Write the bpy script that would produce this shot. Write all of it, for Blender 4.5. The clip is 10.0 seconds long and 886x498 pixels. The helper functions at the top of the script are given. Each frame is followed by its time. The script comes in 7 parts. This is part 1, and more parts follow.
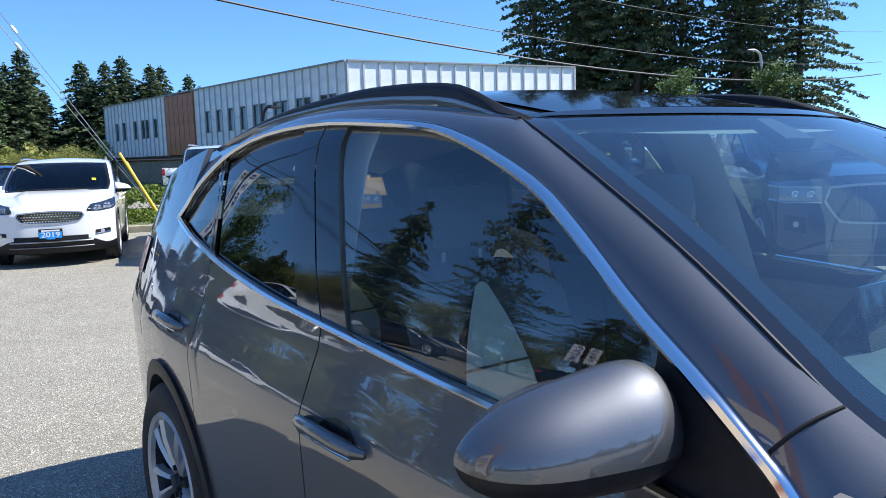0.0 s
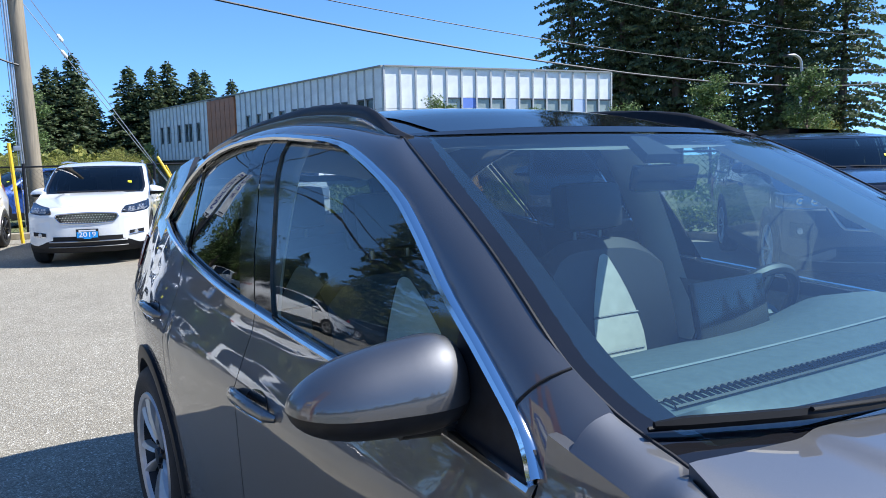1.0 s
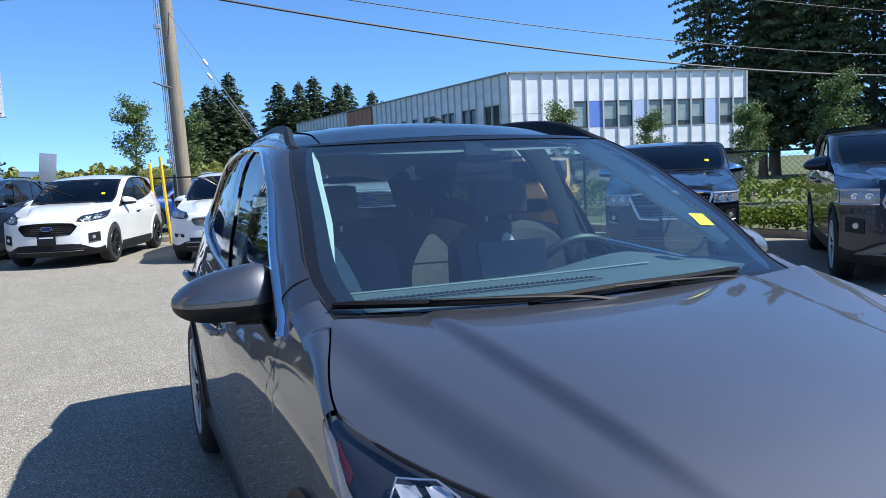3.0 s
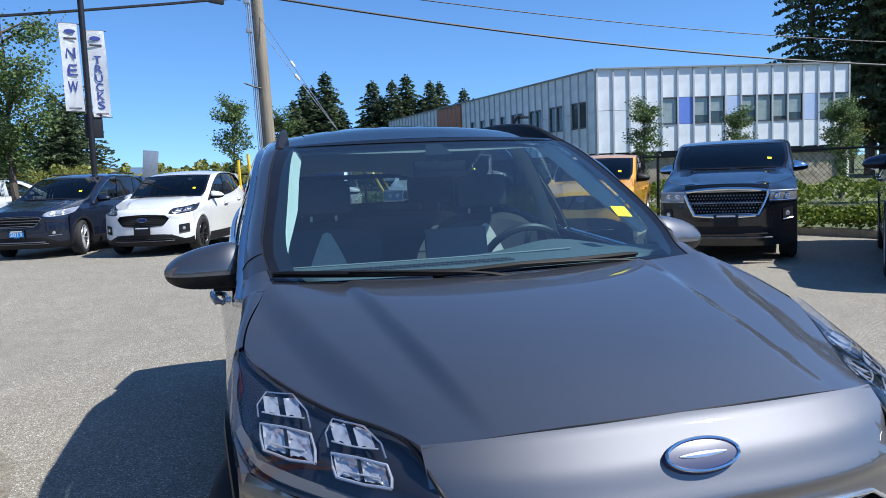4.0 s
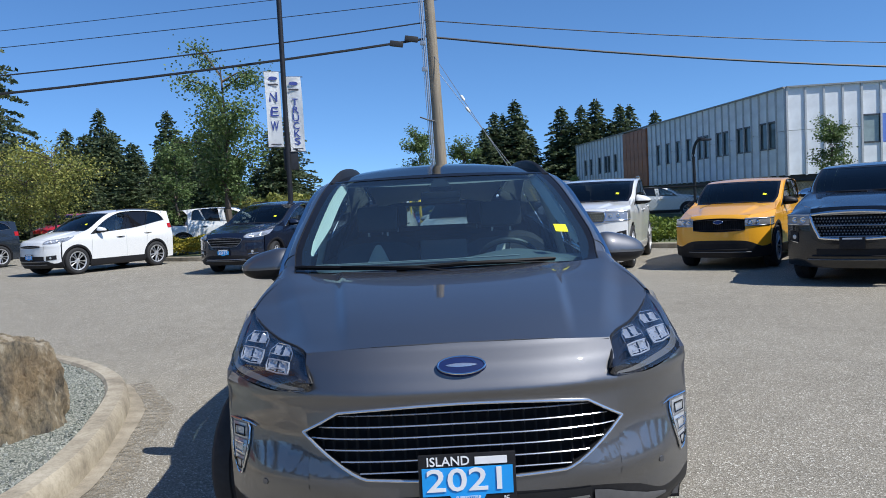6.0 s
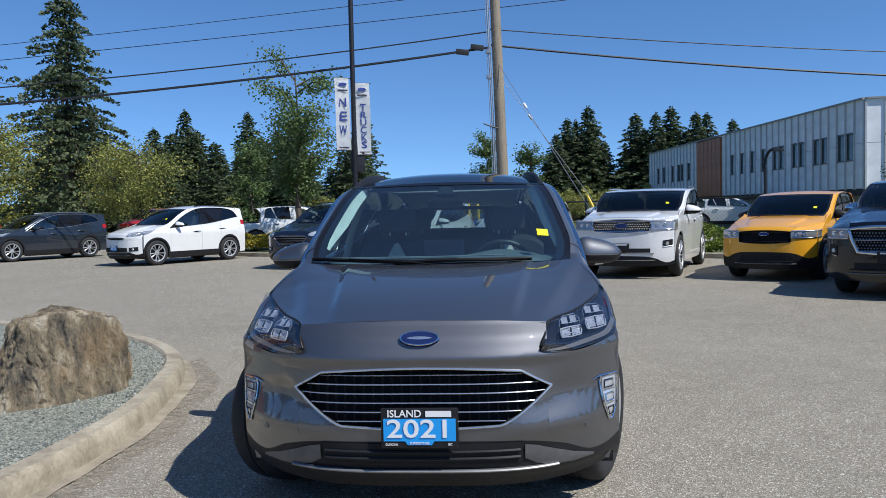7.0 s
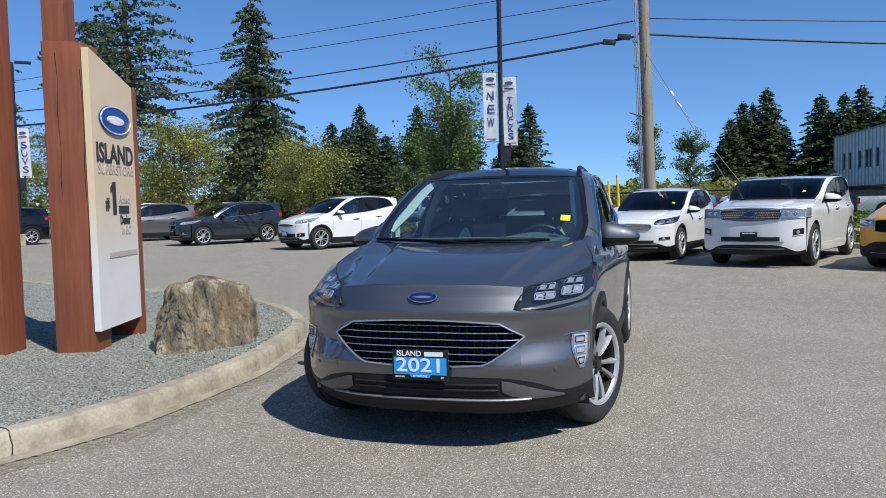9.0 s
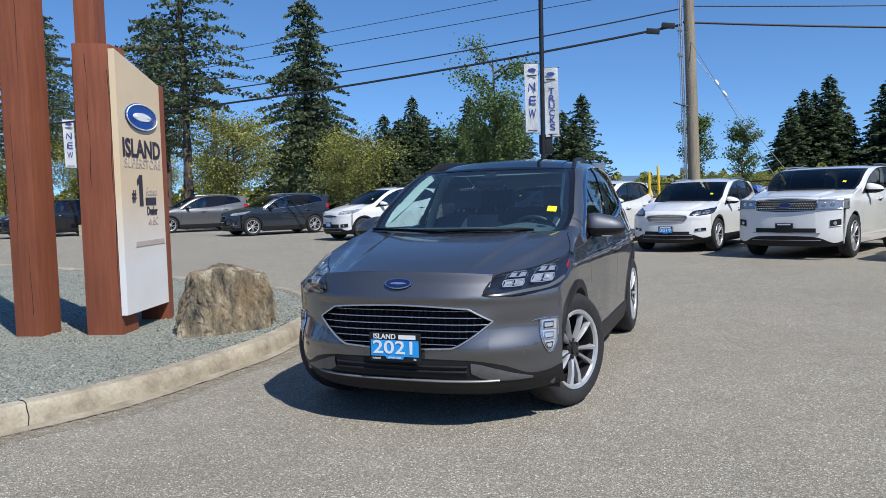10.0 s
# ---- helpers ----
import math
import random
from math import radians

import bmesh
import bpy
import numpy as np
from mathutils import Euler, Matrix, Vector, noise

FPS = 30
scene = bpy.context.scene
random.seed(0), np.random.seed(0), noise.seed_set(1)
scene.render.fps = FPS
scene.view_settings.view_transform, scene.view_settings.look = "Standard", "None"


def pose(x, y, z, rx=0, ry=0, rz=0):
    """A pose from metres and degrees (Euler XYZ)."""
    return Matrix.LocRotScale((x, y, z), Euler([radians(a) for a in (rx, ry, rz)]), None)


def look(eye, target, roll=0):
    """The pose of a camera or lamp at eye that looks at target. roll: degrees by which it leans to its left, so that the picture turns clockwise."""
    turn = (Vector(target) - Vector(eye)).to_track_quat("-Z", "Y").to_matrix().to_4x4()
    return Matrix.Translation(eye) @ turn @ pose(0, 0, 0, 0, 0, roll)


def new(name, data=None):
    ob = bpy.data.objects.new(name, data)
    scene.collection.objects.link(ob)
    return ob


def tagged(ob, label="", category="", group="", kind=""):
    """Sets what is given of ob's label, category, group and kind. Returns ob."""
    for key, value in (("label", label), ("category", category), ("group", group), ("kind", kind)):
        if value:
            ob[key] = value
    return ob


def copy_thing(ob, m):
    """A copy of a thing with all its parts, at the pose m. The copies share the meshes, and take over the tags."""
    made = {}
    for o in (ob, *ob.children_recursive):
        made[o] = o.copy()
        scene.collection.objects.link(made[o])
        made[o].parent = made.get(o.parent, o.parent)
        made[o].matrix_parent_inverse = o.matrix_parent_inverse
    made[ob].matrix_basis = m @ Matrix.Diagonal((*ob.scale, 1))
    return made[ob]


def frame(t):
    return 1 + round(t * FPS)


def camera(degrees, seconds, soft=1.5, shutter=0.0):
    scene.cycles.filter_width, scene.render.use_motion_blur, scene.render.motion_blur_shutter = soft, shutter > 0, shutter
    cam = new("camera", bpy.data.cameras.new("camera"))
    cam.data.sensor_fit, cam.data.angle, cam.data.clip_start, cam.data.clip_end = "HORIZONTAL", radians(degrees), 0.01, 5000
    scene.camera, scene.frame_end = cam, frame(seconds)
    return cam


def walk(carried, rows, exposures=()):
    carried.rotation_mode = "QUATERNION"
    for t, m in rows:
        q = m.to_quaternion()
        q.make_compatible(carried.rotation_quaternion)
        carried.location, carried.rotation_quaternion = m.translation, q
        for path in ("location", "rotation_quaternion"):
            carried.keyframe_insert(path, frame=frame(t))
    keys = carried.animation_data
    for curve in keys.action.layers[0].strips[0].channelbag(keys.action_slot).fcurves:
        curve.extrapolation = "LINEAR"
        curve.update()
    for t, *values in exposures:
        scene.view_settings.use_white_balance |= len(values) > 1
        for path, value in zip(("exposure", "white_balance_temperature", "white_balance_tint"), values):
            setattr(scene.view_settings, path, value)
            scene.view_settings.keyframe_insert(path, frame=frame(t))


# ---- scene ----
cam = camera(59.3, 10.0, 0.9)
PATH = [
    (0, (-1.626, -1.294, 1.478), (-0.461, 0.314, 1.238), -1.6),
    (0.5, (-1.595, -1.443, 1.484), (-0.464, 0.19, 1.248), -1.4),
    (1, (-1.522, -1.706, 1.49), (-0.44, -0.039, 1.263), -1.3),
    (1.5, (-1.51, -2.014, 1.487), (-0.488, -0.309, 1.264), -1.1),
    (2, (-1.469, -2.336, 1.497), (-0.519, -0.59, 1.276), -1.2),
    (2.2, (-1.411, -2.479, 1.48), (-0.494, -0.715, 1.264), -1.2),
    (3.3, (-1.134, -3.028, 1.445), (-0.434, -1.166, 1.242), -2.4),
    (3.5, (-1.085, -3.164, 1.444), (-0.427, -1.287, 1.238), -2.0),
    (4, (-0.864, -3.478, 1.426), (-0.329, -1.561, 1.226), -2.3),
    (4.5, (-0.718, -3.817, 1.411), (-0.31, -1.868, 1.222), -2.4),
    (5, (-0.539, -4.12, 1.416), (-0.257, -2.147, 1.248), -2.5),
    (5.5, (-0.305, -4.454, 1.409), (-0.14, -2.465, 1.268), -2.4),
    (5.7, (-0.221, -4.571, 1.396), (-0.109, -2.578, 1.27), -2.7),
    (6.8, (0.242, -5.266, 1.393), (0.143, -3.271, 1.289), -1.6),
    (7, (0.333, -5.388, 1.385), (0.192, -3.395, 1.286), -1.3),
    (7.5, (0.532, -5.688, 1.38), (0.28, -3.707, 1.273), -1.1),
    (8, (0.767, -5.883, 1.387), (0.399, -3.92, 1.272), -1.1),
    (8.5, (1.07, -6.033, 1.38), (0.592, -4.094, 1.263), -1.3),
    (9, (1.321, -6.204, 1.365), (0.749, -4.292, 1.248), -1.4),
    (9.5, (1.562, -6.291, 1.368), (0.912, -4.404, 1.244), -1.5),
    (10, (1.832, -6.285, 1.356), (1.125, -4.42, 1.22), -1.5),
]
walk(cam, [(t, look(eye, target, roll)) for t, eye, target, roll in PATH], exposures=[(0, 0.78, 6150, 9), (2.2, 0.68, 6150, 9), (4.5, 0.34, 6150, 9), (5.5, 0.2, 6200, 9), (7.0, 0.0, 6250, 9), (10.0, 0.05, 6300, 9)])

# ---- light ----
SUN_DIR = Vector((0.71, -0.45, 1.0)).normalized()
world = bpy.data.worlds.new("sky")
scene.world = world
world.use_nodes = True
wn = world.node_tree.nodes
sky = wn.new("ShaderNodeTexSky")
sky.sky_type = "NISHITA"
sky.sun_disc = False
sky.sun_elevation = math.asin(SUN_DIR.z)
sky.sun_rotation = math.atan2(SUN_DIR.x, SUN_DIR.y)
sky.altitude = 1800
sky.air_density, sky.dust_density, sky.ozone_density = 0.95, 0.0, 5.5
# the clear air keeps the sky an even blue down to the horizon
coord, lift = wn.new("ShaderNodeTexCoord"), wn.new("ShaderNodeVectorMath")
lift.operation = "ADD"
lift.inputs[1].default_value = (0, 0, 0.08)
unit = wn.new("ShaderNodeVectorMath")
unit.operation = "NORMALIZE"
world.node_tree.links.new(coord.outputs["Generated"], lift.inputs[0])
world.node_tree.links.new(lift.outputs[0], unit.inputs[0])
world.node_tree.links.new(unit.outputs[0], sky.inputs["Vector"])
tone = wn.new("ShaderNodeHueSaturation")
tone.inputs["Saturation"].default_value = 1.1
world.node_tree.links.new(sky.outputs[0], tone.inputs["Color"])
world.node_tree.links.new(tone.outputs[0], wn["Background"].inputs[0])
wn["Background"].inputs[1].default_value = 0.15
sun = new("sun", bpy.data.lights.new("sun", "SUN"))
sun.data.energy, sun.data.angle, sun.data.color = 5.0, radians(0.5), (1.0, 0.96, 0.90)
sun.matrix_world = look(SUN_DIR * 50, (0, 0, 0))
scene.view_settings.exposure = 0.0


# ---- materials ----
class Nodes:
    """Short hand for node trees."""

    def __init__(self, name):
        self.mat = bpy.data.materials.new(name)
        self.mat.use_nodes = True
        self.tree = self.mat.node_tree
        self.bsdf = self.tree.nodes["Principled BSDF"]
        self.out = self.tree.nodes["Material Output"]

    def add(self, kind, **values):
        node = self.tree.nodes.new(kind)
        for key, value in values.items():
            node.inputs[key].default_value = value
        return node

    def link(self, a, b):
        self.tree.links.new(a, b)

    def coords(self):
        return self.add("ShaderNodeTexCoord").outputs["Object"]

    def noise(self, scale, detail=4.0, rough=0.55, vec=None):
        n = self.add("ShaderNodeTexNoise", Scale=scale, Detail=detail, Roughness=rough)
        self.link(vec or self.coords(), n.inputs["Vector"])
        return n.outputs["Fac"]

    def ramp(self, fac, *stops):
        r = self.add("ShaderNodeValToRGB")
        els = r.color_ramp.elements
        while len(els) < len(stops):
            els.new(0.5)
        for e, (p, c) in zip(els, stops):
            e.position, e.color = p, (*c, 1)
        self.link(fac, r.inputs[0])
        return r.outputs["Color"]

    def mix(self, fac, a, b, blend="MIX"):
        m = self.tree.nodes.new("ShaderNodeMix")
        m.data_type, m.blend_type = "RGBA", blend
        for sock, v in ((m.inputs[0], fac), (m.inputs[6], a), (m.inputs[7], b)):
            if isinstance(v, (int, float)):
                sock.default_value = v
            elif isinstance(v, tuple):
                sock.default_value = (*v, 1)
            else:
                self.link(v, sock)
        return m.outputs[2]

    def bump(self, height, strength=0.3, distance=0.01):
        b = self.add("ShaderNodeBump", Strength=strength, Distance=distance)
        self.link(height, b.inputs["Height"])
        self.link(b.outputs[0], self.bsdf.inputs["Normal"])

    def set(self, **values):
        for key, value in values.items():
            self.bsdf.inputs[key.replace("_", " ")].default_value = value
        return self


def plain(name, color, rough=0.5, metal=0.0, var=0.12, scale=9.0, coat=0.0, bump=0.0):
    """A material with slight variation in tone and roughness."""
    m = Nodes(name)
    n = m.noise(scale, 5)
    lo = tuple(c * (1 - var) for c in color)
    hi = tuple(min(1, c * (1 + var)) for c in color)
    m.link(m.ramp(n, (0.3, lo), (0.7, hi)), m.bsdf.inputs["Base Color"])
    m.set(Roughness=rough, Metallic=metal, Coat_Weight=coat, Coat_Roughness=0.04)
    if bump:
        m.bump(m.noise(scale * 12, 6), bump, 0.004)
    return m.mat


def paint(name, color, metal=0.0, rough=0.35, coat=1.5):
    """Car paint: flakes under a clear coat, a little road dust low down on the panels' grain."""
    m = Nodes(name)
    fl = m.noise(900, 2)
    dust = m.noise(2.2, 6, 0.65)
    c = m.mix(m.ramp(fl, (0.35, (0, 0, 0)), (0.75, (1, 1, 1))), tuple(v * 0.86 for v in color), tuple(min(1, v * 1.16) for v in color))
    film = 0.035 if max(color) > 0.1 else 0.008
    c = m.mix(m.ramp(dust, (0.45, (0, 0, 0)), (0.9, (film,) * 3)), c, (0.36, 0.33, 0.29))
    m.link(c, m.bsdf.inputs["Base Color"])
    m.set(Metallic=metal, Roughness=rough, Coat_Weight=1.0, Coat_Roughness=0.02, Coat_IOR=coat)
    return m.mat


def pane(name, tint, gloss=1.5, film=0.0):
    """Thin glass: clear tint with a mirror gloss by Fresnel and a thin film of dust, tinted to add a sky veil."""
    m = Nodes(name)
    t = m.add("ShaderNodeBsdfTransparent", Color=(*tint, 1))
    g = m.add("ShaderNodeBsdfGlossy", Roughness=0.01)
    f0 = ((gloss - 1) / (gloss + 1)) ** 2
    lw = m.add("ShaderNodeLayerWeight", Blend=0.5)
    pw = m.add("ShaderNodeMath")
    pw.operation = "POWER"
    m.link(lw.outputs["Facing"], pw.inputs[0])
    pw.inputs[1].default_value = 5.0
    fr = m.add("ShaderNodeMath")
    fr.operation = "MULTIPLY_ADD"
    m.link(pw.outputs[0], fr.inputs[0])
    fr.inputs[1].default_value, fr.inputs[2].default_value = 1 - f0, f0
    x = m.add("ShaderNodeMixShader")
    m.link(fr.outputs[0], x.inputs[0])
    under = t.outputs[0]
    if film:
        # blue in the dust colour paints the hazy sky veil over the pane
        d = m.add("ShaderNodeBsdfDiffuse", Color=(0.62, 0.74, 0.84, 1))
        f = m.add("ShaderNodeMixShader")
        m.link(m.ramp(m.noise(3, 5), (0.3, (film * 0.6,) * 3), (0.8, (film * 1.5,) * 3)), f.inputs[0])
        m.link(t.outputs[0], f.inputs[1])
        m.link(d.outputs[0], f.inputs[2])
        under = f.outputs[0]
    m.link(under, x.inputs[1])
    m.link(g.outputs[0], x.inputs[2])
    m.link(x.outputs[0], m.out.inputs["Surface"])
    return m.mat


def asphalt_material():
    m = Nodes("asphalt")
    v = m.coords()
    grain = m.noise(210, 3, 0.75, v)
    stones = m.add("ShaderNodeTexVoronoi", Scale=150.0)
    m.link(v, stones.inputs["Vector"])
    tone = m.add("ShaderNodeSeparateColor")
    m.link(stones.outputs["Color"], tone.inputs[0])
    patch = m.noise(0.35, 5, 0.6, v)
    blot = m.noise(2.4, 6, 0.7, v)
    c = m.ramp(tone.outputs[0], (0.0, (0.180, 0.159, 0.124)), (0.35, (0.262, 0.236, 0.190)), (0.75, (0.350, 0.318, 0.260)), (0.93, (0.47, 0.435, 0.37)), (1.0, (0.80, 0.76, 0.68)))
    c = m.mix(0.42, c, m.ramp(grain, (0.28, (0.42, 0.42, 0.41)), (0.5, (0.95, 0.95, 0.94)), (0.72, (1.5, 1.5, 1.48))), "MULTIPLY")
    c = m.mix(0.5, c, m.ramp(patch, (0.3, (0.8, 0.79, 0.77)), (0.7, (1.08, 1.08, 1.07))), "MULTIPLY")
    c = m.mix(0.5, c, m.ramp(blot, (0.3, (0.76, 0.76, 0.75)), (0.62, (1.06, 1.05, 1.03))), "MULTIPLY")
    crack = m.add("ShaderNodeTexVoronoi", Scale=0.45)
    crack.feature = "DISTANCE_TO_EDGE"
    wob = m.mix(0.06, v, m.add("ShaderNodeTexNoise", Scale=1.5, Detail=6.0).outputs["Color"])
    m.link(wob, crack.inputs["Vector"])
    c = m.mix(m.ramp(crack.outputs["Distance"], (0.0, (0.10, 0.10, 0.10)), (0.004, (0, 0, 0))), c, (0.09, 0.085, 0.08))
    m.link(c, m.bsdf.inputs["Base Color"])
    m.set(Roughness=0.9, Specular_IOR_Level=0.25)
    m.bump(stones.outputs["Distance"], 0.5, 0.01)
    return m.mat


def gravel_material():
    m = Nodes("crushed_stone")
    v = m.coords()
    cell = m.add("ShaderNodeTexVoronoi", Scale=100.0)
    m.link(v, cell.inputs["Vector"])
    tone = m.add("ShaderNodeSeparateColor")
    m.link(cell.outputs["Color"], tone.inputs[0])
    c = m.ramp(tone.outputs[0], (0.1, (0.14, 0.158, 0.125)), (0.5, (0.30, 0.312, 0.25)), (0.9, (0.58, 0.57, 0.48)))
    c = m.mix(0.5, c, m.ramp(m.noise(1.1, 5, 0.6, v), (0.3, (0.75, 0.76, 0.74)), (0.7, (1.1, 1.1, 1.1))), "MULTIPLY")
    m.link(c, m.bsdf.inputs["Base Color"])
    m.set(Roughness=0.92)
    m.bump(cell.outputs["Distance"], 0.9, 0.02)
    return m.mat


def wood_material(name, light, dark, scale=1.0):
    m = Nodes(name)
    mp = m.add("ShaderNodeMapping", Scale=(9 * scale, 9 * scale, 0.55 * scale))
    m.link(m.coords(), mp.inputs[0])
    g = m.noise(3.0, 8, 0.65, mp.outputs[0])
    c = m.ramp(g, (0.15, dark), (0.72, light))
    c = m.mix(0.45, c, m.ramp(m.noise(1.6, 4), (0.3, (0.7, 0.7, 0.7)), (0.7, (1.12, 1.1, 1.08))), "MULTIPLY")
    m.link(c, m.bsdf.inputs["Base Color"])
    m.set(Roughness=0.72)
    m.bump(g, 0.2, 0.008)
    return m.mat


def rock_material():
    m = Nodes("weathered_rock")
    mp = m.add("ShaderNodeMapping", Scale=(1.6, 1.6, 0.6))
    mp.inputs["Rotation"].default_value = (0.5, 0.4, 0.2)
    m.link(m.coords(), mp.inputs[0])
    band = m.noise(5, 9, 0.7, mp.outputs[0])
    c = m.ramp(band, (0.34, (0.045, 0.040, 0.034)), (0.42, (0.17, 0.145, 0.105)), (0.52, (0.34, 0.27, 0.17)), (0.64, (0.60, 0.52, 0.39)))
    c = m.mix(m.ramp(m.noise(2.3, 5), (0.5, (0, 0, 0)), (0.68, (0.6, 0.6, 0.6))), c, (0.33, 0.215, 0.10))
    m.link(c, m.bsdf.inputs["Base Color"])
    m.set(Roughness=0.85)
    m.bump(m.noise(16, 9, 0.75, mp.outputs[0]), 1.0, 0.06)
    return m.mat


def leaf_material(name, dark, light):
    m = Nodes(name)
    geo = m.add("ShaderNodeNewGeometry")
    c = m.ramp(geo.outputs["Random Per Island"], (0.0, dark), (1.0, light))
    c = m.mix(0.5, c, m.ramp(m.noise(0.5, 4), (0.3, (0.6, 0.62, 0.6)), (0.7, (1.2, 1.2, 1.1))), "MULTIPLY")
    m.link(c, m.bsdf.inputs["Base Color"])
    m.set(Roughness=0.6, Specular_IOR_Level=0.3)
    tr = m.add("ShaderNodeBsdfTranslucent")
    m.link(c, tr.inputs["Color"])
    mx = m.add("ShaderNodeMixShader", Fac=0.3)
    m.link(m.bsdf.outputs[0], mx.inputs[1])
    m.link(tr.outputs[0], mx.inputs[2])
    m.link(mx.outputs[0], m.out.inputs["Surface"])
    return m.mat


ASPHALT, GRAVEL, ROCK = asphalt_material(), gravel_material(), rock_material()
GREY_PAINT = paint("magnetic_grey_paint", (0.140, 0.141, 0.150), 1.0, 0.56, 1.85)
WHITE_PAINT = paint("white_paint", (0.78, 0.78, 0.76))
BLACK_PAINT = paint("black_paint", (0.006, 0.007, 0.010), 0.0, 0.2, 1.36)
NAVY_PAINT = paint("dark_navy_paint", (0.009, 0.014, 0.032), 0.2, 0.25, 1.4)
SLATE_PAINT = paint("slate_blue_paint", (0.030, 0.040, 0.056), 0.4, 0.25)
SILVER_PAINT = paint("mid_grey_paint", (0.16, 0.16, 0.165), 0.6)
ORANGE_PAINT = paint("orange_paint", (0.93, 0.42, 0.02))
BLUE_PAINT = paint("blue_paint", (0.01, 0.06, 0.30), 0.2)
RED_PAINT = paint("red_paint", (0.45, 0.012, 0.016))
CHROME = plain("chrome", (0.72, 0.73, 0.75), 0.07, 1.0, 0.04)
RIM_GREY = plain("machined_alloy", (0.52, 0.525, 0.53), 0.34, 0.5, 0.08, 30)
DARK_RIM = plain("dark_alloy", (0.04, 0.04, 0.042), 0.3, 0.6)
SATIN = plain("satin_metal", (0.45, 0.46, 0.47), 0.28, 1.0, 0.06)
ALLOY = plain("alloy", (0.68, 0.69, 0.71), 0.20, 0.85, 0.05)
BLACK_PLASTIC = plain("black_plastic", (0.016, 0.016, 0.018), 0.5, 0, 0.25, 40)
BLACK_PLASTIC.node_tree.nodes["Principled BSDF"].inputs["Specular IOR Level"].default_value = 0.25
GLOSS_BLACK = plain("gloss_black", (0.010, 0.010, 0.012), 0.06, 0, 0.1)
DARK_VOID = plain("dark_liner", (0.008, 0.008, 0.009), 0.85, 0, 0.2)
RUBBER = plain("tyre_rubber", (0.020, 0.020, 0.021), 0.78, 0, 0.25, 30, bump=0.15)
SEAT_DARK = plain("charcoal_leather", (0.022, 0.023, 0.026), 0.5, 0, 0.2, 30, bump=0.1)
SEAT_LIGHT = plain("light_grey_leather", (0.56, 0.54, 0.47), 0.55, 0, 0.1, 30, bump=0.1)
TRIM_CREAM = plain("cream_trim", (0.62, 0.61, 0.56), 0.7, 0, 0.06)
TRIM_GREY = plain("grey_headliner", (0.20, 0.20, 0.19), 0.8, 0, 0.06)
DASH_LINE = plain("dash_stitching", (0.20, 0.21, 0.21), 0.6, 0, 0.1)
DASH = plain("dashboard_vinyl", (0.105, 0.122, 0.126), 0.6, 0, 0.15, 60, bump=0.1)
ROOF_GLASS = plain("black_roof_glass", (0.006, 0.007, 0.010), 0.05, 0, 0.1)
ROOF_GLASS.node_tree.nodes["Principled BSDF"].inputs["Specular IOR Level"].default_value = 0.08
WIPER_BLACK = plain("wiper_black", (0.007, 0.007, 0.008), 0.5, 0, 0.2)
WIPER_BLACK.node_tree.nodes["Principled BSDF"].inputs["Specular IOR Level"].default_value = 0.15
CLEAR_GLASS = pane("clear_glass", (0.72, 0.92, 0.93), 2.3, 0.012)
TINT_GLASS = pane("tinted_glass", (0.76, 0.86, 0.87), 2.15, 0.002)
PRIVACY_GLASS = pane("privacy_glass", (0.14, 0.155, 0.16), 1.9)
REAR_GLASS = pane("rear_screen_glass", (0.34, 0.40, 0.40), 1.5)
LAMP_INNER = plain("lamp_housing", (0.030, 0.032, 0.040), 0.22, 0.4, 0.15)
# grey of the bumper wedge carries the light that falls on that facet
FACET_LIT = plain("lit_bumper_facet", (0.12, 0.12, 0.122), 0.42, 0.3, 0.12, 30)
STRIP_GREY = plain("chin_strip", (0.26, 0.26, 0.26), 0.5, 0.6, 0.08)
GRILLE_GREY = plain("satin_grille", (0.20, 0.20, 0.205), 0.5, 0.4, 0.1)
LENS = pane("lamp_lens", (0.94, 0.95, 0.97), 1.75)
LAMP_PALE = plain("running_light", (0.12, 0.118, 0.11), 0.3, 0.0, 0.1)
LAMP_WHITE = plain("lamp_reflector", (0.58, 0.60, 0.63), 0.14, 0.5, 0.1, 60)
LAMP_MIRROR = plain("lamp_mirror", (0.66, 0.67, 0.68), 0.16, 0.6, 0.1, 40)
LAMP_GREY = plain("lamp_bowl", (0.34, 0.35, 0.37), 0.18, 0.5, 0.2, 40)
AMBER = plain("amber_lens", (0.75, 0.20, 0.02), 0.15, 0, 0.1)
RED_LENS = plain("red_lens", (0.42, 0.012, 0.012), 0.12, 0, 0.1)
EMBLEM_BLUE = plain("emblem_blue", (0.010, 0.020, 0.085), 0.25, 0.0, 0.05)
SIGN_BLUE = plain("sign_blue", (0.012, 0.065, 0.30), 0.3, 0.0, 0.05)
SKY_BLUE = plain("plate_blue", (0.02, 0.33, 0.80), 0.35, 0, 0.04)
CLOTH = plain("banner_cloth", (0.90, 0.90, 0.89), 0.8, 0, 0.04, 2)
WHITE_FILM = plain("white_film", (0.82, 0.82, 0.82), 0.4, 0, 0.03)
YELLOW_FILM = plain("yellow_sticker", (0.85, 0.80, 0.02), 0.5, 0, 0.03)
YELLOW_PLASTIC = plain("yellow_guard", (0.78, 0.50, 0.02), 0.5, 0, 0.1)


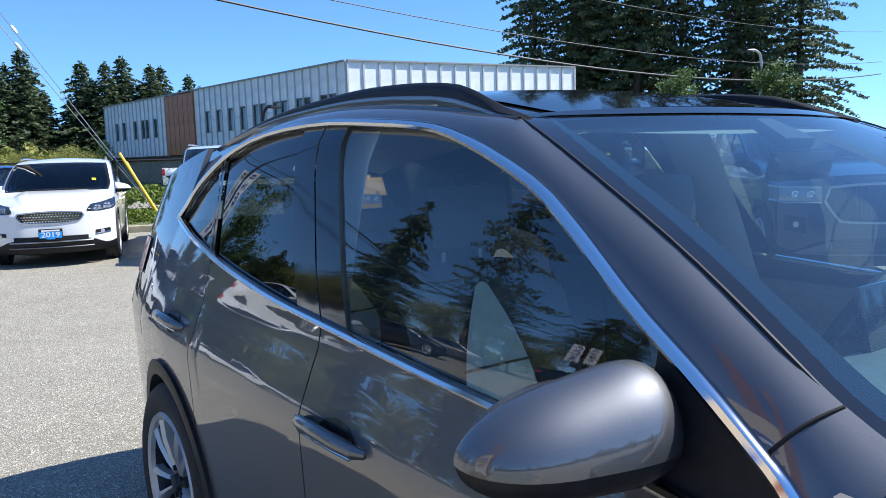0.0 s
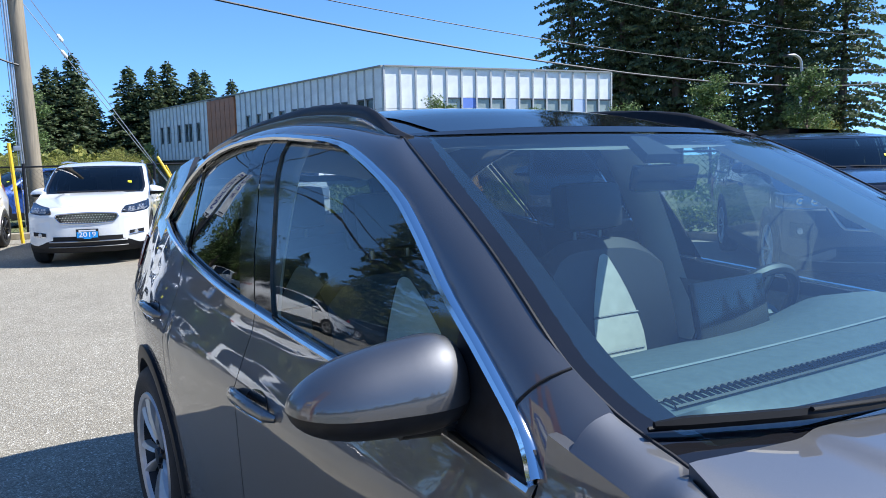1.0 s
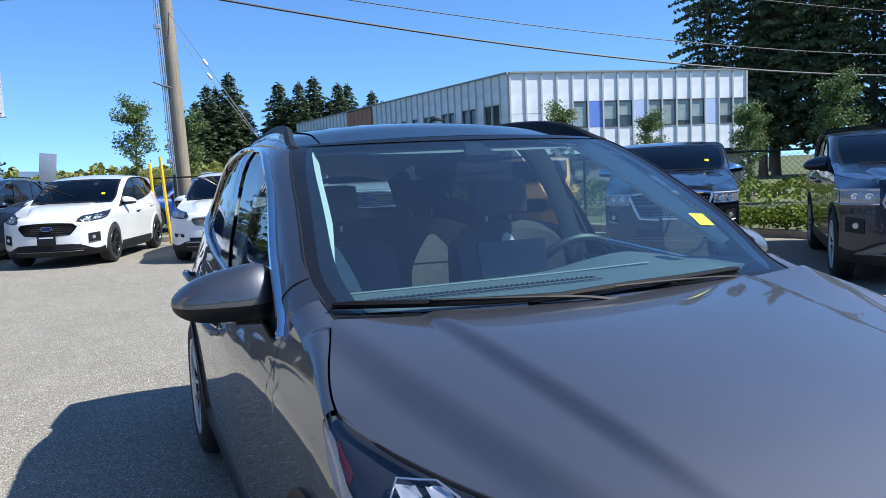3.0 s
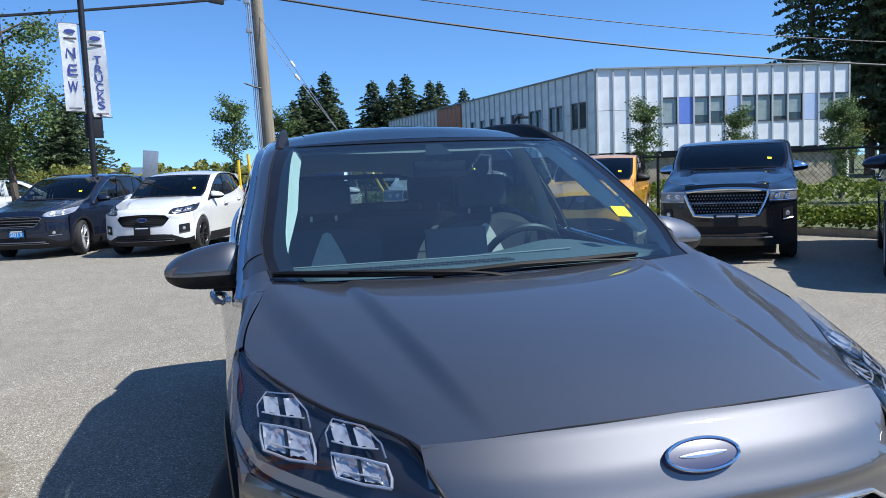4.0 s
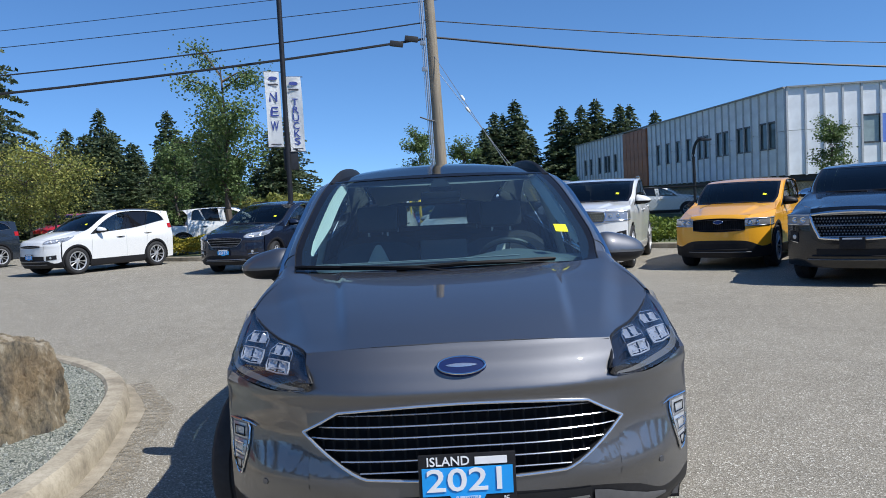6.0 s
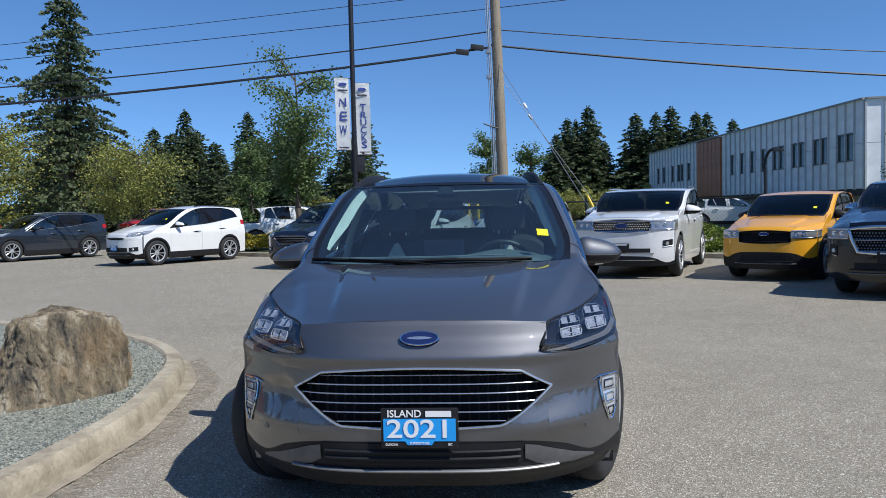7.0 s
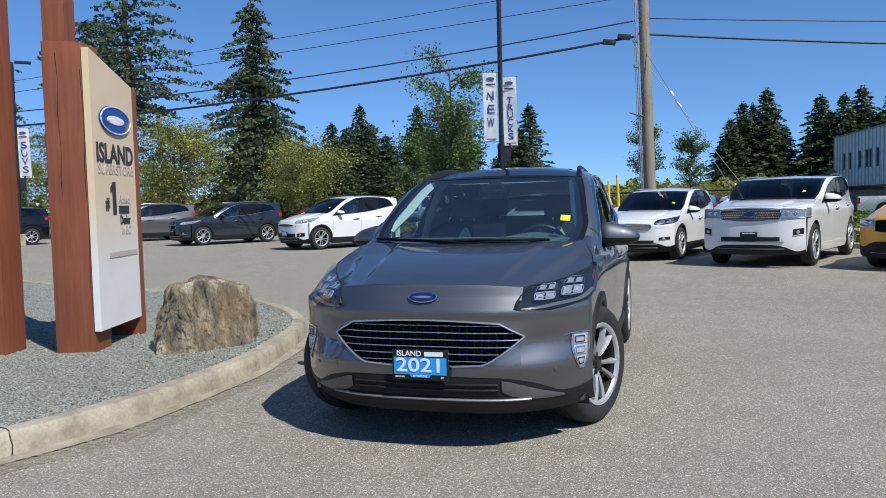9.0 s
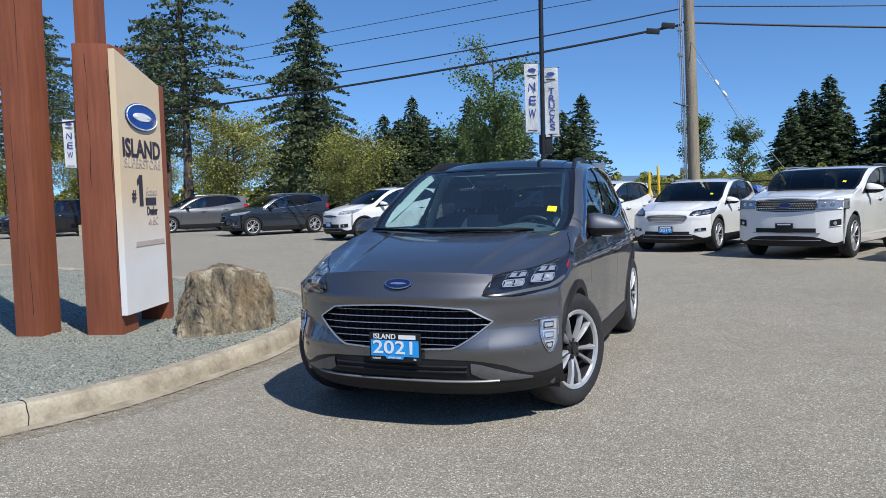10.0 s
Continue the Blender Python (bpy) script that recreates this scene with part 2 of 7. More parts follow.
def concrete_material():
    """Cast concrete with dirt stains, sand grain and small chips."""
    m = Nodes("concrete_kerb")
    v = m.coords()
    c = m.ramp(m.noise(3.0, 7, 0.65, v), (0.32, (0.24, 0.20, 0.145)), (0.5, (0.40, 0.345, 0.255)), (0.7, (0.50, 0.44, 0.335)))
    c = m.mix(0.6, c, m.ramp(m.noise(38, 4, 0.7, v), (0.3, (0.6, 0.6, 0.58)), (0.55, (1.0, 1.0, 1.0)), (0.75, (1.15, 1.15, 1.14))), "MULTIPLY")
    c = m.mix(m.ramp(m.noise(1.1, 8, 0.75, v), (0.56, (0, 0, 0)), (0.66, (0.5, 0.5, 0.5))), c, (0.17, 0.145, 0.11))
    m.link(c, m.bsdf.inputs["Base Color"])
    m.set(Roughness=0.92)
    m.bump(m.noise(60, 6, 0.7, v), 0.5, 0.006)
    return m.mat


CONCRETE = concrete_material()
TIMBER = wood_material("stained_timber", (0.285, 0.088, 0.040), (0.150, 0.040, 0.019))
POLE_WOOD = wood_material("pole_wood", (0.36, 0.30, 0.215), (0.16, 0.13, 0.095))
BARK = wood_material("bark", (0.13, 0.10, 0.075), (0.045, 0.035, 0.027))
LETTER_DARK = plain("dark_letters", (0.035, 0.03, 0.04), 0.5, 0, 0.1)
LETTER_GREY = plain("faded_letters", (0.50, 0.42, 0.36), 0.6, 0, 0.1)
LETTER_BLUE = plain("blue_letters", (0.02, 0.04, 0.22), 0.6, 0, 0.1)
CLADDING = plain("white_cladding", (0.80, 0.82, 0.83), 0.5, 0.0, 0.12, 1.3)
RIB = plain("cladding_rib", (0.50, 0.51, 0.51), 0.5, 0.0, 0.1)
ROOFING = plain("grey_roofing", (0.28, 0.29, 0.29), 0.6, 0.0, 0.1)
BROWN_CLAD = plain("copper_cladding", (0.42, 0.15, 0.06), 0.5, 0.1, 0.2, 2)
PANEL_BLUE = plain("blue_panel", (0.16, 0.26, 0.68), 0.4, 0, 0.05)
PANEL_PALE = plain("pale_blue_panel", (0.50, 0.60, 0.80), 0.4, 0, 0.05)
FRAME_DARK = plain("window_frame", (0.10, 0.10, 0.105), 0.4, 0.3, 0.1)
STEEL = plain("dark_steel", (0.03, 0.03, 0.033), 0.45, 0.5, 0.2)
GALVANISED = plain("galvanised", (0.42, 0.43, 0.44), 0.4, 0.8, 0.12)
CABLE = plain("black_cable", (0.015, 0.015, 0.016), 0.6, 0, 0.1)
WIRE_GREY = plain("weathered_cable", (0.05, 0.05, 0.054), 0.5, 0.2, 0.1)
GRASS = plain("rough_grass", (0.11, 0.125, 0.045), 0.95, 0, 0.45, 0.6, bump=0.5)
NEEDLES = leaf_material("fir_needles", (0.046, 0.075, 0.038), (0.125, 0.155, 0.074))
LEAVES = leaf_material("broad_leaves", (0.115, 0.150, 0.034), (0.42, 0.40, 0.11))
LEAVES_YOUNG = leaf_material("young_leaves", (0.075, 0.13, 0.04), (0.20, 0.27, 0.10))
SHRUB = leaf_material("shrub_leaves", (0.06, 0.12, 0.02), (0.24, 0.28, 0.04))
SHRUB_GOLD = leaf_material("golden_shrub", (0.20, 0.19, 0.02), (0.50, 0.40, 0.05))


# ---- mesh helpers ----
def part(name, bm, material, parent=None, label="", smooth=True):
    """One mesh object from a bmesh, under a thing or a part."""
    me = bpy.data.meshes.new(name)
    bm.normal_update()
    bm.to_mesh(me)
    bm.free()
    for p in me.polygons:
        p.use_smooth = smooth
    if smooth:
        me.set_sharp_from_angle(angle=radians(38))
    me.materials.append(material)
    ob = new(name, me)
    if parent:
        ob.parent = parent
    if label:
        ob["label"] = label
    return ob


def thing(name, label, category, group="", kind="", m=None):
    ob = new(name)
    ob.empty_display_size = 0.2
    if m is not None:
        ob.matrix_world = m
    return tagged(ob, label, category, group, kind)


def smooth_curve(pts):
    """A monotone cubic through (u, v) pairs; beyond its ends it stays level."""
    u = [p[0] for p in pts]
    v = [p[1] for p in pts]
    n = len(u)
    d = [(v[i + 1] - v[i]) / (u[i + 1] - u[i]) for i in range(n - 1)]
    s = [d[0]] + [0.0 if d[i - 1] * d[i] <= 0 else 2 * d[i - 1] * d[i] / (d[i - 1] + d[i]) for i in range(1, n - 1)] + [d[-1]]

    def at(x):
        if x <= u[0]:
            return v[0]
        if x >= u[-1]:
            return v[-1]
        i = 0
        while x > u[i + 1]:
            i += 1
        h = u[i + 1] - u[i]
        t = (x - u[i]) / h
        return (v[i] * (1 + 2 * t) * (1 - t) ** 2 + s[i] * h * t * (1 - t) ** 2 + v[i + 1] * t * t * (3 - 2 * t) + s[i + 1] * h * t * t * (t - 1))

    return at


def path_curve(pts, n):
    """n + 1 points spread along a Catmull-Rom path through pts."""
    P = [Vector(p) for p in pts]
    P = [2 * P[0] - P[1]] + P + [2 * P[-1] - P[-2]]
    segs = len(P) - 3
    out = []
    for k in range(n + 1):
        u = k / n * segs
        i = min(int(u), segs - 1)
        t = u - i
        a, b, c, d = P[i:i + 4]
        out.append(0.5 * (2 * b + (c - a) * t + (2 * a - 5 * b + 4 * c - d) * t * t + (3 * b - a - 3 * c + d) * t ** 3))
    return out


def sheet(bm, rows, flip=False):
    """Quads through rows of points of equal length."""
    vs = [[bm.verts.new(p) for p in r] for r in rows]
    for a, b in zip(vs, vs[1:]):
        for i in range(len(a) - 1):
            q = (a[i], a[i + 1], b[i + 1], b[i])
            if (q[0].co - q[2].co).length > 1e-6 and (q[1].co - q[3].co).length > 1e-6:
                bm.faces.new(q[::-1] if flip else q)
    return bm


def weld(bm, d=0.0004):
    bmesh.ops.remove_doubles(bm, verts=bm.verts, dist=d)
    return bm


def box(bm, sx, sy, sz, m=None, bevel=0.0):
    """A box of that size round m's origin."""
    geo = bmesh.ops.create_cube(bm, size=1.0)
    vs = geo["verts"]
    bmesh.ops.scale(bm, vec=(sx, sy, sz), verts=vs)
    if bevel:
        es = list({e for v in vs for e in v.link_edges})
        r = bmesh.ops.bevel(bm, geom=es, offset=bevel, segments=2, affect="EDGES", profile=0.7)
        vs = list({v for f in r["faces"] for v in f.verts} | {v for v in vs if v.is_valid})
    if m is not None:
        bmesh.ops.transform(bm, matrix=m, verts=vs)
    return bm


def tube(bm, pts, r, n=8, flat=1.0, up=(0, 0, 1), taper=None):
    """A rod through pts; flat squeezes it along up, taper gives each point's share of r."""
    pts = [Vector(p) for p in pts]
    rings = []
    for i, p in enumerate(pts):
        d = (pts[min(i + 1, len(pts) - 1)] - pts[max(i - 1, 0)]).normalized()
        a = d.cross(Vector(up))
        if a.length < 1e-3:
            a = d.cross(Vector((1, 0, 0)))
        a.normalize()
        b = a.cross(d)
        k = r * (taper[i] if taper else 1.0)
        rings.append([bm.verts.new(p + k * (math.cos(q) * a + flat * math.sin(q) * b)) for q in [2 * math.pi * j / n for j in range(n)]])
    for a, b in zip(rings, rings[1:]):
        for j in range(n):
            bm.faces.new((a[j], a[(j + 1) % n], b[(j + 1) % n], b[j]))
    bm.faces.new(rings[0][::-1])
    bm.faces.new(rings[-1])
    return bm


def lathe(bm, profile, n=32, m=None):
    """A ring of (radius, offset along x) pairs turned about the x axis."""
    rows = []
    for j in range(n + 1):
        q = 2 * math.pi * j / n
        rows.append([Vector((x, r * math.cos(q), r * math.sin(q))) for r, x in profile])
    if m is not None:
        rows = [[m @ p for p in r] for r in rows]
    sheet(bm, rows)
    return weld(bm)


def prism(bm, outline, depth, m=None):
    """A plate from an outline in x and z, with thickness along y."""
    a = [bm.verts.new((x, -depth / 2, z)) for x, z in outline]
    b = [bm.verts.new((x, depth / 2, z)) for x, z in outline]
    bm.faces.new(a)
    bm.faces.new(b[::-1])
    for i in range(len(a)):
        j = (i + 1) % len(a)
        bm.faces.new((a[j], a[i], b[i], b[j]))
    if m is not None:
        bmesh.ops.transform(bm, matrix=m, verts=a + b)
    return bm


def lettering(name, text, size, material, parent, m, depth=0.002, width=None, label="", bold=0.012):
    """Words as a flat mesh: x to the right and z up in m; width squeezes the line to that length."""
    cu = bpy.data.curves.new(name, "FONT")
    cu.body, cu.size, cu.extrude, cu.align_x, cu.align_y = text, size, depth, "CENTER", "CENTER"
    cu.resolution_u = 3
    cu.offset = size * bold
    tmp = bpy.data.objects.new(name, cu)
    me = bpy.data.meshes.new_from_object(tmp)
    bpy.data.objects.remove(tmp)
    me.name = name
    xs = [v.co.x for v in me.vertices]
    k = width / (max(xs) - min(xs)) if width else 1.0
    me.transform(Matrix.Diagonal((k, 1, 1, 1)))
    me.transform(pose(0, 0, 0, 90))
    me.materials.clear()
    me.materials.append(material)
    ob = new(name, me)
    ob.parent = parent
    ob.matrix_local = m
    if label:
        ob["label"] = label
    return ob


# ---- the ground ----
def outline_sheet(name, pts, z, material, label, thick=0.0):
    bm = bmesh.new()
    vs = [bm.verts.new((x, y, z)) for x, y in pts]
    f = bm.faces.new(vs)
    if f.normal.z < 0:
        f.normal_flip()
    f.normal_update()
    if f.normal.z < 0:
        f.normal_flip()
    if thick:
        r = bmesh.ops.extrude_face_region(bm, geom=[f])
        bmesh.ops.translate(bm, vec=(0, 0, -thick), verts=[v for v in r["geom"] if isinstance(v, bmesh.types.BMVert)])
    bmesh.ops.triangulate(bm, faces=bm.faces)
    ob = part(name, bm, material, None, smooth=False)
    return tagged(ob, label, name.replace("_", " "), kind="structure")


outline_sheet("ground", [(2500 * math.cos(a * math.pi / 24), 2500 * math.sin(a * math.pi / 24)) for a in range(48)], -0.06, GRASS, "rough grass ground running to the horizon")
outline_sheet("pavement", [(-60, -40), (40, -40), (30, -8), (11.5, 3.2), (9.6, 8.0), (6.2, 14.9), (-4.2, 18.6), (-9.0, 21.2), (-13, 30), (-30, 42), (-75, 48)], 0.0, ASPHALT, "worn grey asphalt of the car lot", 0.04)
outline_sheet("road", [(9, 24), (60, 8), (62, 14), (12, 30), (-40, 60), (-44, 55)], -0.03, ASPHALT, "grey asphalt road beyond the fence")

ISLAND_EDGE = [(-3.0, -4.9), (-2.55, -3.7), (-2.29, -2.96), (-2.11, -2.4), (-2.0, -1.75), (-1.975, -1.2), (-1.99, -.6), (-2.13, .2), (-2.36, 1.05), (-2.72, 1.75), (-3.3, 2.42), (-4.0, 3.0), (-4.9, 3.4), (-6.6, 4.1), (-10.9, 5.45), (-16, 6.7)]


def kerb_run(name, pts, width, height, label, n=60, mat=CONCRETE):
    """A kerb with a rounded nose along pts; it stands to the left of the way they run."""
    line = path_curve([(x, y, 0) for x, y in pts], n)
    prof = [(0, -0.03), (0.008, height * 0.55), (0.02, height - 0.02), (0.04, height), (width - 0.02, height), (width, height - 0.02), (width, -0.03)]
    rows = []
    for i, p in enumerate(line):
        d = (line[min(i + 1, n)] - line[max(i - 1, 0)]).normalized()
        side = Vector((-d.y, d.x, 0))
        rows.append([p + side * (a + 0.003 * noise.noise(p * 7)) + Vector((0, 0, b)) for a, b in prof])
    bm = sheet(bmesh.new(), rows)
    bmesh.ops.recalc_face_normals(bm, faces=bm.faces)
    return tagged(part(name, bm, mat), label, "kerb", kind="structure"), line


kerb, island_line = kerb_run("kerb", ISLAND_EDGE, 0.17, 0.15, "pale concrete kerb round the gravel island")
inner = []
for i, p in enumerate(island_line):
    d = (island_line[min(i + 1, 60)] - island_line[max(i - 1, 0)]).normalized()
    inner.append((p.x - d.y * 0.15, p.y + d.x * 0.15))
outline_sheet("gravel_bed", inner + [(-22, 2), (-22, -7), (-8, -7)], 0.125, GRAVEL, "pale green crushed stone bed inside the kerb", 0.1)
kerb_run("kerb", [(30, -8), (11.5, 3.2), (9.6, 8.0), (6.2, 14.9), (-4.2, 18.6), (-9.0, 21.2), (-13, 30), (-30, 42)], 0.16, 0.14, "concrete kerb along the back of the lot")


def gutter_dirt():
    """Sand and fines washed against the foot of the kerb."""
    rows = []
    n = len(island_line) - 1
    for i in range(0, 37):
        p = island_line[i]
        d = (island_line[min(i + 1, n)] - island_line[max(i - 1, 0)]).normalized()
        side = Vector((d.y, -d.x, 0))
        wide = .26 + .10 * noise.noise(p * 1.1) + .05 * noise.noise(p * 4.3)
        rows.append([p + side * (wide * v + (.012 * noise.noise(p * 9 + Vector((v, 0, 0))) if v else -.01)) + Vector((0, 0, .016 * (1 - v) ** 2 + .0035)) for v in (k / 6 for k in range(7))])
    for a, b, mat in ((0, 3, SAND), (2, 7, SAND_THIN)):
        bm = sheet(bmesh.new(), [[q + Vector((0, 0, .001 if a else 0)) for q in r[a:b]] for r in rows])
        bmesh.ops.recalc_face_normals(bm, faces=bm.faces)
        tagged(part("gutter_dirt", bm, mat), "pale sandy dirt washed against the kerb foot", "dirt", kind="stuff")


def sand_material(name="gutter_sand", thin=False):
    m = Nodes(name)
    v = m.coords()
    c = m.ramp(m.noise(5.0, 8, 0.7, v), (0.3, (0.22, 0.19, 0.14)), (0.55, (0.36, 0.31, 0.235)), (0.75, (0.45, 0.40, 0.31)))
    c = m.mix(0.5, c, m.ramp(m.noise(160, 3, 0.7, v), (0.3, (0.55, 0.55, 0.54)), (0.55, (1.0, 1.0, 1.0)), (0.75, (1.4, 1.4, 1.38))), "MULTIPLY")
    m.link(c, m.bsdf.inputs["Base Color"])
    m.set(Roughness=0.95, Specular_IOR_Level=0.2)
    m.bump(m.noise(120, 4, 0.7, v), 0.5, 0.006)
    if thin:
        mx = m.add("ShaderNodeMixShader")
        m.link(m.ramp(m.noise(14.0, 7, 0.8, v), (0.42, (0, 0, 0)), (0.62, (.8, .8, .8))), mx.inputs[0])
        m.link(m.add("ShaderNodeBsdfTransparent").outputs[0], mx.inputs[1])
        m.link(m.bsdf.outputs[0], mx.inputs[2])
        m.link(mx.outputs[0], m.out.inputs["Surface"])
    return m.mat


SAND, SAND_THIN = sand_material(), sand_material("thin_gutter_sand", True)


def scatter_stones():
    """Loose chips over the near gravel."""
    bm = bmesh.new()
    rng = random.Random(3)
    xs = [p for p in inner]
    count = 0
    while count < 5200:
        y = rng.uniform(-4.2, 4.2)
        near = min(xs, key=lambda q: abs(q[1] - y))
        x = near[0] - 0.03 - 4.2 * rng.random() ** 1.6
        r = rng.uniform(0.006, 0.017)
        c = Vector((x, y, 0.125 + r * 0.3))
        rot = Euler((rng.random() * 6, rng.random() * 6, rng.random() * 6)).to_matrix()
        v = [bm.verts.new(c + rot @ Vector(q) * r) for q in ((1, 0, 0), (-0.8, 0.5, 0), (-0.5, -0.8, 0.1), (0.1, 0.1, 0.9), (0, 0.1, -0.8))]
        for a, b, e in ((0, 1, 3), (1, 2, 3), (2, 0, 3), (1, 0, 4), (2, 1, 4), (0, 2, 4)):
            bm.faces.new((v[a], v[b], v[e]))
        count += 1
    tagged(part("gravel", bm, GRAVEL_CHIP, smooth=False), "loose pale green and grey stone chips", "gravel", kind="stuff")


GRAVEL_CHIP = leaf_material("stone_chip", (0.20, 0.225, 0.205), (0.55, 0.55, 0.50))
scatter_stones()
gutter_dirt()
k = min(range(60), key=lambda i: abs(island_line[i].y + 2.83))
d = (island_line[k + 1] - island_line[k]).normalized()
part("kerb_joint", tube(bmesh.new(), [island_line[k] + Vector((-d.y, d.x, 0)) * a + d * b + Vector((0, 0, c)) for a, b, c in ((-.004, 0, 0), (.006, .012, .07), (.015, .005, .125), (.04, .012, .151), (.10, .022, .152), (.16, .012, .152))], .0035, 5), DARK_VOID, kerb, "dark crack across the kerb")


# ---- the sign and its posts ----
def timber_post(name, x, y, turn, sx, sy, z0, z1, label, cap=0.0):
    t = thing(name, label, "post", m=pose(x, y, 0, 0, 0, turn))
    bm = bmesh.new()
    box(bm, sx, sy, z1 - z0, pose(0, 0, (z0 + z1) / 2), 0.018)
    for v in bm.verts:
        if v.co.z > z1 - 0.05:
            v.co.z += cap * v.co.y / sy
    part("beam", bm, TIMBER, t)
    bm = bmesh.new()
    for q in (-0.18, 0.22):
        pts = [(q * sx + 0.012 * noise.noise(Vector((q * 9, 0, z * 1.7))), -sy / 2 - 0.001, z) for z in [z0 + 0.25 + (z1 - z0 - 0.4) * k / 24 for k in range(25)]]
        tube(bm, pts, 0.0026, 4, taper=[0.05 + max(0, math.sin(k * 0.45 + q * 7)) for k in range(25)])
    part("crack", bm, DARK_VOID, t, "long dark drying crack in the timber")
    return t


def sign():
    ang = math.degrees(math.atan2(0.954, -0.2995)) - 90
    t = thing("dealer_sign", "tall cream sign panel between rust-stained timber posts", "sign", m=pose(-3.738, -0.087, 0, 0, 0, ang + 90))
    # local x runs along the panel from its front end to its back end, -y faces the lot
    half = 0.492
    out = [(-half, 0.31), (half - .04, 0.31), (half - .04, 2.575), (-half, 2.79)]
    part("panel", prism(bmesh.new(), out, 0.06, pose(0, -0.03, 0)), PANEL_FADED, t, smooth=False)
    bm = bmesh.new()
    box(bm, 0.34, 0.35, 2.72, pose(-.31, 0.178, 1.43), 0.018)
    for v in bm.verts:
        if v.co.z > 2.7:
            v.co.z += 0.05 + 0.05 * v.co.y
    part("front_post", bm, TIMBER, t)
    bm = bmesh.new()
    box(bm, 0.15, 0.30, 2.52, pose(half + 0.035, 0.10, 1.33), 0.015)
    part("back_post", bm, TIMBER, t)
    bm = bmesh.new()
    box(bm, 0.23, 0.21, 4.9, pose(.09, 0.45, 2.5), 0.018)
    part("tall_post", bm, TIMBER, t)
    bm = bmesh.new()
    for q, z0, z1 in ((-0.20, 0.5, 2.6), (0.06, 1.5, 2.75)):
        x0 = -.31
        tube(bm, [(x0 - 0.171, 0.178 + q * 0.8 + 0.006 * math.sin(k * .7), z0 + (z1 - z0) * k / 20) for k in range(21)], 0.0028, 4, taper=[0.15 + abs(math.sin(k * 0.4 + q)) for k in range(21)])
    part("crack", bm, DARK_VOID, t, "long dark drying crack in the timber")
    bm = bmesh.new()
    lathe(bm, [(0.0, -0.012), (0.92, -0.012), (1.0, 0.0), (0.92, 0.012), (0.0, 0.012)], 40, pose(0.0, -0.064, 2.205, 0, 0, 90) @ Matrix.Diagonal((1, 0.35, 0.135, 1)))
    oval = part("oval_badge", bm, SIGN_BLUE, t, "glossy blue oval badge with a pale rim")
    bm = bmesh.new()
    tube(bm, [(0.0 + 0.335 * math.cos(a * math.pi / 24), -0.078, 2.205 + 0.122 * math.sin(a * math.pi / 24)) for a in range(49)], 0.006, 6)
    part("badge_rim", bm, WHITE_FILM, oval)
    bm = bmesh.new()
    lathe(bm, [(0.0, -0.004), (0.9, -0.004), (1.0, 0.004)], 32, pose(0, -0.078, 2.205, 0, 0, 90) @ Matrix.Diagonal((1, 0.21, 0.042, 1)))
    part("badge_stroke", bm, WHITE_FILM, oval)
    lettering("lettering", "ISLAND", 0.24, LETTER_DARK, t, pose(-0.015, -0.063, 1.885), width=0.83, bold=0.03)
    lettering("lettering", "SUPERSTORE", 0.13, LETTER_GREY, t, pose(-0.01, -0.063, 1.745), width=0.80, bold=0.002)
    lettering("lettering", "#", 0.16, LETTER_DARK, t, pose(-0.24, -0.063, 1.435), width=0.09, bold=0.03)
    part("numeral", prism(bmesh.new(), [(-.125, 1.335), (-.045, 1.335), (-.045, 1.640), (-.105, 1.640), (-.165, 1.585), (-.165, 1.530), (-.125, 1.555)], .003, pose(0, -.063, 0)), LETTER_DARK, t, smooth=False)
    lettering("lettering", "Rated", 0.11, LETTER_GREY, t, pose(0.15, -0.063, 1.475), width=0.24)
    bm = bmesh.new()
    box(bm, 0.24, 0.004, 0.075, pose(0.13, -0.063, 1.38))
    part("name_bar", bm, LETTER_DARK, t, smooth=False)
    lettering("lettering", "Dealer", 0.115, LETTER_DARK, t, pose(0.15, -0.063, 1.28), width=0.24, bold=0.025)
    lettering("lettering", "in BC", 0.11, LETTER_GREY, t, pose(0.16, -0.063, 1.18), width=0.22)
    part("address_bar", box(bmesh.new(), 0.66, 0.004, 0.05, pose(0.08, -0.063, 0.965)), LETTER_GREY, t, smooth=False)


def faded_panel():
    m = Nodes("sun_faded_panel")
    sep = m.add("ShaderNodeSeparateXYZ")
    m.link(m.coords(), sep.inputs[0])
    mr = m.add("ShaderNodeMapRange")
    for k, v in ((1, 0.75), (2, 1.5)):
        mr.inputs[k].default_value = v
    m.link(sep.outputs[2], mr.inputs[0])
    stain = m.noise(3, 5)
    c = m.mix(mr.outputs[0], (0.74, 0.72, 0.70), (0.72, 0.56, 0.36))
    c = m.mix(0.3, c, m.ramp(stain, (0.3, (0.85, 0.84, 0.82)), (0.7, (1.05, 1.05, 1.05))), "MULTIPLY")
    m.link(c, m.bsdf.inputs["Base Color"])
    m.set(Roughness=0.5)
    return m.mat


PANEL_FADED = faded_panel()
sign()
timber_post("timber_post", -4.498, -0.685, 12, 0.275, 0.30, 0.08, 5.2, "thick rust-stained timber post standing in gravel")


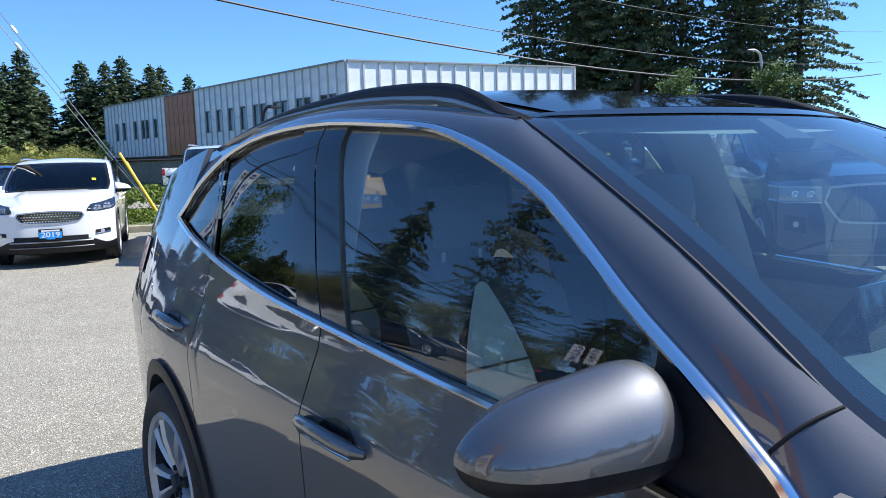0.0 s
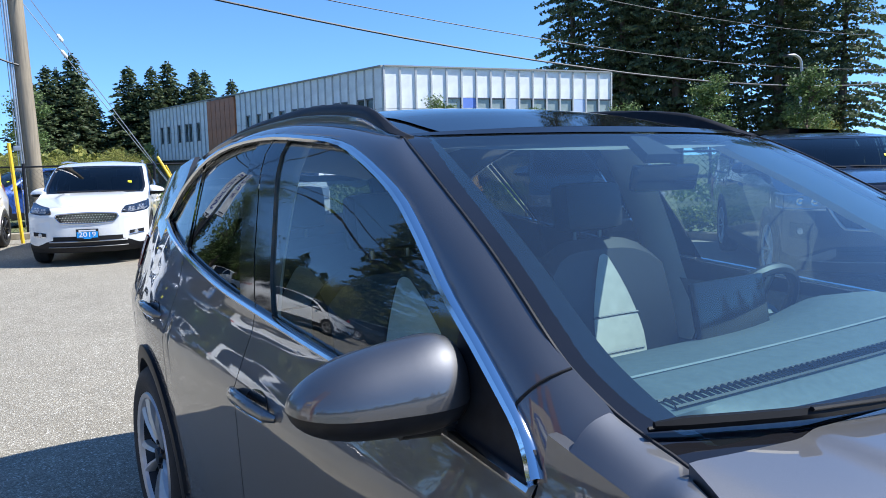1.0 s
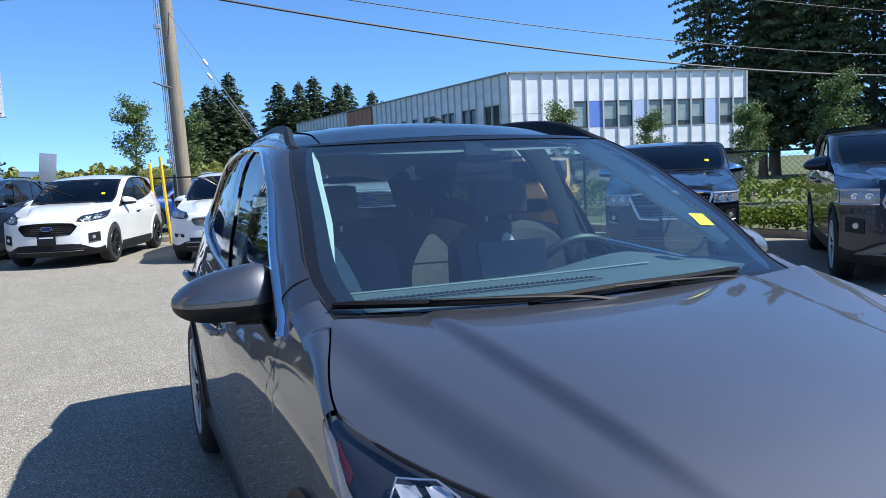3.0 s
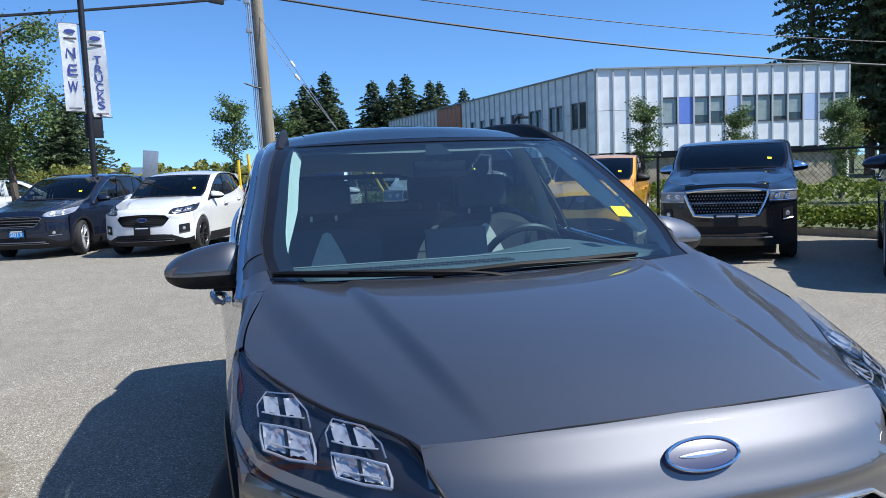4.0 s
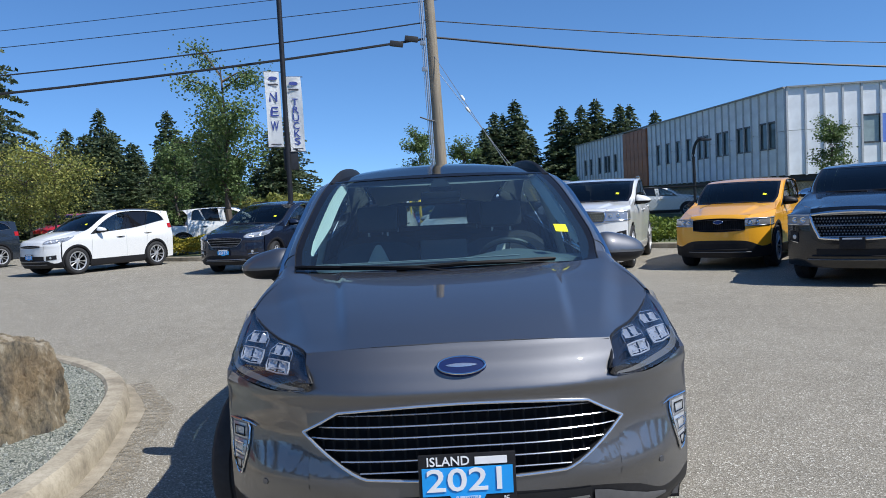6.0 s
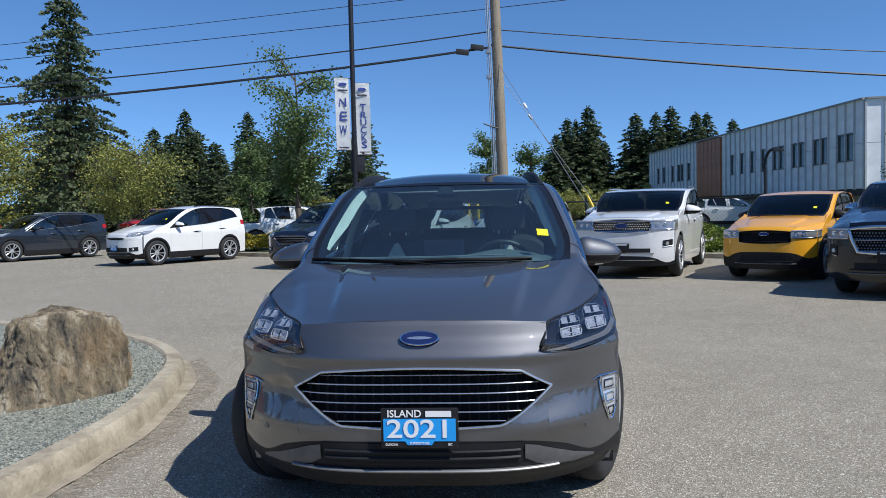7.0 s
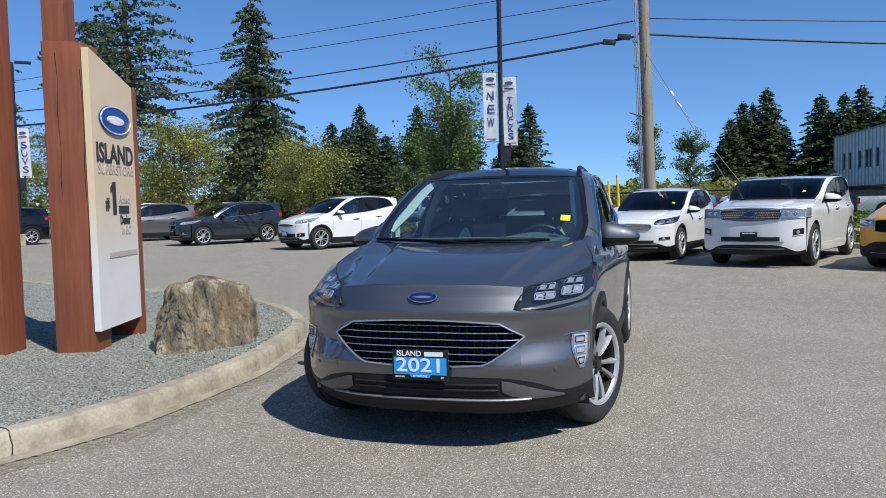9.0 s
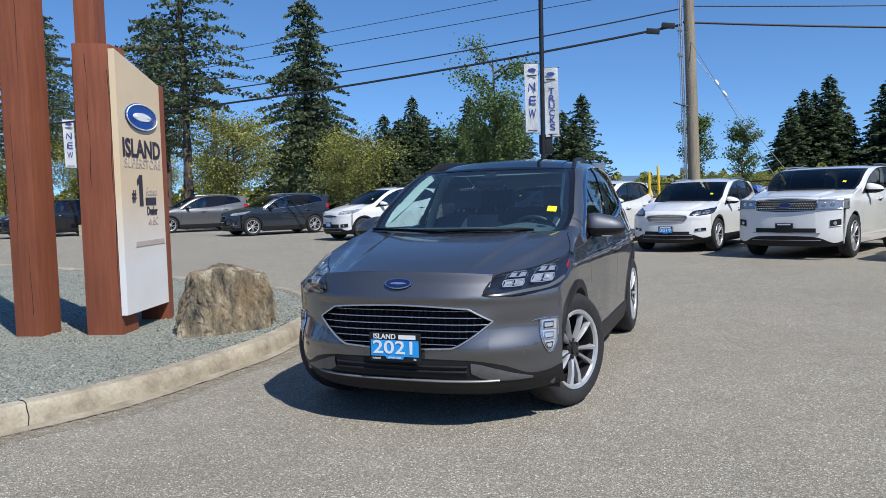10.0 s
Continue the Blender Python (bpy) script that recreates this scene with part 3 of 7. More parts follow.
def rock():
    """A split block of stone: flat cleaved faces, a high shoulder and rough grain."""
    rng = random.Random(40)
    cuts = [(Vector((-.35, .1, .93)), .86), (Vector((.22, -.1, .97)), .80), (Vector((0, 0, -1)), .9), (Vector((-1, .1, .28)), .84), (Vector((1, .05, .05)), .93), (Vector((.1, 1, .18)), .86), (Vector((-.1, -1, .22)), .84), (Vector((.75, -.7, .2)), .92), (Vector((-.7, -.72, .25)), .88), (Vector((-.6, .75, .3)), .93), (Vector((.7, .7, .35)), .9)]
    for _ in range(12):
        cuts.append((Vector((rng.uniform(-1, 1), rng.uniform(-1, 1), rng.uniform(-.3, 1))), rng.uniform(.93, 1.08)))
    cuts = [(n.normalized(), d) for n, d in cuts]
    bm = bmesh.new()
    bmesh.ops.create_icosphere(bm, subdivisions=6, radius=1.0)
    for v in bm.verts:
        p = v.co.normalized()
        r = min(d / max(.05, p.dot(n)) for n, d in cuts)
        c = p * min(r, 1.35)
        g = Vector((c.x * 2.2 + c.z * .8, c.y * 2.2, c.z * .9))
        rough = .07 * noise.noise(g * 1.3) + .10 * abs(noise.noise(g * 2.6)) + .045 * abs(noise.noise(g * 6.5)) + .016 * noise.noise(c * 19)
        c = c * (.86 + rough)
        v.co = Vector((c.x * .54, c.y * .33, c.z * .47))
    ob = part("boulder", bm, ROCK)
    for p in ob.data.polygons:
        p.use_smooth = False
    ob.matrix_world = pose(-2.80, -0.04, 0.38, 0, 2, 62)
    tagged(ob, "rough brown and grey boulder set in gravel", "boulder")


rock()


# ---- vehicles ----
ESCAPE = dict(
    gx=[(0.18, .84), (.30, .866), (.45, .880), (.62, .891), (.80, .899), (.885, .9025), (.912, .9000), (.94, .888), (1.00, .865), (1.06, .8415), (1.10, .8345), (1.16, .8232), (1.22, .8085), (1.27, .7925), (1.37, .760), (1.45, .733), (1.52, .698), (1.56, .664), (1.62, .60), (1.72, .45)],
    ky=[(-1.85, .962), (-1.43, .985), (-1.0, .983), (-.5, .99), (-.1, 1.0), (1.0, 1.0), (1.3, .992), (1.6, .962), (2.0, .90), (2.3, .83)],
    dlo_top=[(-.89, 1.022), (-.78, 1.095), (-.645, 1.187), (-.505, 1.274), (-.35, 1.36), (-.17, 1.44), (.05, 1.514), (.26, 1.557), (.57, 1.577), (.92, 1.567), (1.18, 1.538), (1.40, 1.452), (1.55, 1.35), (1.626, 1.278)],
    belt=[(-.89, 1.02), (-.5, 1.055), (-.1, 1.081), (.25, 1.105), (.49, 1.122), (.81, 1.158), (1.18, 1.21), (1.48, 1.255), (1.626, 1.276)],
    ws=[(-1.07, 1.095), (-.955, 1.13), (-.855, 1.181), (-.75, 1.241), (-.568, 1.351), (-.36, 1.461), (-.20, 1.525), (-.14, 1.545)],
    roof_edge=[(-.14, 1.545), (.175, 1.592), (.6, 1.615), (1.0, 1.603), (1.46, 1.545), (2.0, 1.46), (2.15, 1.42)],
    roof_mid=[(-.24, 1.565), (.175, 1.635), (.6, 1.66), (1.0, 1.65), (1.5, 1.60), (2.0, 1.53), (2.15, 1.49)],
    fender=[(-1.84, .81), (-1.62, .876), (-1.43, .967), (-1.08, 1.097), (-.955, 1.13), (-.89, 1.163)],
    hood_edge_x=[(-2.05, .53), (-2.0, .552), (-1.8, .67), (-1.6, .775), (-1.43, .838), (-1.075, .79)],
    hood_edge_z=[(-2.05, .885), (-1.8, .912), (-1.43, .985), (-1.075, 1.106)],
    hood_mid=[(-2.11, .907), (-1.9, .972), (-1.6, 1.035), (-1.3, 1.085), (-1.10, 1.112)],
    nose=-2.24, nose_a=.632, nose_p=3.19,
    nose_z=[(.18, .14), (.24, .10), (.30, .035), (.38, .012), (.5, .004), (.65, .010), (.735, .018), (.766, .006), (.776, .004), (.79, .010), (.81, .024), (.853, .055), (.885, .10), (.907, .135)],
    wheel_y=(-1.385, 1.385), wheel_r=.362, arch_r=.415, rim_r=.245, sill=.24, tail=2.28,
    cuts=(-.89, .28, 1.05), b_pillar=(.16, .41), c_pillar=(1.035, 1.09), pillar_lean=.26,
)


def arc(a, b, n):
    """n + 1 steps from a to b, closer together at both ends."""
    return [a + (b - a) * (0.5 - 0.5 * math.cos(math.pi * k / n)) for k in range(n + 1)]


def steps(a, b, n):
    return [a + (b - a) * k / n for k in range(n + 1)]


class Body:
    """The curves of a car body; the car looks towards -y and its left side is +x."""

    def __init__(self, form, fine=1.0):
        self.f = form
        self.c = {k: smooth_curve(v) for k, v in form.items() if isinstance(v, list)}
        self.fine = fine
        zs = form["sz"]
        self.inset = smooth_curve([(1.09 * zs, .092), (1.14 * zs, .070), (1.18 * zs, .055), (1.24 * zs, .047), (1.4 * zs, .045), (1.9 * zs, .045)])

    def n(self, k):
        return max(2, round(k * self.fine))

    def x(self, y, z):
        # the cabin draws in towards the tail
        draw = 0.10 * min(1.0, max(0.0, (y - 0.5) / 1.1)) ** 1.5 * min(1.0, max(0.0, (z - 1.05) / 0.4))
        return self.c["gx"](z) * self.c["ky"](y) * (1 - draw)

    def rim(self, s, y, z, out=0.0):
        """The edge of screen and roof, where the pillar has turned in from the side."""
        p = self.at(s, y, z, out)
        return p - Vector((s * self.inset(z), 0, 0))

    def at(self, s, y, z, out=0.0):
        """A point on the side s of the body, lifted by out."""
        return Vector((s * (self.x(y, z) + out), y, z + out * 0.35))

    def front(self, x, z, out=0.0):
        f = self.f
        return Vector((x, f["nose"] + f["nose_a"] * abs(x) ** f["nose_p"] + self.c["nose_z"](z) - out, z))

    def low(self, y):
        """The lower edge of the side: the sill or the wheel arch."""
        f = self.f
        z = f["sill"]
        for w in f["wheel_y"]:
            if abs(y - w) < f["arch_r"]:
                z = max(z, f["wheel_r"] + math.sqrt(f["arch_r"] ** 2 - (y - w) ** 2))
        return z

    def columns(self, a, b):
        """Places along y that follow the wheel arches closely."""
        f = self.f
        marks = [a, b]
        for w in f["wheel_y"]:
            marks += [m for m in (w - f["arch_r"], w, w + f["arch_r"]) if a < m < b]
        marks.sort()
        ys = []
        for p, q in zip(marks, marks[1:]):
            ys += arc(p, q, self.n(max(3, 26 * (q - p))))[:-1] if q - p > 0.02 else [p]
        return ys + [b]

    def side_panel(self, name, s, a, b, top, mat, car, label="", rows=30, eps=0.0):
        bm = bmesh.new()
        out = []
        for y in self.columns(a + eps, b - eps):
            z0, z1 = self.low(y), top(y)
            out.append([self.at(s, y, z0 + (z1 - z0) * v) for v in steps(0, 1, self.n(rows))])
        # hems: the panel turns inward all round
        out = [[p for p in r] for r in out]
        sheet(bm, out, s > 0)
        rim = [e for e in bm.edges if e.is_boundary]
        r = bmesh.ops.extrude_edge_only(bm, edges=rim)
        bmesh.ops.translate(bm, vec=(-s * 0.022, 0, 0), verts=[v for v in r["geom"] if isinstance(v, bmesh.types.BMVert)])
        return part(name, weld(bm), mat, car, label)

    def ruled(self, bm, s, lower, upper, out=0.0, rows=4):
        """A strip on the side between two runs of (y, z)."""
        sheet(bm, [[self.at(s, l[0] + (u[0] - l[0]) * v, l[1] + (u[1] - l[1]) * v, out) for v in steps(0, 1, rows)] for l, u in zip(lower, upper)], s > 0)
        return bm


def run2(pts, n):
    return [(p.x, p.y) for p in path_curve([(a, b, 0) for a, b in pts], n)]


def wheel(car, s, y, B, steer=0.0, spokes=5, rim_mat=None, width=0.225):
    f = B.f
    R, r = f["wheel_r"], f["rim_r"]
    x = s * (B.c["gx"](0.45) + f.get("wheel_out", 0.012) - width / 2)
    w = new("wheel")
    w.parent = car
    w.matrix_local = pose(x, y, R, 0, 0, steer + (0 if s > 0 else 180))
    h = width / 2
    n = 48 if B.fine >= 1 else 24
    bm = bmesh.new()
    prof = [(r - 0.01, h - 0.02), (r + 0.012, h - 0.004), (R - 0.055, h + 0.006), (R - 0.022, h - 0.006), (R - 0.006, h - 0.03), (R, h - 0.06), (R, 0.01), (R - 0.008, 0.006), (R - 0.008, -0.006), (R, -0.01), (R, -h + 0.06), (R - 0.01, -h + 0.02), (R - 0.06, -h), (r - 0.01, -h + 0.02)]
    part("tyre", lathe(bm, prof, n), RUBBER, w)
    bm = bmesh.new()
    lathe(bm, [(r + 0.010, h - 0.008), (r + 0.004, h + 0.002), (r - 0.014, h - 0.004), (r - 0.022, h - 0.018)], n)
    sp = spokes * 2
    for k in range(sp):
        a = 2 * math.pi * (k + (0.14 if k % 2 else -0.14)) / sp
        d = Vector((0, math.cos(a), math.sin(a)))
        t = Vector((0, -math.sin(a), math.cos(a)))
        rows = []
        for q, ww, off in ((0.045, 0.010, -0.035), (0.09, 0.010, -0.022), (0.16, 0.013, -0.012), (r - 0.018, 0.020, -0.012)):
            c = d * q + Vector((h + off, 0, 0))
            rows.append([c - t * ww - Vector((0.03, 0, 0)), c - t * ww * 0.9 - Vector((0.004, 0, 0)), c + t * ww * .25 + Vector((0.006, 0, 0)), c + t * ww * 0.8 - Vector((0.012, 0, 0)), c + t * ww - Vector((0.03, 0, 0))])
        sheet(bm, rows)
    bmesh.ops.recalc_face_normals(bm, faces=bm.faces)
    rim = part("rim", bm, rim_mat or ALLOY, w)
    bm = bmesh.new()
    lathe(bm, [(0.0, h - 0.014), (0.03, h - 0.016), (0.034, h - 0.03), (0.07, h - 0.034), (0.075, h - 0.06)], 20)
    part("hub_cap", bm, DARK_RIM if B.fine >= 1 else (rim_mat or ALLOY), rim)
    if B.fine >= 1:
        for k in range(5):
            a = 2 * math.pi * (k + 0.5) / 5
            bm = lathe(bmesh.new(), [(0.0, h - 0.022), (0.010, h - 0.022), (0.012, h - 0.05)], 8, Matrix.Translation((0, 0.052 * math.cos(a), 0.052 * math.sin(a))))
            part("wheel_nut", bm, STEEL, rim)
    part("barrel", lathe(bmesh.new(), [(r - 0.022, h - 0.018), (r - 0.030, h - 0.04), (r - 0.04, -h + 0.03)], n), STEEL, w)
    bm = lathe(bmesh.new(), [(0.06, 0.0), (0.15, 0.0), (0.15, -0.02), (0.06, -0.02)], 24)
    part("brake_disc", bm, STEEL, w)
    bm = lathe(bmesh.new(), [(0.0, -0.045), (r - 0.03, -0.045)], 24)
    part("backing", bm, DARK_VOID, w)
    return w


def offset_rows(rows, d):
    """The same grid of points lifted by d along its normals."""
    out = []
    n, m = len(rows), len(rows[0])
    for i in range(n):
        r = []
        for j in range(m):
            a = rows[min(i + 1, n - 1)][j] - rows[max(i - 1, 0)][j]
            b = rows[i][min(j + 1, m - 1)] - rows[i][max(j - 1, 0)]
            k = a.cross(b)
            r.append(rows[i][j] + k.normalized() * d if k.length > 1e-9 else rows[i][j].copy())
        out.append(r)
    return out


def body_shell(B, car, paint_mat, opt):
    """Painted panels, glass, trim, wheels and lamps of a closed car."""
    f, c = B.f, B.c
    y0, y1, y2 = f["cuts"]
    fend, belt = c["fender"], c["belt"]
    dark_low = opt.get("cladding", True)
    for s in (-1, 1):
        g = 0.0025
        B.side_panel("fender", s, f["fender"][0][0], y0, lambda y: fend(y), paint_mat, car, eps=g, rows=34)
        B.side_panel("front_door", s, y0, y1, lambda y: belt(y), paint_mat, car, eps=g)
        B.side_panel("rear_door", s, y1, y2, lambda y: belt(y), paint_mat, car, eps=g)
        # quarter: up to the belt, then to the roof behind the glass
        dl = f["dlo_top"]
        ye = dl[-1][0]
        B.side_panel("quarter_panel", s, y2, ye, lambda y: belt(y), paint_mat, car, eps=g)
        B.side_panel("rear_pillar", s, ye, f["tail"] - 0.14, lambda y: c["roof_edge"](y), paint_mat, car, rows=20)
        # front pillar and the rail over the doors
        n = B.n(40)
        low = run2(dl, n)
        up = run2([f["ws"][1]] + f["ws"][3:] + f["roof_edge"][1:-1], n)
        rows = []
        for (ly, lz), (uy, uz) in zip(low, up):
            a, b = B.at(s, ly, lz), B.rim(s, uy, uz)
            rows.append([a.lerp(b, v) + Vector((s * .6, -.25, .75)) * .013 * math.sin(math.pi * v) for v in steps(0, 1, 7)])
        part("pillar_and_rail", sheet(bmesh.new(), rows, s > 0), paint_mat, car)
        # the top of the wing, rolling in to bonnet and screen
        rows = []
        for y in steps(f["hood_edge_x"][4][0] + .02, f["ws"][1][0] + .02, B.n(24)):
            a = B.at(s, y, fend(y))
            if y < f["hood_mid"][-1][0] + .02:
                b = Vector((s * (c["hood_edge_x"](y) + .005), y, c["hood_edge_z"](y) - .001))
            else:
                b = B.rim(s, y, c["ws"](y))
            k = min(1.0, (b - a).length / .06)
            rows.append([a.lerp(b, v) + Vector((s * .5, 0, .85)) * .012 * k * math.sin(math.pi * v) for v in steps(0, 1, 6)])
        part("wing_top", sheet(bmesh.new(), rows, s > 0), paint_mat, car)
        bm = bmesh.new()
        top_run = [(y, z + 0.003) for y, z in low]
        tube(bm, [B.at(s, y, z, 0.004) for y, z in top_run], f.get("chrome", 0.014), 8, 0.75)
        low_run = [(y, belt(y)) for y in steps(dl[0][0], ye, B.n(40))]
        tube(bm, [B.at(s, y, z, 0.004) for y, z in low_run], f.get("chrome", 0.014) * 0.9, 8, 0.75)
        part("window_trim", bm, opt.get("trim", CHROME), car, "bright trim strip round the side windows")
        # glass: split at the pillars
        dt = c["dlo_top"]

        def glass(name, a, b, mat, a_top=None, b_top=None):
            a_top = a if a_top is None else a_top
            b_top = b if b_top is None else b_top
            k = B.n(18)
            lo = [(y, belt(y)) for y in steps(a, b, k)]
            hi = [(y, max(dt(y), belt(min(max(y, a), b)) + 0.004)) for y in steps(a_top, b_top, k)]
            part(name, B.ruled(bmesh.new(), s, lo, hi, -0.010, B.n(10)), mat, car)

        p, q = f["b_pillar"]
        u, v = f["c_pillar"]
        sl = f.get("pillar_lean", 0.17)
        glass("front_window", dl[0][0] + 0.24, p, TINT_GLASS, dl[0][0] + 0.25, p + sl)
        glass("rear_window", q, u, opt.get('rear_glass', PRIVACY_GLASS), q + sl, u + 0.19)
        glass("quarter_window", v, ye - 0.02, PRIVACY_GLASS, v + 0.19, ye - 0.06)
        for name, a, b, lean in (("centre_pillar", p, q, sl), ("window_divider", u, v, 0.19)):
            bm = bmesh.new()
            m = (a + b) / 2
            for a1, b1 in ((a, m - 0.004), (m + 0.004, b)):
                B.ruled(bm, s, [(y, belt(y)) for y in steps(a1, b1, 3)], [(y + lean, dt(y + lean)) for y in steps(a1, b1, 3)], -0.003, 10)
            part(name, bm, opt.get("pillar_mat", GLOSS_BLACK), car)
        bm = bmesh.new()
        a = dl[0][0]
        B.ruled(bm, s, [(y, belt(y)) for y in steps(a + 0.01, a + 0.25, 8)], [(y, dt(y)) for y in steps(a + 0.01, a + 0.25, 8)], -0.004, 5)
        part("sail_panel", bm, BLACK_PLASTIC, car)
        # black cladding round the arches and along the sill
        if dark_low:
            for w in f["wheel_y"]:
                bm = bmesh.new()
                ins, outs = [], []
                a0 = math.asin(max(-0.6, (f["sill"] - f["wheel_r"]) / f["arch_r"]))
                lim = (math.pi - a0, a0)
                for a in steps(lim[0], lim[1], B.n(34)):
                    row = []
                    for rr, o in ((f["arch_r"] - 0.035, -0.05), (f["arch_r"] - 0.03, 0.012), (f["arch_r"] + 0.005, 0.016), (f["arch_r"] + 0.022, 0.012), (f["arch_r"] + 0.026, -0.004)):
                        yy, zz = w + rr * math.cos(a), f["wheel_r"] + rr * math.sin(a)
                        row.append(B.at(s, max(yy, f["fender"][0][0] - 0.03), zz, o))
                    ins.append(row)
                sheet(bm, ins, s < 0)
                part("arch_trim", bm, opt.get("clad_mat", BLACK_PLASTIC), car)
        bm = bmesh.new()
        rows = []
        for y in steps(f["wheel_y"][0] + f["arch_r"] - 0.01, f["wheel_y"][1] - f["arch_r"] + 0.01, 14):
            rows.append([B.at(s, y, f["sill"] - 0.05, -0.05), B.at(s, y, f["sill"] - 0.04, 0.006), B.at(s, y, f["sill"] + 0.05, 0.012), B.at(s, y, f["sill"] + 0.12, 0.008), B.at(s, y, f["sill"] + 0.13, -0.004)])
        part("sill_trim", sheet(bm, rows, s > 0), BLACK_PLASTIC if dark_low else paint_mat, car)
        # inner wheel housings
        for w in f["wheel_y"]:
            bm = bmesh.new()
            rows = []
            for a in steps(math.pi * 1.12, -0.12 * math.pi, 16):
                yy, zz = w + (f["arch_r"] + 0.01) * math.cos(a), f["wheel_r"] + (f["arch_r"] + 0.01) * math.sin(a)
                rows.append([Vector((s * xx, yy, zz)) for xx in (B.x(w, 0.6) - 0.03, 0.45)])
            sheet(bm, rows)
            part("wheel_housing", bm, DARK_VOID, car)
        for y, st in zip(f["wheel_y"], (opt.get("steer", 0), 0)):
            wheel(car, s, y, B, st, opt.get("spokes", 5), opt.get("rim", RIM_GREY))
        # door handles
        for hy, hz in opt.get("handles", ()):
            bm = bmesh.new()
            pts = [B.at(s, hy + d, hz + 0.006 * (1 - (d / .13) ** 2), o) for d, o in ((-.135, -.002), (-.12, .018), (-.07, .032), (0, .036), (.07, .032), (.12, .018), (.135, -.002))]
            tube(bm, pts, 0.014, 10, 1.25, taper=[.5, .9, 1, 1, 1, .9, .5])
            h = part("door_handle", bm, paint_mat if not opt.get("chrome_handle") else CHROME, car)
            # flat black disc paints the shade of the hollow behind the handle
            bm = bmesh.new()
            rows = [[B.at(s, hy - 0.02 + .075 * math.cos(a) * k, hz + .004 + .035 * math.sin(a) * k, 0.002) for a in steps(0, 2 * math.pi, 20)] for k in (0.02, .5, 1)]
            part("handle_cup_shade", sheet(bm, rows, s < 0), BLACK_PAINT, h)
            if B.fine >= 1:
                bm = bmesh.new()
                tube(bm, [p + Vector((s * 0.004, 0, -0.014)) for p in pts[1:-1]], 0.005, 6)
                part("handle_strip", bm, CHROME, h)
    # bonnet
    hx, hz, hm = c["hood_edge_x"], c["hood_edge_z"], c["hood_mid"]
    ya, yb = f["hood_mid"][0][0], f["hood_mid"][-1][0]
    ye = f["hood_edge_x"][0][0]
    rows = []
    nx = B.n(120)
    for u in steps(0, 1, B.n(40)):
        yc, yl = ya + (yb - ya) * u, ye + (yb + 0.02 - ye) * u
        row = []
        for t in steps(-1, 1, nx):
            a = abs(t)
            y = yc + (yl - yc) * a ** 2.2
            if "folds" in f:
                fade = min(1.0, u * 3.0) * (1 - 0.45 * u ** 4)
                drop = full = 0.0
                for x0, x1, wide, deep in f["folds"]:
                    q = min(1.0, max(0.0, (a * hx(yl) - (x0 + (x1 - x0) * u)) / wide + 0.5))
                    drop += q * q * (3 - 2 * q) * deep * fade
                    full += deep * fade
                z = hm(yc) + (hz(yl) + full - hm(yc)) * a ** f.get("hood_pow", 2.6) - drop
                row.append(Vector((t * hx(yl), y, z)))
                continue
            z = hm(yc) + (hz(yl) - hm(yc)) * a ** f.get("hood_pow", 2.6)
            q = min(1.0, max(0.0, (a - (0.70 - 0.12 * u)) / 0.075 + 0.5))
            ridge = (1 - q * q * (3 - 2 * q)) * f.get("ridge", 0.032) * min(1.0, u * 1.6) * (1 - 0.72 * u ** 2.5)
            row.append(Vector((t * hx(yl), y, z + ridge)))
        rows.append(row)
    bm = sheet(bmesh.new(), rows, True)
    rim = [e for e in bm.edges if e.is_boundary]
    r = bmesh.ops.extrude_edge_only(bm, edges=rim)
    bmesh.ops.translate(bm, vec=(0, 0, -0.02), verts=[v for v in r["geom"] if isinstance(v, bmesh.types.BMVert)])
    bmesh.ops.recalc_face_normals(bm, faces=bm.faces)
    part("bonnet", bm, paint_mat, car)
    # scuttle under the wipers
    bm = bmesh.new()
    ws = f["ws"]
    rows = []
    for t in steps(-1, 1, 16):
        rows.append([Vector((t * hx(yb) * 1.0, yb - 0.03, hm(yb) + (hz(yb) - hm(yb)) * abs(t) ** 2.6 - 0.018)), Vector((t * (hx(yb) - 0.02), yb + 0.04, hm(yb) - 0.022)), Vector((t * (hx(yb) - 0.03), yb + 0.075, hm(yb) - 0.03))])
    part("scuttle", sheet(bm, rows), BLACK_PLASTIC, car)
    # windscreen
    run = run2(ws, B.n(24))
    mid0, mid1 = (f["hood_mid"][-1][0] - 0.02 + f.get("ws_in", 0.0), f["hood_mid"][-1][1] - 0.02), (f["roof_mid"][0][0], f["roof_mid"][0][1])
    rows = []
    for i, (y, z) in enumerate(run):
        u = i / (len(run) - 1)
        e = B.rim(1, y, z, -0.006)
        yc, zc = mid0[0] + (mid1[0] - mid0[0]) * u, mid0[1] + (mid1[1] - mid0[1]) * u + 0.035 * math.sin(math.pi * u)
        rows.append([Vector((t * e.x, yc + (e.y - yc) * abs(t) ** 2.3, zc + (e.z - zc) * abs(t) ** 2.3)) for t in steps(-1, 1, B.n(30))])
    part("windscreen", sheet(bmesh.new(), rows), opt.get("screen", CLEAR_GLASS), car)
    B.screen = rows
    for s in (-1, 1):
        line = [B.rim(s, y, z, -0.001) for y, z in run]
        part("screen_seal", tube(bmesh.new(), line, f.get("seal", 0.007), 6), BLACK_PLASTIC, car)
    # frit band along the top and the sides of the screen
    bm = bmesh.new()
    inner = offset_rows(rows, -0.003)
    n, m = len(inner), len(inner[0])
    k = max(1, m // 26)
    wide = f.get("frit", 0.03)
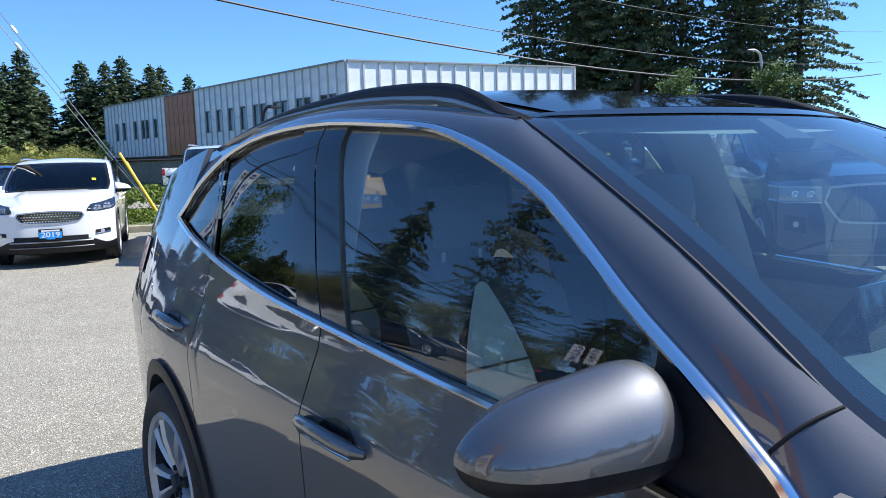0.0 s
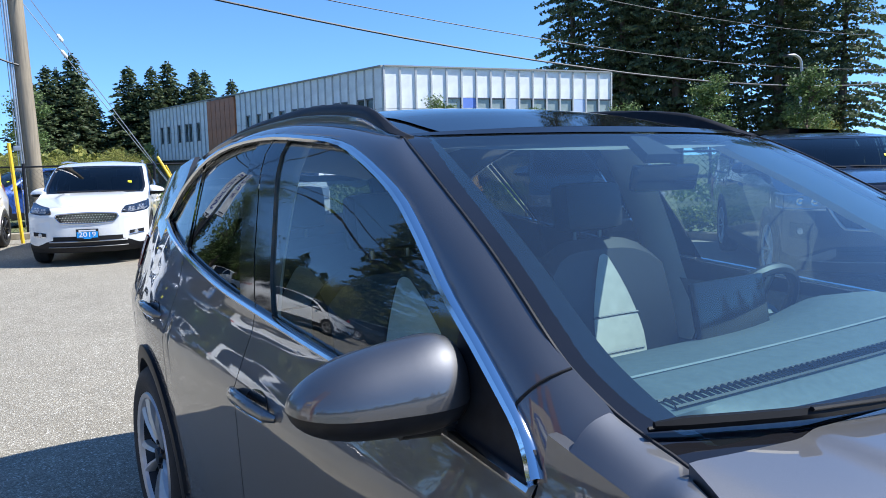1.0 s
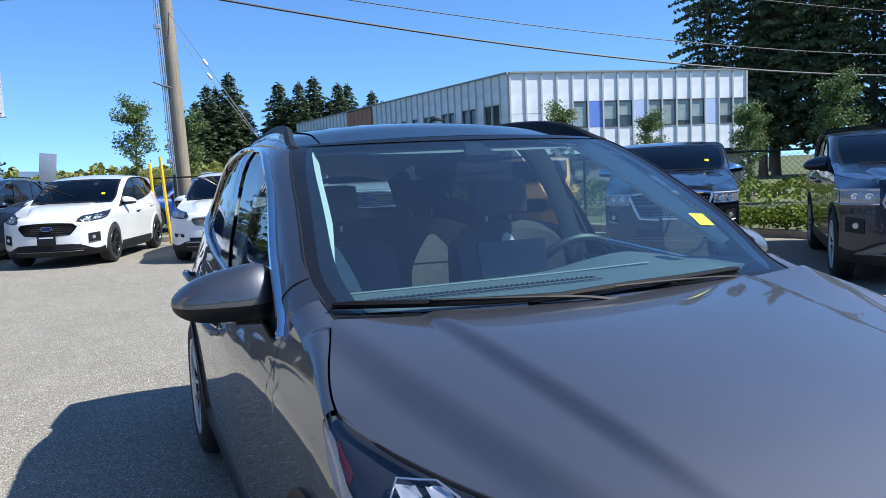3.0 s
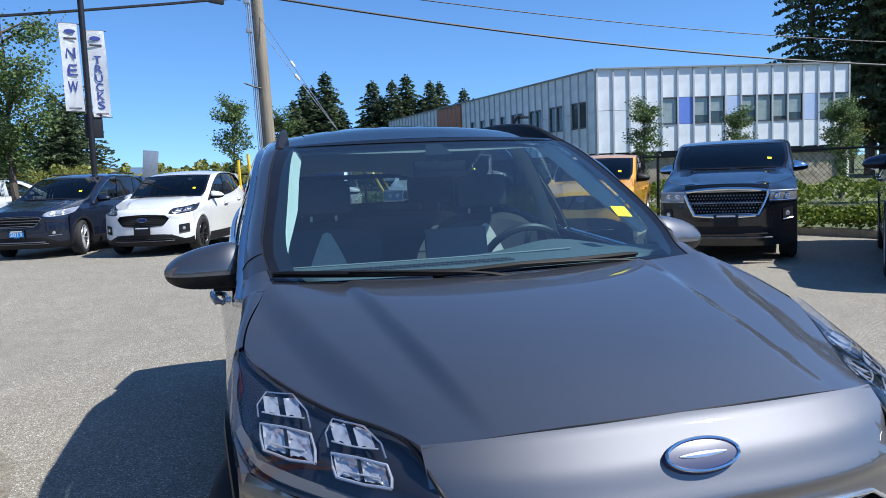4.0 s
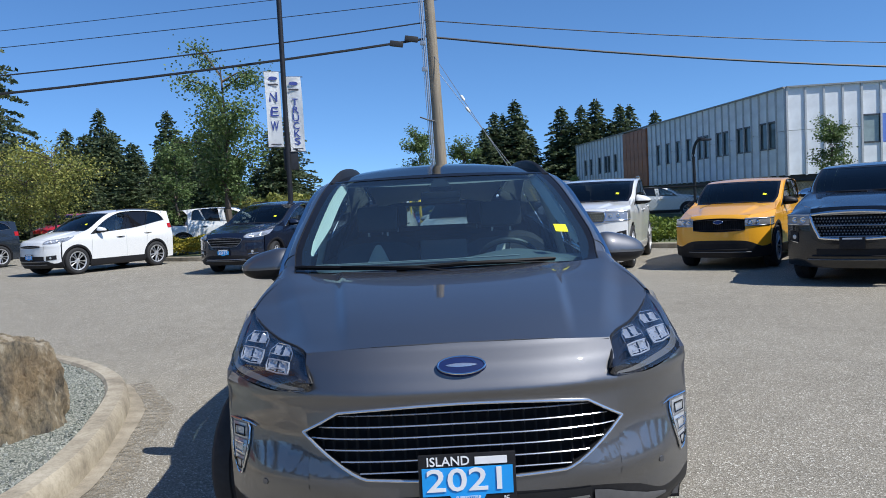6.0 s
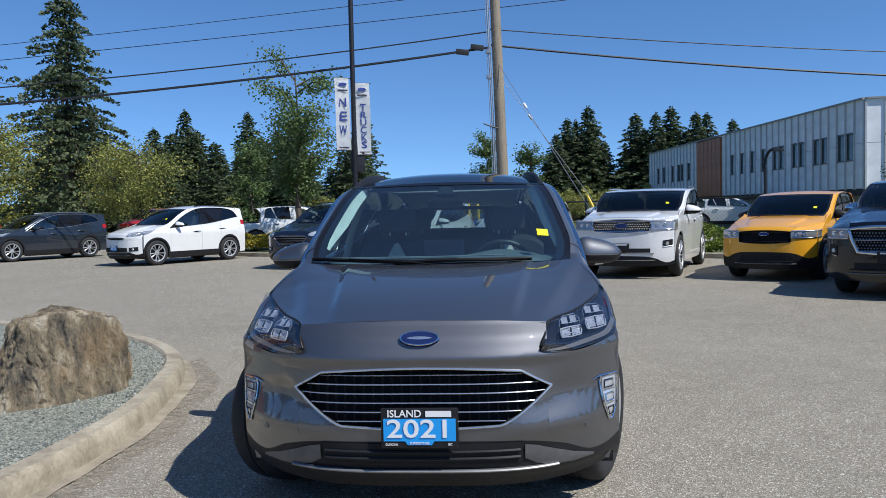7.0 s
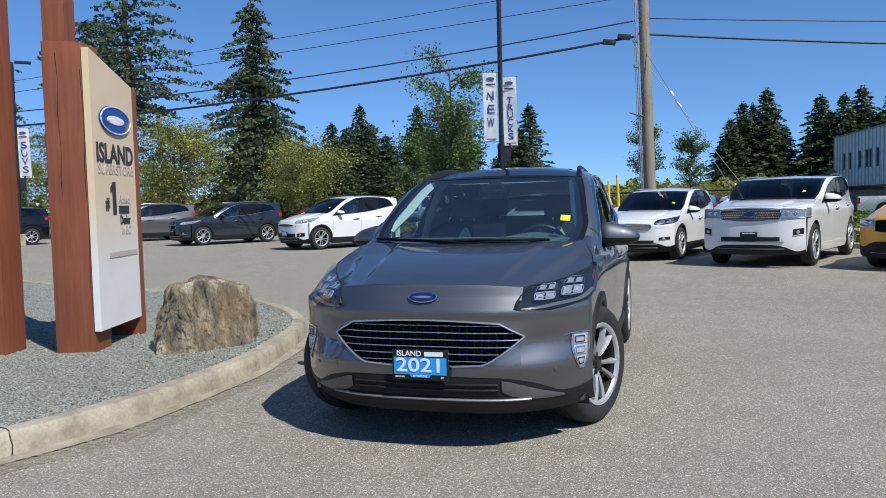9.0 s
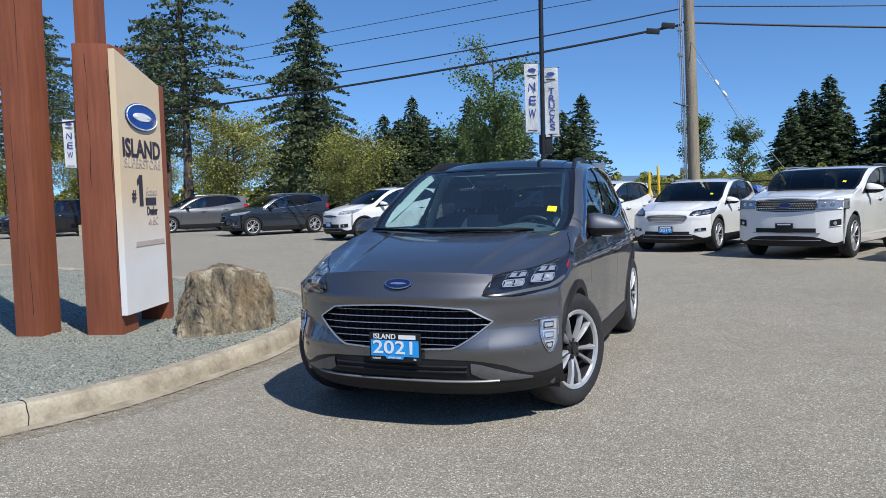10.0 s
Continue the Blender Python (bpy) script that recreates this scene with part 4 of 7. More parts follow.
    for r0 in (False, True):
        rows_ = []
        for r in inner:
            q = r[::-1] if r0 else r
            rows_.append([q[0].lerp(q[len(q) // 2], wide * 2 * v / 3) for v in range(4)])
        sheet(bm, rows_, r0)
    sheet(bm, inner[-max(2, n // 12):])
    sheet(bm, inner[:max(2, n // 10)])
    part("screen_border", bm, GLOSS_BLACK, car)
    # roof
    rows = []
    re, rm = c["roof_edge"], c["roof_mid"]
    a0, a1 = f["roof_edge"][0][0], f["roof_edge"][-1][0]
    m0 = f["roof_mid"][0][0]
    for u in steps(0, 1, B.n(26)):
        y = a0 + (a1 - a0) * u
        ym = m0 + (a1 + 0.05 - m0) * u
        e = B.rim(1, y, re(y))
        rows.append([Vector((t * e.x, ym + (y - ym) * abs(t) ** 2.3, rm(ym) + (e.z - rm(ym)) * abs(t) ** 2.2)) for t in steps(-1, 1, B.n(24))])
    part("roof", sheet(bmesh.new(), rows, True), ROOF_GLASS if opt.get("glass_roof") else paint_mat, car)
    B.roof = rows
    if opt.get("glass_roof"):
        k = max(1, len(rows[0]) // 9)
        pan = offset_rows([r[k:-k] for r in rows[:int(len(rows) * 0.8)]], -0.004)
        part("roof_glass", sheet(bmesh.new(), pan, True), ROOF_GLASS, car, "dark glass roof panel")
    if opt.get("rails"):
        for s in (-1, 1):
            a, b = a0 - 0.05, a1 - 0.55
            rows, foot = [], []
            for u in steps(0, 1, B.n(30)):
                y = a + (b - a) * u
                lift = 0.046 * min(1.0, u / 0.12) ** 0.8 * min(1.0, (1 - u) / 0.75) ** 0.8
                p = B.rim(s, y, re(y), 0) + Vector((-s * 0.010, 0, 0))
                rows.append([p + Vector((s * q, 0, h)) for q, h in ((.018, lift * .40), (.019, lift * .62), (.014, lift * .92), (.004, lift + .004), (-.008, lift), (-.014, lift * .8), (-.018, -.022))])
                foot.append([p + Vector((s * q, 0, h)) for q, h in ((.016, -.022), (.023, lift * .15), (.021, lift * .42), (.012, lift * .56))])
            bm = sheet(bmesh.new(), rows)
            for r in (rows[0], rows[-1]):
                bm.faces.new([bm.verts.new(q) for q in r])
            weld(bm)
            bmesh.ops.recalc_face_normals(bm, faces=bm.faces)
            part("roof_side", orient(sheet(bmesh.new(), foot), Vector((-s, 0, 0))), paint_mat, car)
            part("roof_rail", bm, opt.get("rail_mat", BLACK_PLASTIC), car)
    # tail
    bm = bmesh.new()
    t0 = f["tail"] - 0.14
    rows = []
    zb, zr = f["belt"][-1][1] - 0.06, re(t0)
    bulge = lambda z: 0.16 * min(1.0, max(0.0, 1 - (z - f["belt"][-1][1] + 0.1) * 2.2))
    skin = lambda t, z, out=0.0: Vector((t * B.x(t0, z), t0 + out + bulge(z) * (1 - abs(t) ** 3.0), z))
    open_rear = not opt.get("solid_rear")
    for z in steps(f["sill"] + 0.04, zb if open_rear else zr, 18):
        rows.append([skin(t, z) for t in steps(-1, 1, 12)])
    bm = sheet(bm, rows)
    if open_rear:
        for a, b in ((-1, -.84), (.84, 1)):
            sheet(bm, [[skin(t, z) for t in steps(a, b, 3)] for z in steps(zb, zr, 8)])
        sheet(bm, [[skin(t, z) for t in steps(-.84, .84, 12)] for z in steps(zr - .035, zr, 2)])
    part("tailgate", bm, paint_mat, car)
    rows = [[skin(t, z, -.006 if open_rear else .012) for t in steps(-.86, .86, 12)] for z in steps(zb - .01, zr - .03, 8)]
    part("rear_screen", sheet(bmesh.new(), rows), REAR_GLASS if open_rear else GLOSS_BLACK, car)
    for s in (-1, 1) if not opt.get("no_tail") else ():
        bm = bmesh.new()
        zt = f["belt"][-1][1]
        rows = [[B.at(s, y, z, 0.006) for z in steps(zt - 0.24, zt - 0.10, 4)] for y in steps(t0 - 0.14, t0, 5)]
        rows.append([Vector((s * (B.x(t0, z) - 0.12), t0 + 0.10, z)) for z in steps(zt - 0.24, zt - 0.10, 4)])
        part("tail_lamp", sheet(bm, rows, s > 0), RED_LENS, car, "red tail lamp wrapping the corner")
    # floor pan
    bm = bmesh.new()
    box(bm, 1.5, f["tail"] - f["nose"] - 0.5, 0.10, pose(0, (f["tail"] + f["nose"]) / 2, f["sill"] + 0.06))
    for v in bm.verts:
        if v.co.y < 0:
            v.co.x *= .6
    part("floor_pan", bm, DARK_VOID, car, smooth=False)


def mirror(B, car, s, y, z, mat, big=1.0, plain_arm=False):
    """A door mirror with a painted shell over a black base and foot."""
    m = new("door_mirror")
    m.parent = car
    xb = B.x(y, z - 0.05)
    m.matrix_local = pose(s * (xb + 0.105 * big), y, z, 0, 0, s * 12)
    def shell(lo, hi, n, grow=1.0):
        rows = []
        for i in range(n + 1):
            u = -1 + 2 * i / n
            # across the car: full and upright inside, drawn to a nose outside
            au = math.copysign(abs(math.sin(u * math.pi / 2)), u)
            fall = max(0.0, 1 - abs(au) ** (3.6 if au < 0 else 2.7))
            hgt = 0.084 * fall ** (0.40 if au < 0 else 0.5) * (1.0 - 0.10 * au) * big * grow
            dep = 0.092 * fall ** (0.42 if au < 0 else 0.5) * big * grow
            row = []
            for q in steps(lo, hi, n):
                a = q * math.pi
                row.append(Vector((s * 0.150 * big * au * grow, -dep * math.cos(a) * (1.0 if math.cos(a) > 0 else 0.35) + 0.016 * au, hgt * math.sin(a) * (1.08 - 0.24 * au if math.sin(a) > 0 else 0.74 + 0.05 * au) - 0.004 * au * big)))
            rows.append(row)
        return rows
    n = B.n(22)
    bm = sheet(bmesh.new(), shell(-0.03, 1.0, n), s < 0)
    bmesh.ops.recalc_face_normals(bm, faces=bm.faces)
    part("mirror_shell", bm, mat, m)
    bm = sheet(bmesh.new(), shell(-1.0, -0.02, n, 0.985), s < 0)
    bmesh.ops.recalc_face_normals(bm, faces=bm.faces)
    part("mirror_base", bm, BLACK_PLASTIC, m)
    bm = bmesh.new()
    pts = [Vector((s * 0.125 * big * math.cos(a), 0.032 * big, 0.075 * big * math.sin(a) + 0.004)) for a in steps(0, 2 * math.pi, 24)[:-1]]
    vs = [bm.verts.new(p) for p in pts]
    bm.faces.new(vs)
    part("mirror_glass", bm, CHROME, m, "silvered mirror glass")
    bm = bmesh.new()
    tube(bm, [(s * -0.03 * big, -0.01, -0.044 * big), (s * -0.12 * big, -0.012, -0.046 * big), (s * -0.20 * big, -0.008, -0.045 * big), (s * -0.29 * big, 0.0, -0.042 * big)], 0.033 * big, 10, 0.8)
    part("mirror_foot", bm, BLACK_PLASTIC, m)
    return m


# ---- front ends ----
def patch_frame(rows, u, v):
    """Centre, axes and outward normal of a grid of points at its share u, v."""
    n, m = len(rows), len(rows[0])
    i, j = min(n - 2, max(1, round(u * (n - 1)))), min(m - 2, max(1, round(v * (m - 1))))
    p = rows[i][j]
    a = (rows[i + 1][j] - rows[i - 1][j]).normalized()
    b = rows[i][j + 1] - rows[i][j - 1]
    k = a.cross(b).normalized()
    if k.y > 0:
        k = -k
    b = k.cross(a).normalized()
    if b.z < 0:
        b = -b
    return p, a, b, k


def head_lamp(B, car, s, P, style):
    """A swept lamp between bonnet, bumper and fender."""
    f, c = B.f, B.c
    sx, sz = f["sx"], f["sz"]
    hx, hz = c["hood_edge_x"], c["hood_edge_z"]
    fe = f["fender"]
    he = f["hood_edge_x"]
    y_of = lambda k: he[k][0]
    up = f.get("lamp_up", f.get("hood_front", .905) - .905)
    top = [P(.504, .812 + up, .008), P(.520, .848 + up, .007)] + [Vector((hx(y), y, hz(y) - 0.004)) for y in (y_of(1), y_of(2), y_of(3), y_of(4))]
    low = [P(.502, .798 + up, .008), P(.53, .785 + up, .004), P(.62, .781 + up), P(.72, .790 + up), P(.83, .806 + up)] + [B.at(1, y, z, 0.0) for y, z in ((fe[0][0] + 0.1 * (fe[2][0] - fe[0][0]) / .41, c["fender"](fe[0][0] + 0.1 * (fe[2][0] - fe[0][0]) / .41)), fe[1], fe[2])]
    n = B.n(26)
    A, L = path_curve(top, n), path_curve(low, n)
    grid = []
    for a, b in zip(A, L):
        mid = (a + b) / 2
        o = Vector((mid.x * 0.55, -0.62, 0.45)).normalized()
        grid.append([Vector((s * q.x, q.y, q.z)) for q in [b + (a - b) * v + o * 0.026 * math.sin(math.pi * v) for v in steps(0, 1, B.n(8))]])
    lamp = new("headlamp")
    lamp.parent = car
    if style.get("block"):
        block_lamp(B, car, lamp, s, P, style, grid)
        return
    base = [[p + Vector((-s * 0.018, 0.026, -0.012)) * min(1.0, max(.1, (i - 2) / 6 / B.fine)) if 0 < j < len(r) - 1 else p for j, p in enumerate(r)] for i, r in enumerate(grid)]
    bm = sheet(bmesh.new(), base, s > 0)
    bmesh.ops.recalc_face_normals(bm, faces=bm.faces)
    part("housing", bm, LAMP_INNER if style.get("dark_lamp", True) else LAMP_WHITE, lamp)
    fine = B.fine >= 1
    flat = [p for r in grid for p in r]

    def surf(x, z, deep):
        """The lens surface seen from ahead, set back."""
        near = sorted(flat, key=lambda p: (p.x - x) ** 2 + (p.z - z) ** 2)[:5]
        wt = [1 / ((p.x - x) ** 2 + (p.z - z) ** 2 + 2e-5) for p in near]
        return Vector((x, sum(p.y * w for p, w in zip(near, wt)) / sum(wt) + deep, z))

    for x0, x1, z0, z1 in ((.592, .690, .834, .904), (.716, .820, .846, .926)):
        mod = new("lamp_module")
        mod.parent = lamp
        Q = lambda x, z, deep, x0=x0, x1=x1, z0=z0, z1=z1: surf(s * sx * (x0 + (x1 - x0) * (x + 1) / 2), sz * (z0 + (z1 - z0) * (z + 1) / 2), deep)
        ring = [(-1, .12), (-1, .55), (-.55, 1), (0, 1), (.55, 1), (1, .55), (1, .12)]
        part("bezel", tube(bmesh.new(), [Q(x, z, 0.010) for x, z in ring], 0.0022, 6), ALLOY, mod)
        ring = [(-.92, -.92), (0, -1), (.92, -.92), (1, -.5), (.95, -.05), (0, 0), (-.95, -.05), (-1, -.5), (-.92, -.92)]
        part("bezel", tube(bmesh.new(), [Q(x, z, 0.008) for x, z in ring], 0.0032, 6), LAMP_WHITE, mod)
        for h, wd in ((-.47, .40), (.47, .40)):
            rows = [[Q(h + wd * x, -.47 + .40 * z, 0.030 - 0.020 * (x * x + z * z) / 2 + .005 * math.cos(i * 1.9 + h) * math.cos(j * 1.7)) for i, x in enumerate(steps(-1, 1, 8))] for j, z in enumerate(steps(-1, 1, 7))]
            part("reflector", sheet(bmesh.new(), rows), LAMP_MIRROR, mod)
        for h in (-.45, .40):
            rows = [[Q(h + .30 * x, .56 + .26 * z, 0.036 - 0.016 * (x * x + z * z) / 2 + .006 * math.cos(i * 1.5) * math.cos(j * 2.3)) for i, x in enumerate(steps(-1, 1, 7))] for j, z in enumerate(steps(-1, 1, 6))]
            part("reflector", sheet(bmesh.new(), rows), LAMP_MIRROR, mod)
        part("led_bar", tube(bmesh.new(), [Q(.82 * x, .30 + .05 * abs(x), .012) for x in (-1, -.3, .3, 1)], .0026, 6, .7), LAMP_WHITE, mod)
        part("led_bar", tube(bmesh.new(), [Q(.62 * x, -.62, .014) for x in (-1, -.3, .3, 1)], .0028, 6, .7), LAMP_WHITE, mod)
        part("divider", tube(bmesh.new(), [Q(.02, -.47 + .38 * z, .014) for z in (-1, 0, 1)], .0030, 6), GLOSS_BLACK, mod)
    lift = Vector((-s * 0.003, 0.004, 0.002))
    strip_rows = [[r[0].lerp(r[-1], v) + (r[1] - r[0]) * 0.3 + lift for v in ((.03, .08, .13) if len(r) < 6 else (.02, .06, .10, .14))] for r in grid[1:int(len(grid) * 0.80)]]
    bm = sheet(bmesh.new(), strip_rows, s > 0)
    part("light_strip", bm, LAMP_PALE, lamp, "pale running light strip")
    bm = tube(bmesh.new(), [r[-1] for r in grid], 0.005, 6)
    part("upper_trim", bm, BLACK_PLASTIC, lamp)
    k = int(len(grid) * 0.86)
    bm = sheet(bmesh.new(), [[q + Vector((s * 0.001, -0.002, 0.001)) for q in r[1:4]] for r in base[k:-1]], s > 0)
    part("side_marker", bm, style.get("marker", RED_LENS), lamp, "pinkish red side marker")
    bm = sheet(bmesh.new(), grid, s > 0)
    bmesh.ops.recalc_face_normals(bm, faces=bm.faces)
    part("lens", orient(bm, Vector((0, 0.6, -0.4))), LENS, lamp)


def block_lamp(B, car, lamp, s, P, style, grid):
    """A square-cut lamp that wraps the corner, under a painted wing top."""
    f = B.f
    x0, z0, z1 = style["block"]
    bm = sheet(bmesh.new(), [[r[0].lerp(r[-1], v) for v in steps(0, 1, 4)] for r in grid], s > 0)
    part("wing_top", orient(bm, Vector((0, .6, -.6))), style["paint"], car)
    yf = f["fender"][0][0]

    def run(z, out, a=x0):
        pts = [P(s * x, z, out) for x in steps(a, .865, 8)]
        return pts + [B.at(s, yf + d, z * f["sz"], out) for d in (.03, .09, .15)]

    bm = sheet(bmesh.new(), [run(z0, -.01)] + [run(z0 + (z1 - z0) * v, .010) for v in steps(0, 1, 4)] + [run(z1, -.01)])
    part("housing", orient(bm, Vector((0, 1, 0))), GLOSS_BLACK if style.get("dark_lamp", True) else LAMP_GREY, lamp)
    bm = tube(bmesh.new(), run(z1 - .012, .014), .010, 6)
    part("light_strip", bm, LAMP_WHITE, lamp, "pale running light strip")
    bm = tube(bmesh.new(), run(z0 + .012, .014), .008, 6)
    part("light_strip", bm, LAMP_WHITE if style.get("dark_lamp", True) else CHROME, lamp, "pale running light strip")
    h = z1 - z0
    if not style.get("dark_lamp", True):
        for xa in (x0 + .09, x0 + .21):
            c = P(s * xa, (z0 + z1) / 2, .014)
            bm = lathe(bmesh.new(), [(0.0, .02), (.018, .016), (.026, 0), (.040, .004), (.044, -.01)], 16, Matrix.Translation(c) @ pose(0, 0, 0, 0, 0, -90 + s * 12))
            part("projector", bm, CHROME, lamp)
    for xa in (x0 + .035, x0 + .15) if style.get("dark_lamp", True) else ():
        rows = [[P(s * (xa + .09 * t), z0 + h * (.24 + .5 * v), .016) for t in steps(0, 1, 4)] for v in steps(0, 1, 3)]
        part("reflector", orient(sheet(bmesh.new(), rows), Vector((0, 1, 0))), LAMP_GREY, lamp)
        part("bezel", tube(bmesh.new(), rows[0] + rows[-1][::-1] + rows[0][:1], .006, 5), CHROME, lamp)
    bm = sheet(bmesh.new(), [[B.at(s, yf + d, (z0 + h * v) * f["sz"], .016) for v in (.3, .5, .7)] for d in (.05, .07, .10)], s > 0)
    part("side_marker", bm, style.get("marker", LAMP_PALE), lamp, "side marker lens")


def orient(bm, inside):
    """Turn the faces so that they look away from the inside direction."""
    bm.normal_update()
    t = Vector((0, 0, 0))
    for fc in bm.faces:
        t += fc.normal * fc.calc_area()
    if t.dot(inside) > 0:
        bmesh.ops.reverse_faces(bm, faces=bm.faces)
    return bm


GRILLE = dict(w=.546, top_flat=.42, low_flat=.33, top=.736, low=.486, tip=.645)


def grille_edges(g):
    """Upper and lower edge of a six-sided grille."""

    def top(x):
        x = abs(x)
        if x < g["top_flat"]:
            return g["top"] - 0.02 * (x / 0.42) ** 2
        z = g["top"] - 0.02 * (g["top_flat"] / 0.42) ** 2
        return z + (g["tip"] - z) * min(1, (x - g["top_flat"]) / (g["w"] - g["top_flat"]))

    def low(x):
        x = abs(x)
        if x < g["low_flat"]:
            return g["low"] + 0.012 * (x / 0.33) ** 2
        z = g["low"] + 0.012 * (g["low_flat"] / 0.33) ** 2
        return z + (g["tip"] - z) * min(1, (x - g["low_flat"]) / (g["w"] - g["low_flat"])) ** 1.3

    return top, low


def front_end(B, car, mat, style):
    """Bumper, grille, lamps and badge; sizes are shares of the compact crossover's."""
    sx, sz = B.f["sx"], B.f["sz"]
    fine = B.fine >= 1
    W = 0.872
    scoop = smooth_curve([(0, 0), (.46, 0), (.62, 1), (.76, 1), (.86, 0)])
    swell = smooth_curve([(0, 0), (.22, 0), (.50, 1), (.70, 1), (.80, .5), (.86, 0)])

    def P(x, z, out=0.0):
        """The nose, with a swelling along the lower bumper and a hollow over it."""
        if fine:
            out += swell(abs(x)) * .024 * math.exp(-((z - .480) / .055) ** 2) - scoop(abs(x)) * .022 * math.exp(-((z - .615) / .060) ** 2) + scoop(abs(x)) * .006 * math.exp(-((z - .735) / .035) ** 2)
        return B.front(x * sx, z * sz, out)

    G = style.get("grille", GRILLE)
    gw = G["w"]
    gt0, gl0 = grille_edges(G)
    xs = sorted(set([round(v * k, 4) for v in steps(0, W, B.n(30)) + [gw, G["top_flat"], G["low_flat"], .53] for k in (-1, 1)]))

    def strip(name, a, b, lo, hi, m, rows=8, out=0.0, label="", parent=car):
        bm = sheet(bmesh.new(), [[P(x, lo(x) + (hi(x) - lo(x)) * v, out) for v in steps(0, 1, rows)] for x in xs if a - 1e-4 <= x <= b + 1e-4])
        return part(name, orient(bm, Vector((0, 1, 0))), m, parent, label)

    hf = B.f.get("hood_front", .905)
    up = B.f.get("lamp_up", hf - .905)
    hood = smooth_curve([(0, hf), (.3, hf - .005), (.53, hf - .02)])
    style["paint"] = mat
    lamp = smooth_curve([(.53, .790 + up), (.65, .779 + up), (.75, .790 + up), (.872, .815 + up)])
    gt = lambda x: gt0(x) if abs(x) < gw else G["tip"]
    gl = lambda x: gl0(x) if abs(x) < gw else G["tip"]
    strip("front_panel", -.53, .53, gt, lambda x: hood(abs(x)), mat, B.n(24))
    low0 = style.get("low", .435)
    dip = smooth_curve([(0, 0), (.40, 0), (.47, .004), (.60, .030), (.737, .082), (.80, .074), (.872, .040)])
    low = lambda x: low0 - .03 * (abs(x) / W) ** 2 - dip(abs(x))
    for a, b in ((-W, -.53), (.53, W)):
        strip("bumper_corner", a, b, low, lambda x: lamp(abs(x)) if abs(x) > .535 else .792 + up, mat, B.n(26))
    strip("bumper", -.53, .53, low, gl, mat, B.n(6))
    strip("valance", -W, W, lambda x: .205 + .03 * (abs(x) / W) ** 4, low, style.get("valance", BLACK_PLASTIC), B.n(8))
    # recess behind the grille
    bm = bmesh.new()
    gx = [x for x in xs if abs(x) <= gw + 1e-4]
    deep = Vector((0, 0.06, 0))
    sheet(bm, [[P(x, gl(x)), P(x, gl(x)) + deep, P(x, gt(x)) + deep, P(x, gt(x))] for x in gx])
    grille = part("grille", bm, DARK_VOID, car)
    if style.get("bars", 5):
        nb = style.get("bars", 5)
        z0, z1 = G["top"] - .030, G["low"] + .030
        for k in range(nb):
            z = z0 + (z1 - z0) * k / max(1, nb - 1)
            lim = max(x for x in steps(0, gw, 60) if gl(x) <= z <= gt(x))
            bm = tube(bmesh.new(), [P(x, z - 0.004 * (x / .5) ** 2, -0.010) for x in steps(-lim + .012, lim - .012, B.n(24))], style.get("bar_r", 0.0050), 6, 0.7)
            part("grille_bar", bm, style.get("bar_mat", CHROME), grille)
            bm = sheet(bmesh.new(), [[P(x, z - 0.004 - 0.004 * (x / .5) ** 2, -0.012), P(x, z - 0.016, -0.045)] for x in steps(-lim + .012, lim - .012, B.n(20))])
            part("bar_shelf", bm, GLOSS_BLACK, grille)
    bm = bmesh.new()
    if style.get("mesh"):
        for k in range(26):
            for j in range(7):
                x, z = -.50 + k * .04 + (j % 2) * .02, G["low"] + .024 + j * .036
                if abs(x) < gw and gl(x) + .01 < z < gt(x) - .01:
                    c = P(x, z, -0.006)
                    v = [bm.verts.new(c + Vector(q)) for q in ((-.014 * sx, .006, 0), (0, .006, -.013 * sz), (.014 * sx, .006, 0), (0, .006, .013 * sz), (0, -.006, 0))]
                    for a, b in ((0, 1), (1, 2), (2, 3), (3, 0)):
                        bm.faces.new((v[a], v[b], v[4]))
        tagged(part("grille_mesh", bm, style.get("mesh_mat", ALLOY), grille), kind="stuff")
    else:
        for x in steps(-gw * .88, gw * .88, 24):
            if gt(x) - gl(x) > .03:
                tube(bm, [P(x, gl(x) + .004, -0.035), P(x, gt(x) - .004, -0.035)], 0.006, 4)
        tagged(part("grille_fin", bm, DARK_VOID, grille), kind="stuff")
    ring = [P(x, gl(x), 0.004) for x in gx] + [P(x, gt(x), 0.004) for x in gx[::-1]]
    part("grille_frame", tube(bmesh.new(), ring + ring[:1], style.get("frame_r", 0.0042), 8), style.get("frame_mat", CHROME), grille)
    # lower intake with fins
    if not style.get("mouth"):
        intake = strip("lower_intake", -.42, .42, lambda x: .335, lambda x: .425, DARK_VOID, 2, 0.005)
    for z in (.36, .39) if not style.get("mouth") else ():
        part("intake_fin", tube(bmesh.new(), [P(x, z, 0.008) for x in steps(-.41, .41, 12)], 0.007, 5), BLACK_PLASTIC, intake)
    if style.get("mouth"):
        w_, z0, z1 = style["mouth"]
        mouth = part("lower_mouth", orient(sheet(bmesh.new(), [[P(x, z0 + (z1 - z0) * v, .009) for v in steps(0, 1, 3)] for x in steps(-w_, w_, 14)]), Vector((0, 1, 0))), DARK_VOID, car)
        part("mouth_trim", tube(bmesh.new(), [P(x, z0 - .012, .012) for x in steps(-w_ - .06, w_ + .06, 16)], .010, 5), style.get("mouth_mat", SATIN), mouth)
    part("skid_strip", tube(bmesh.new(), [P(x, .303 + .012 * max(0, abs(x) - .45), 0.008) for x in steps(-.57, .57, B.n(24))], 0.013, 8, 0.6), STRIP_GREY, car, "dull silver strip along the chin")
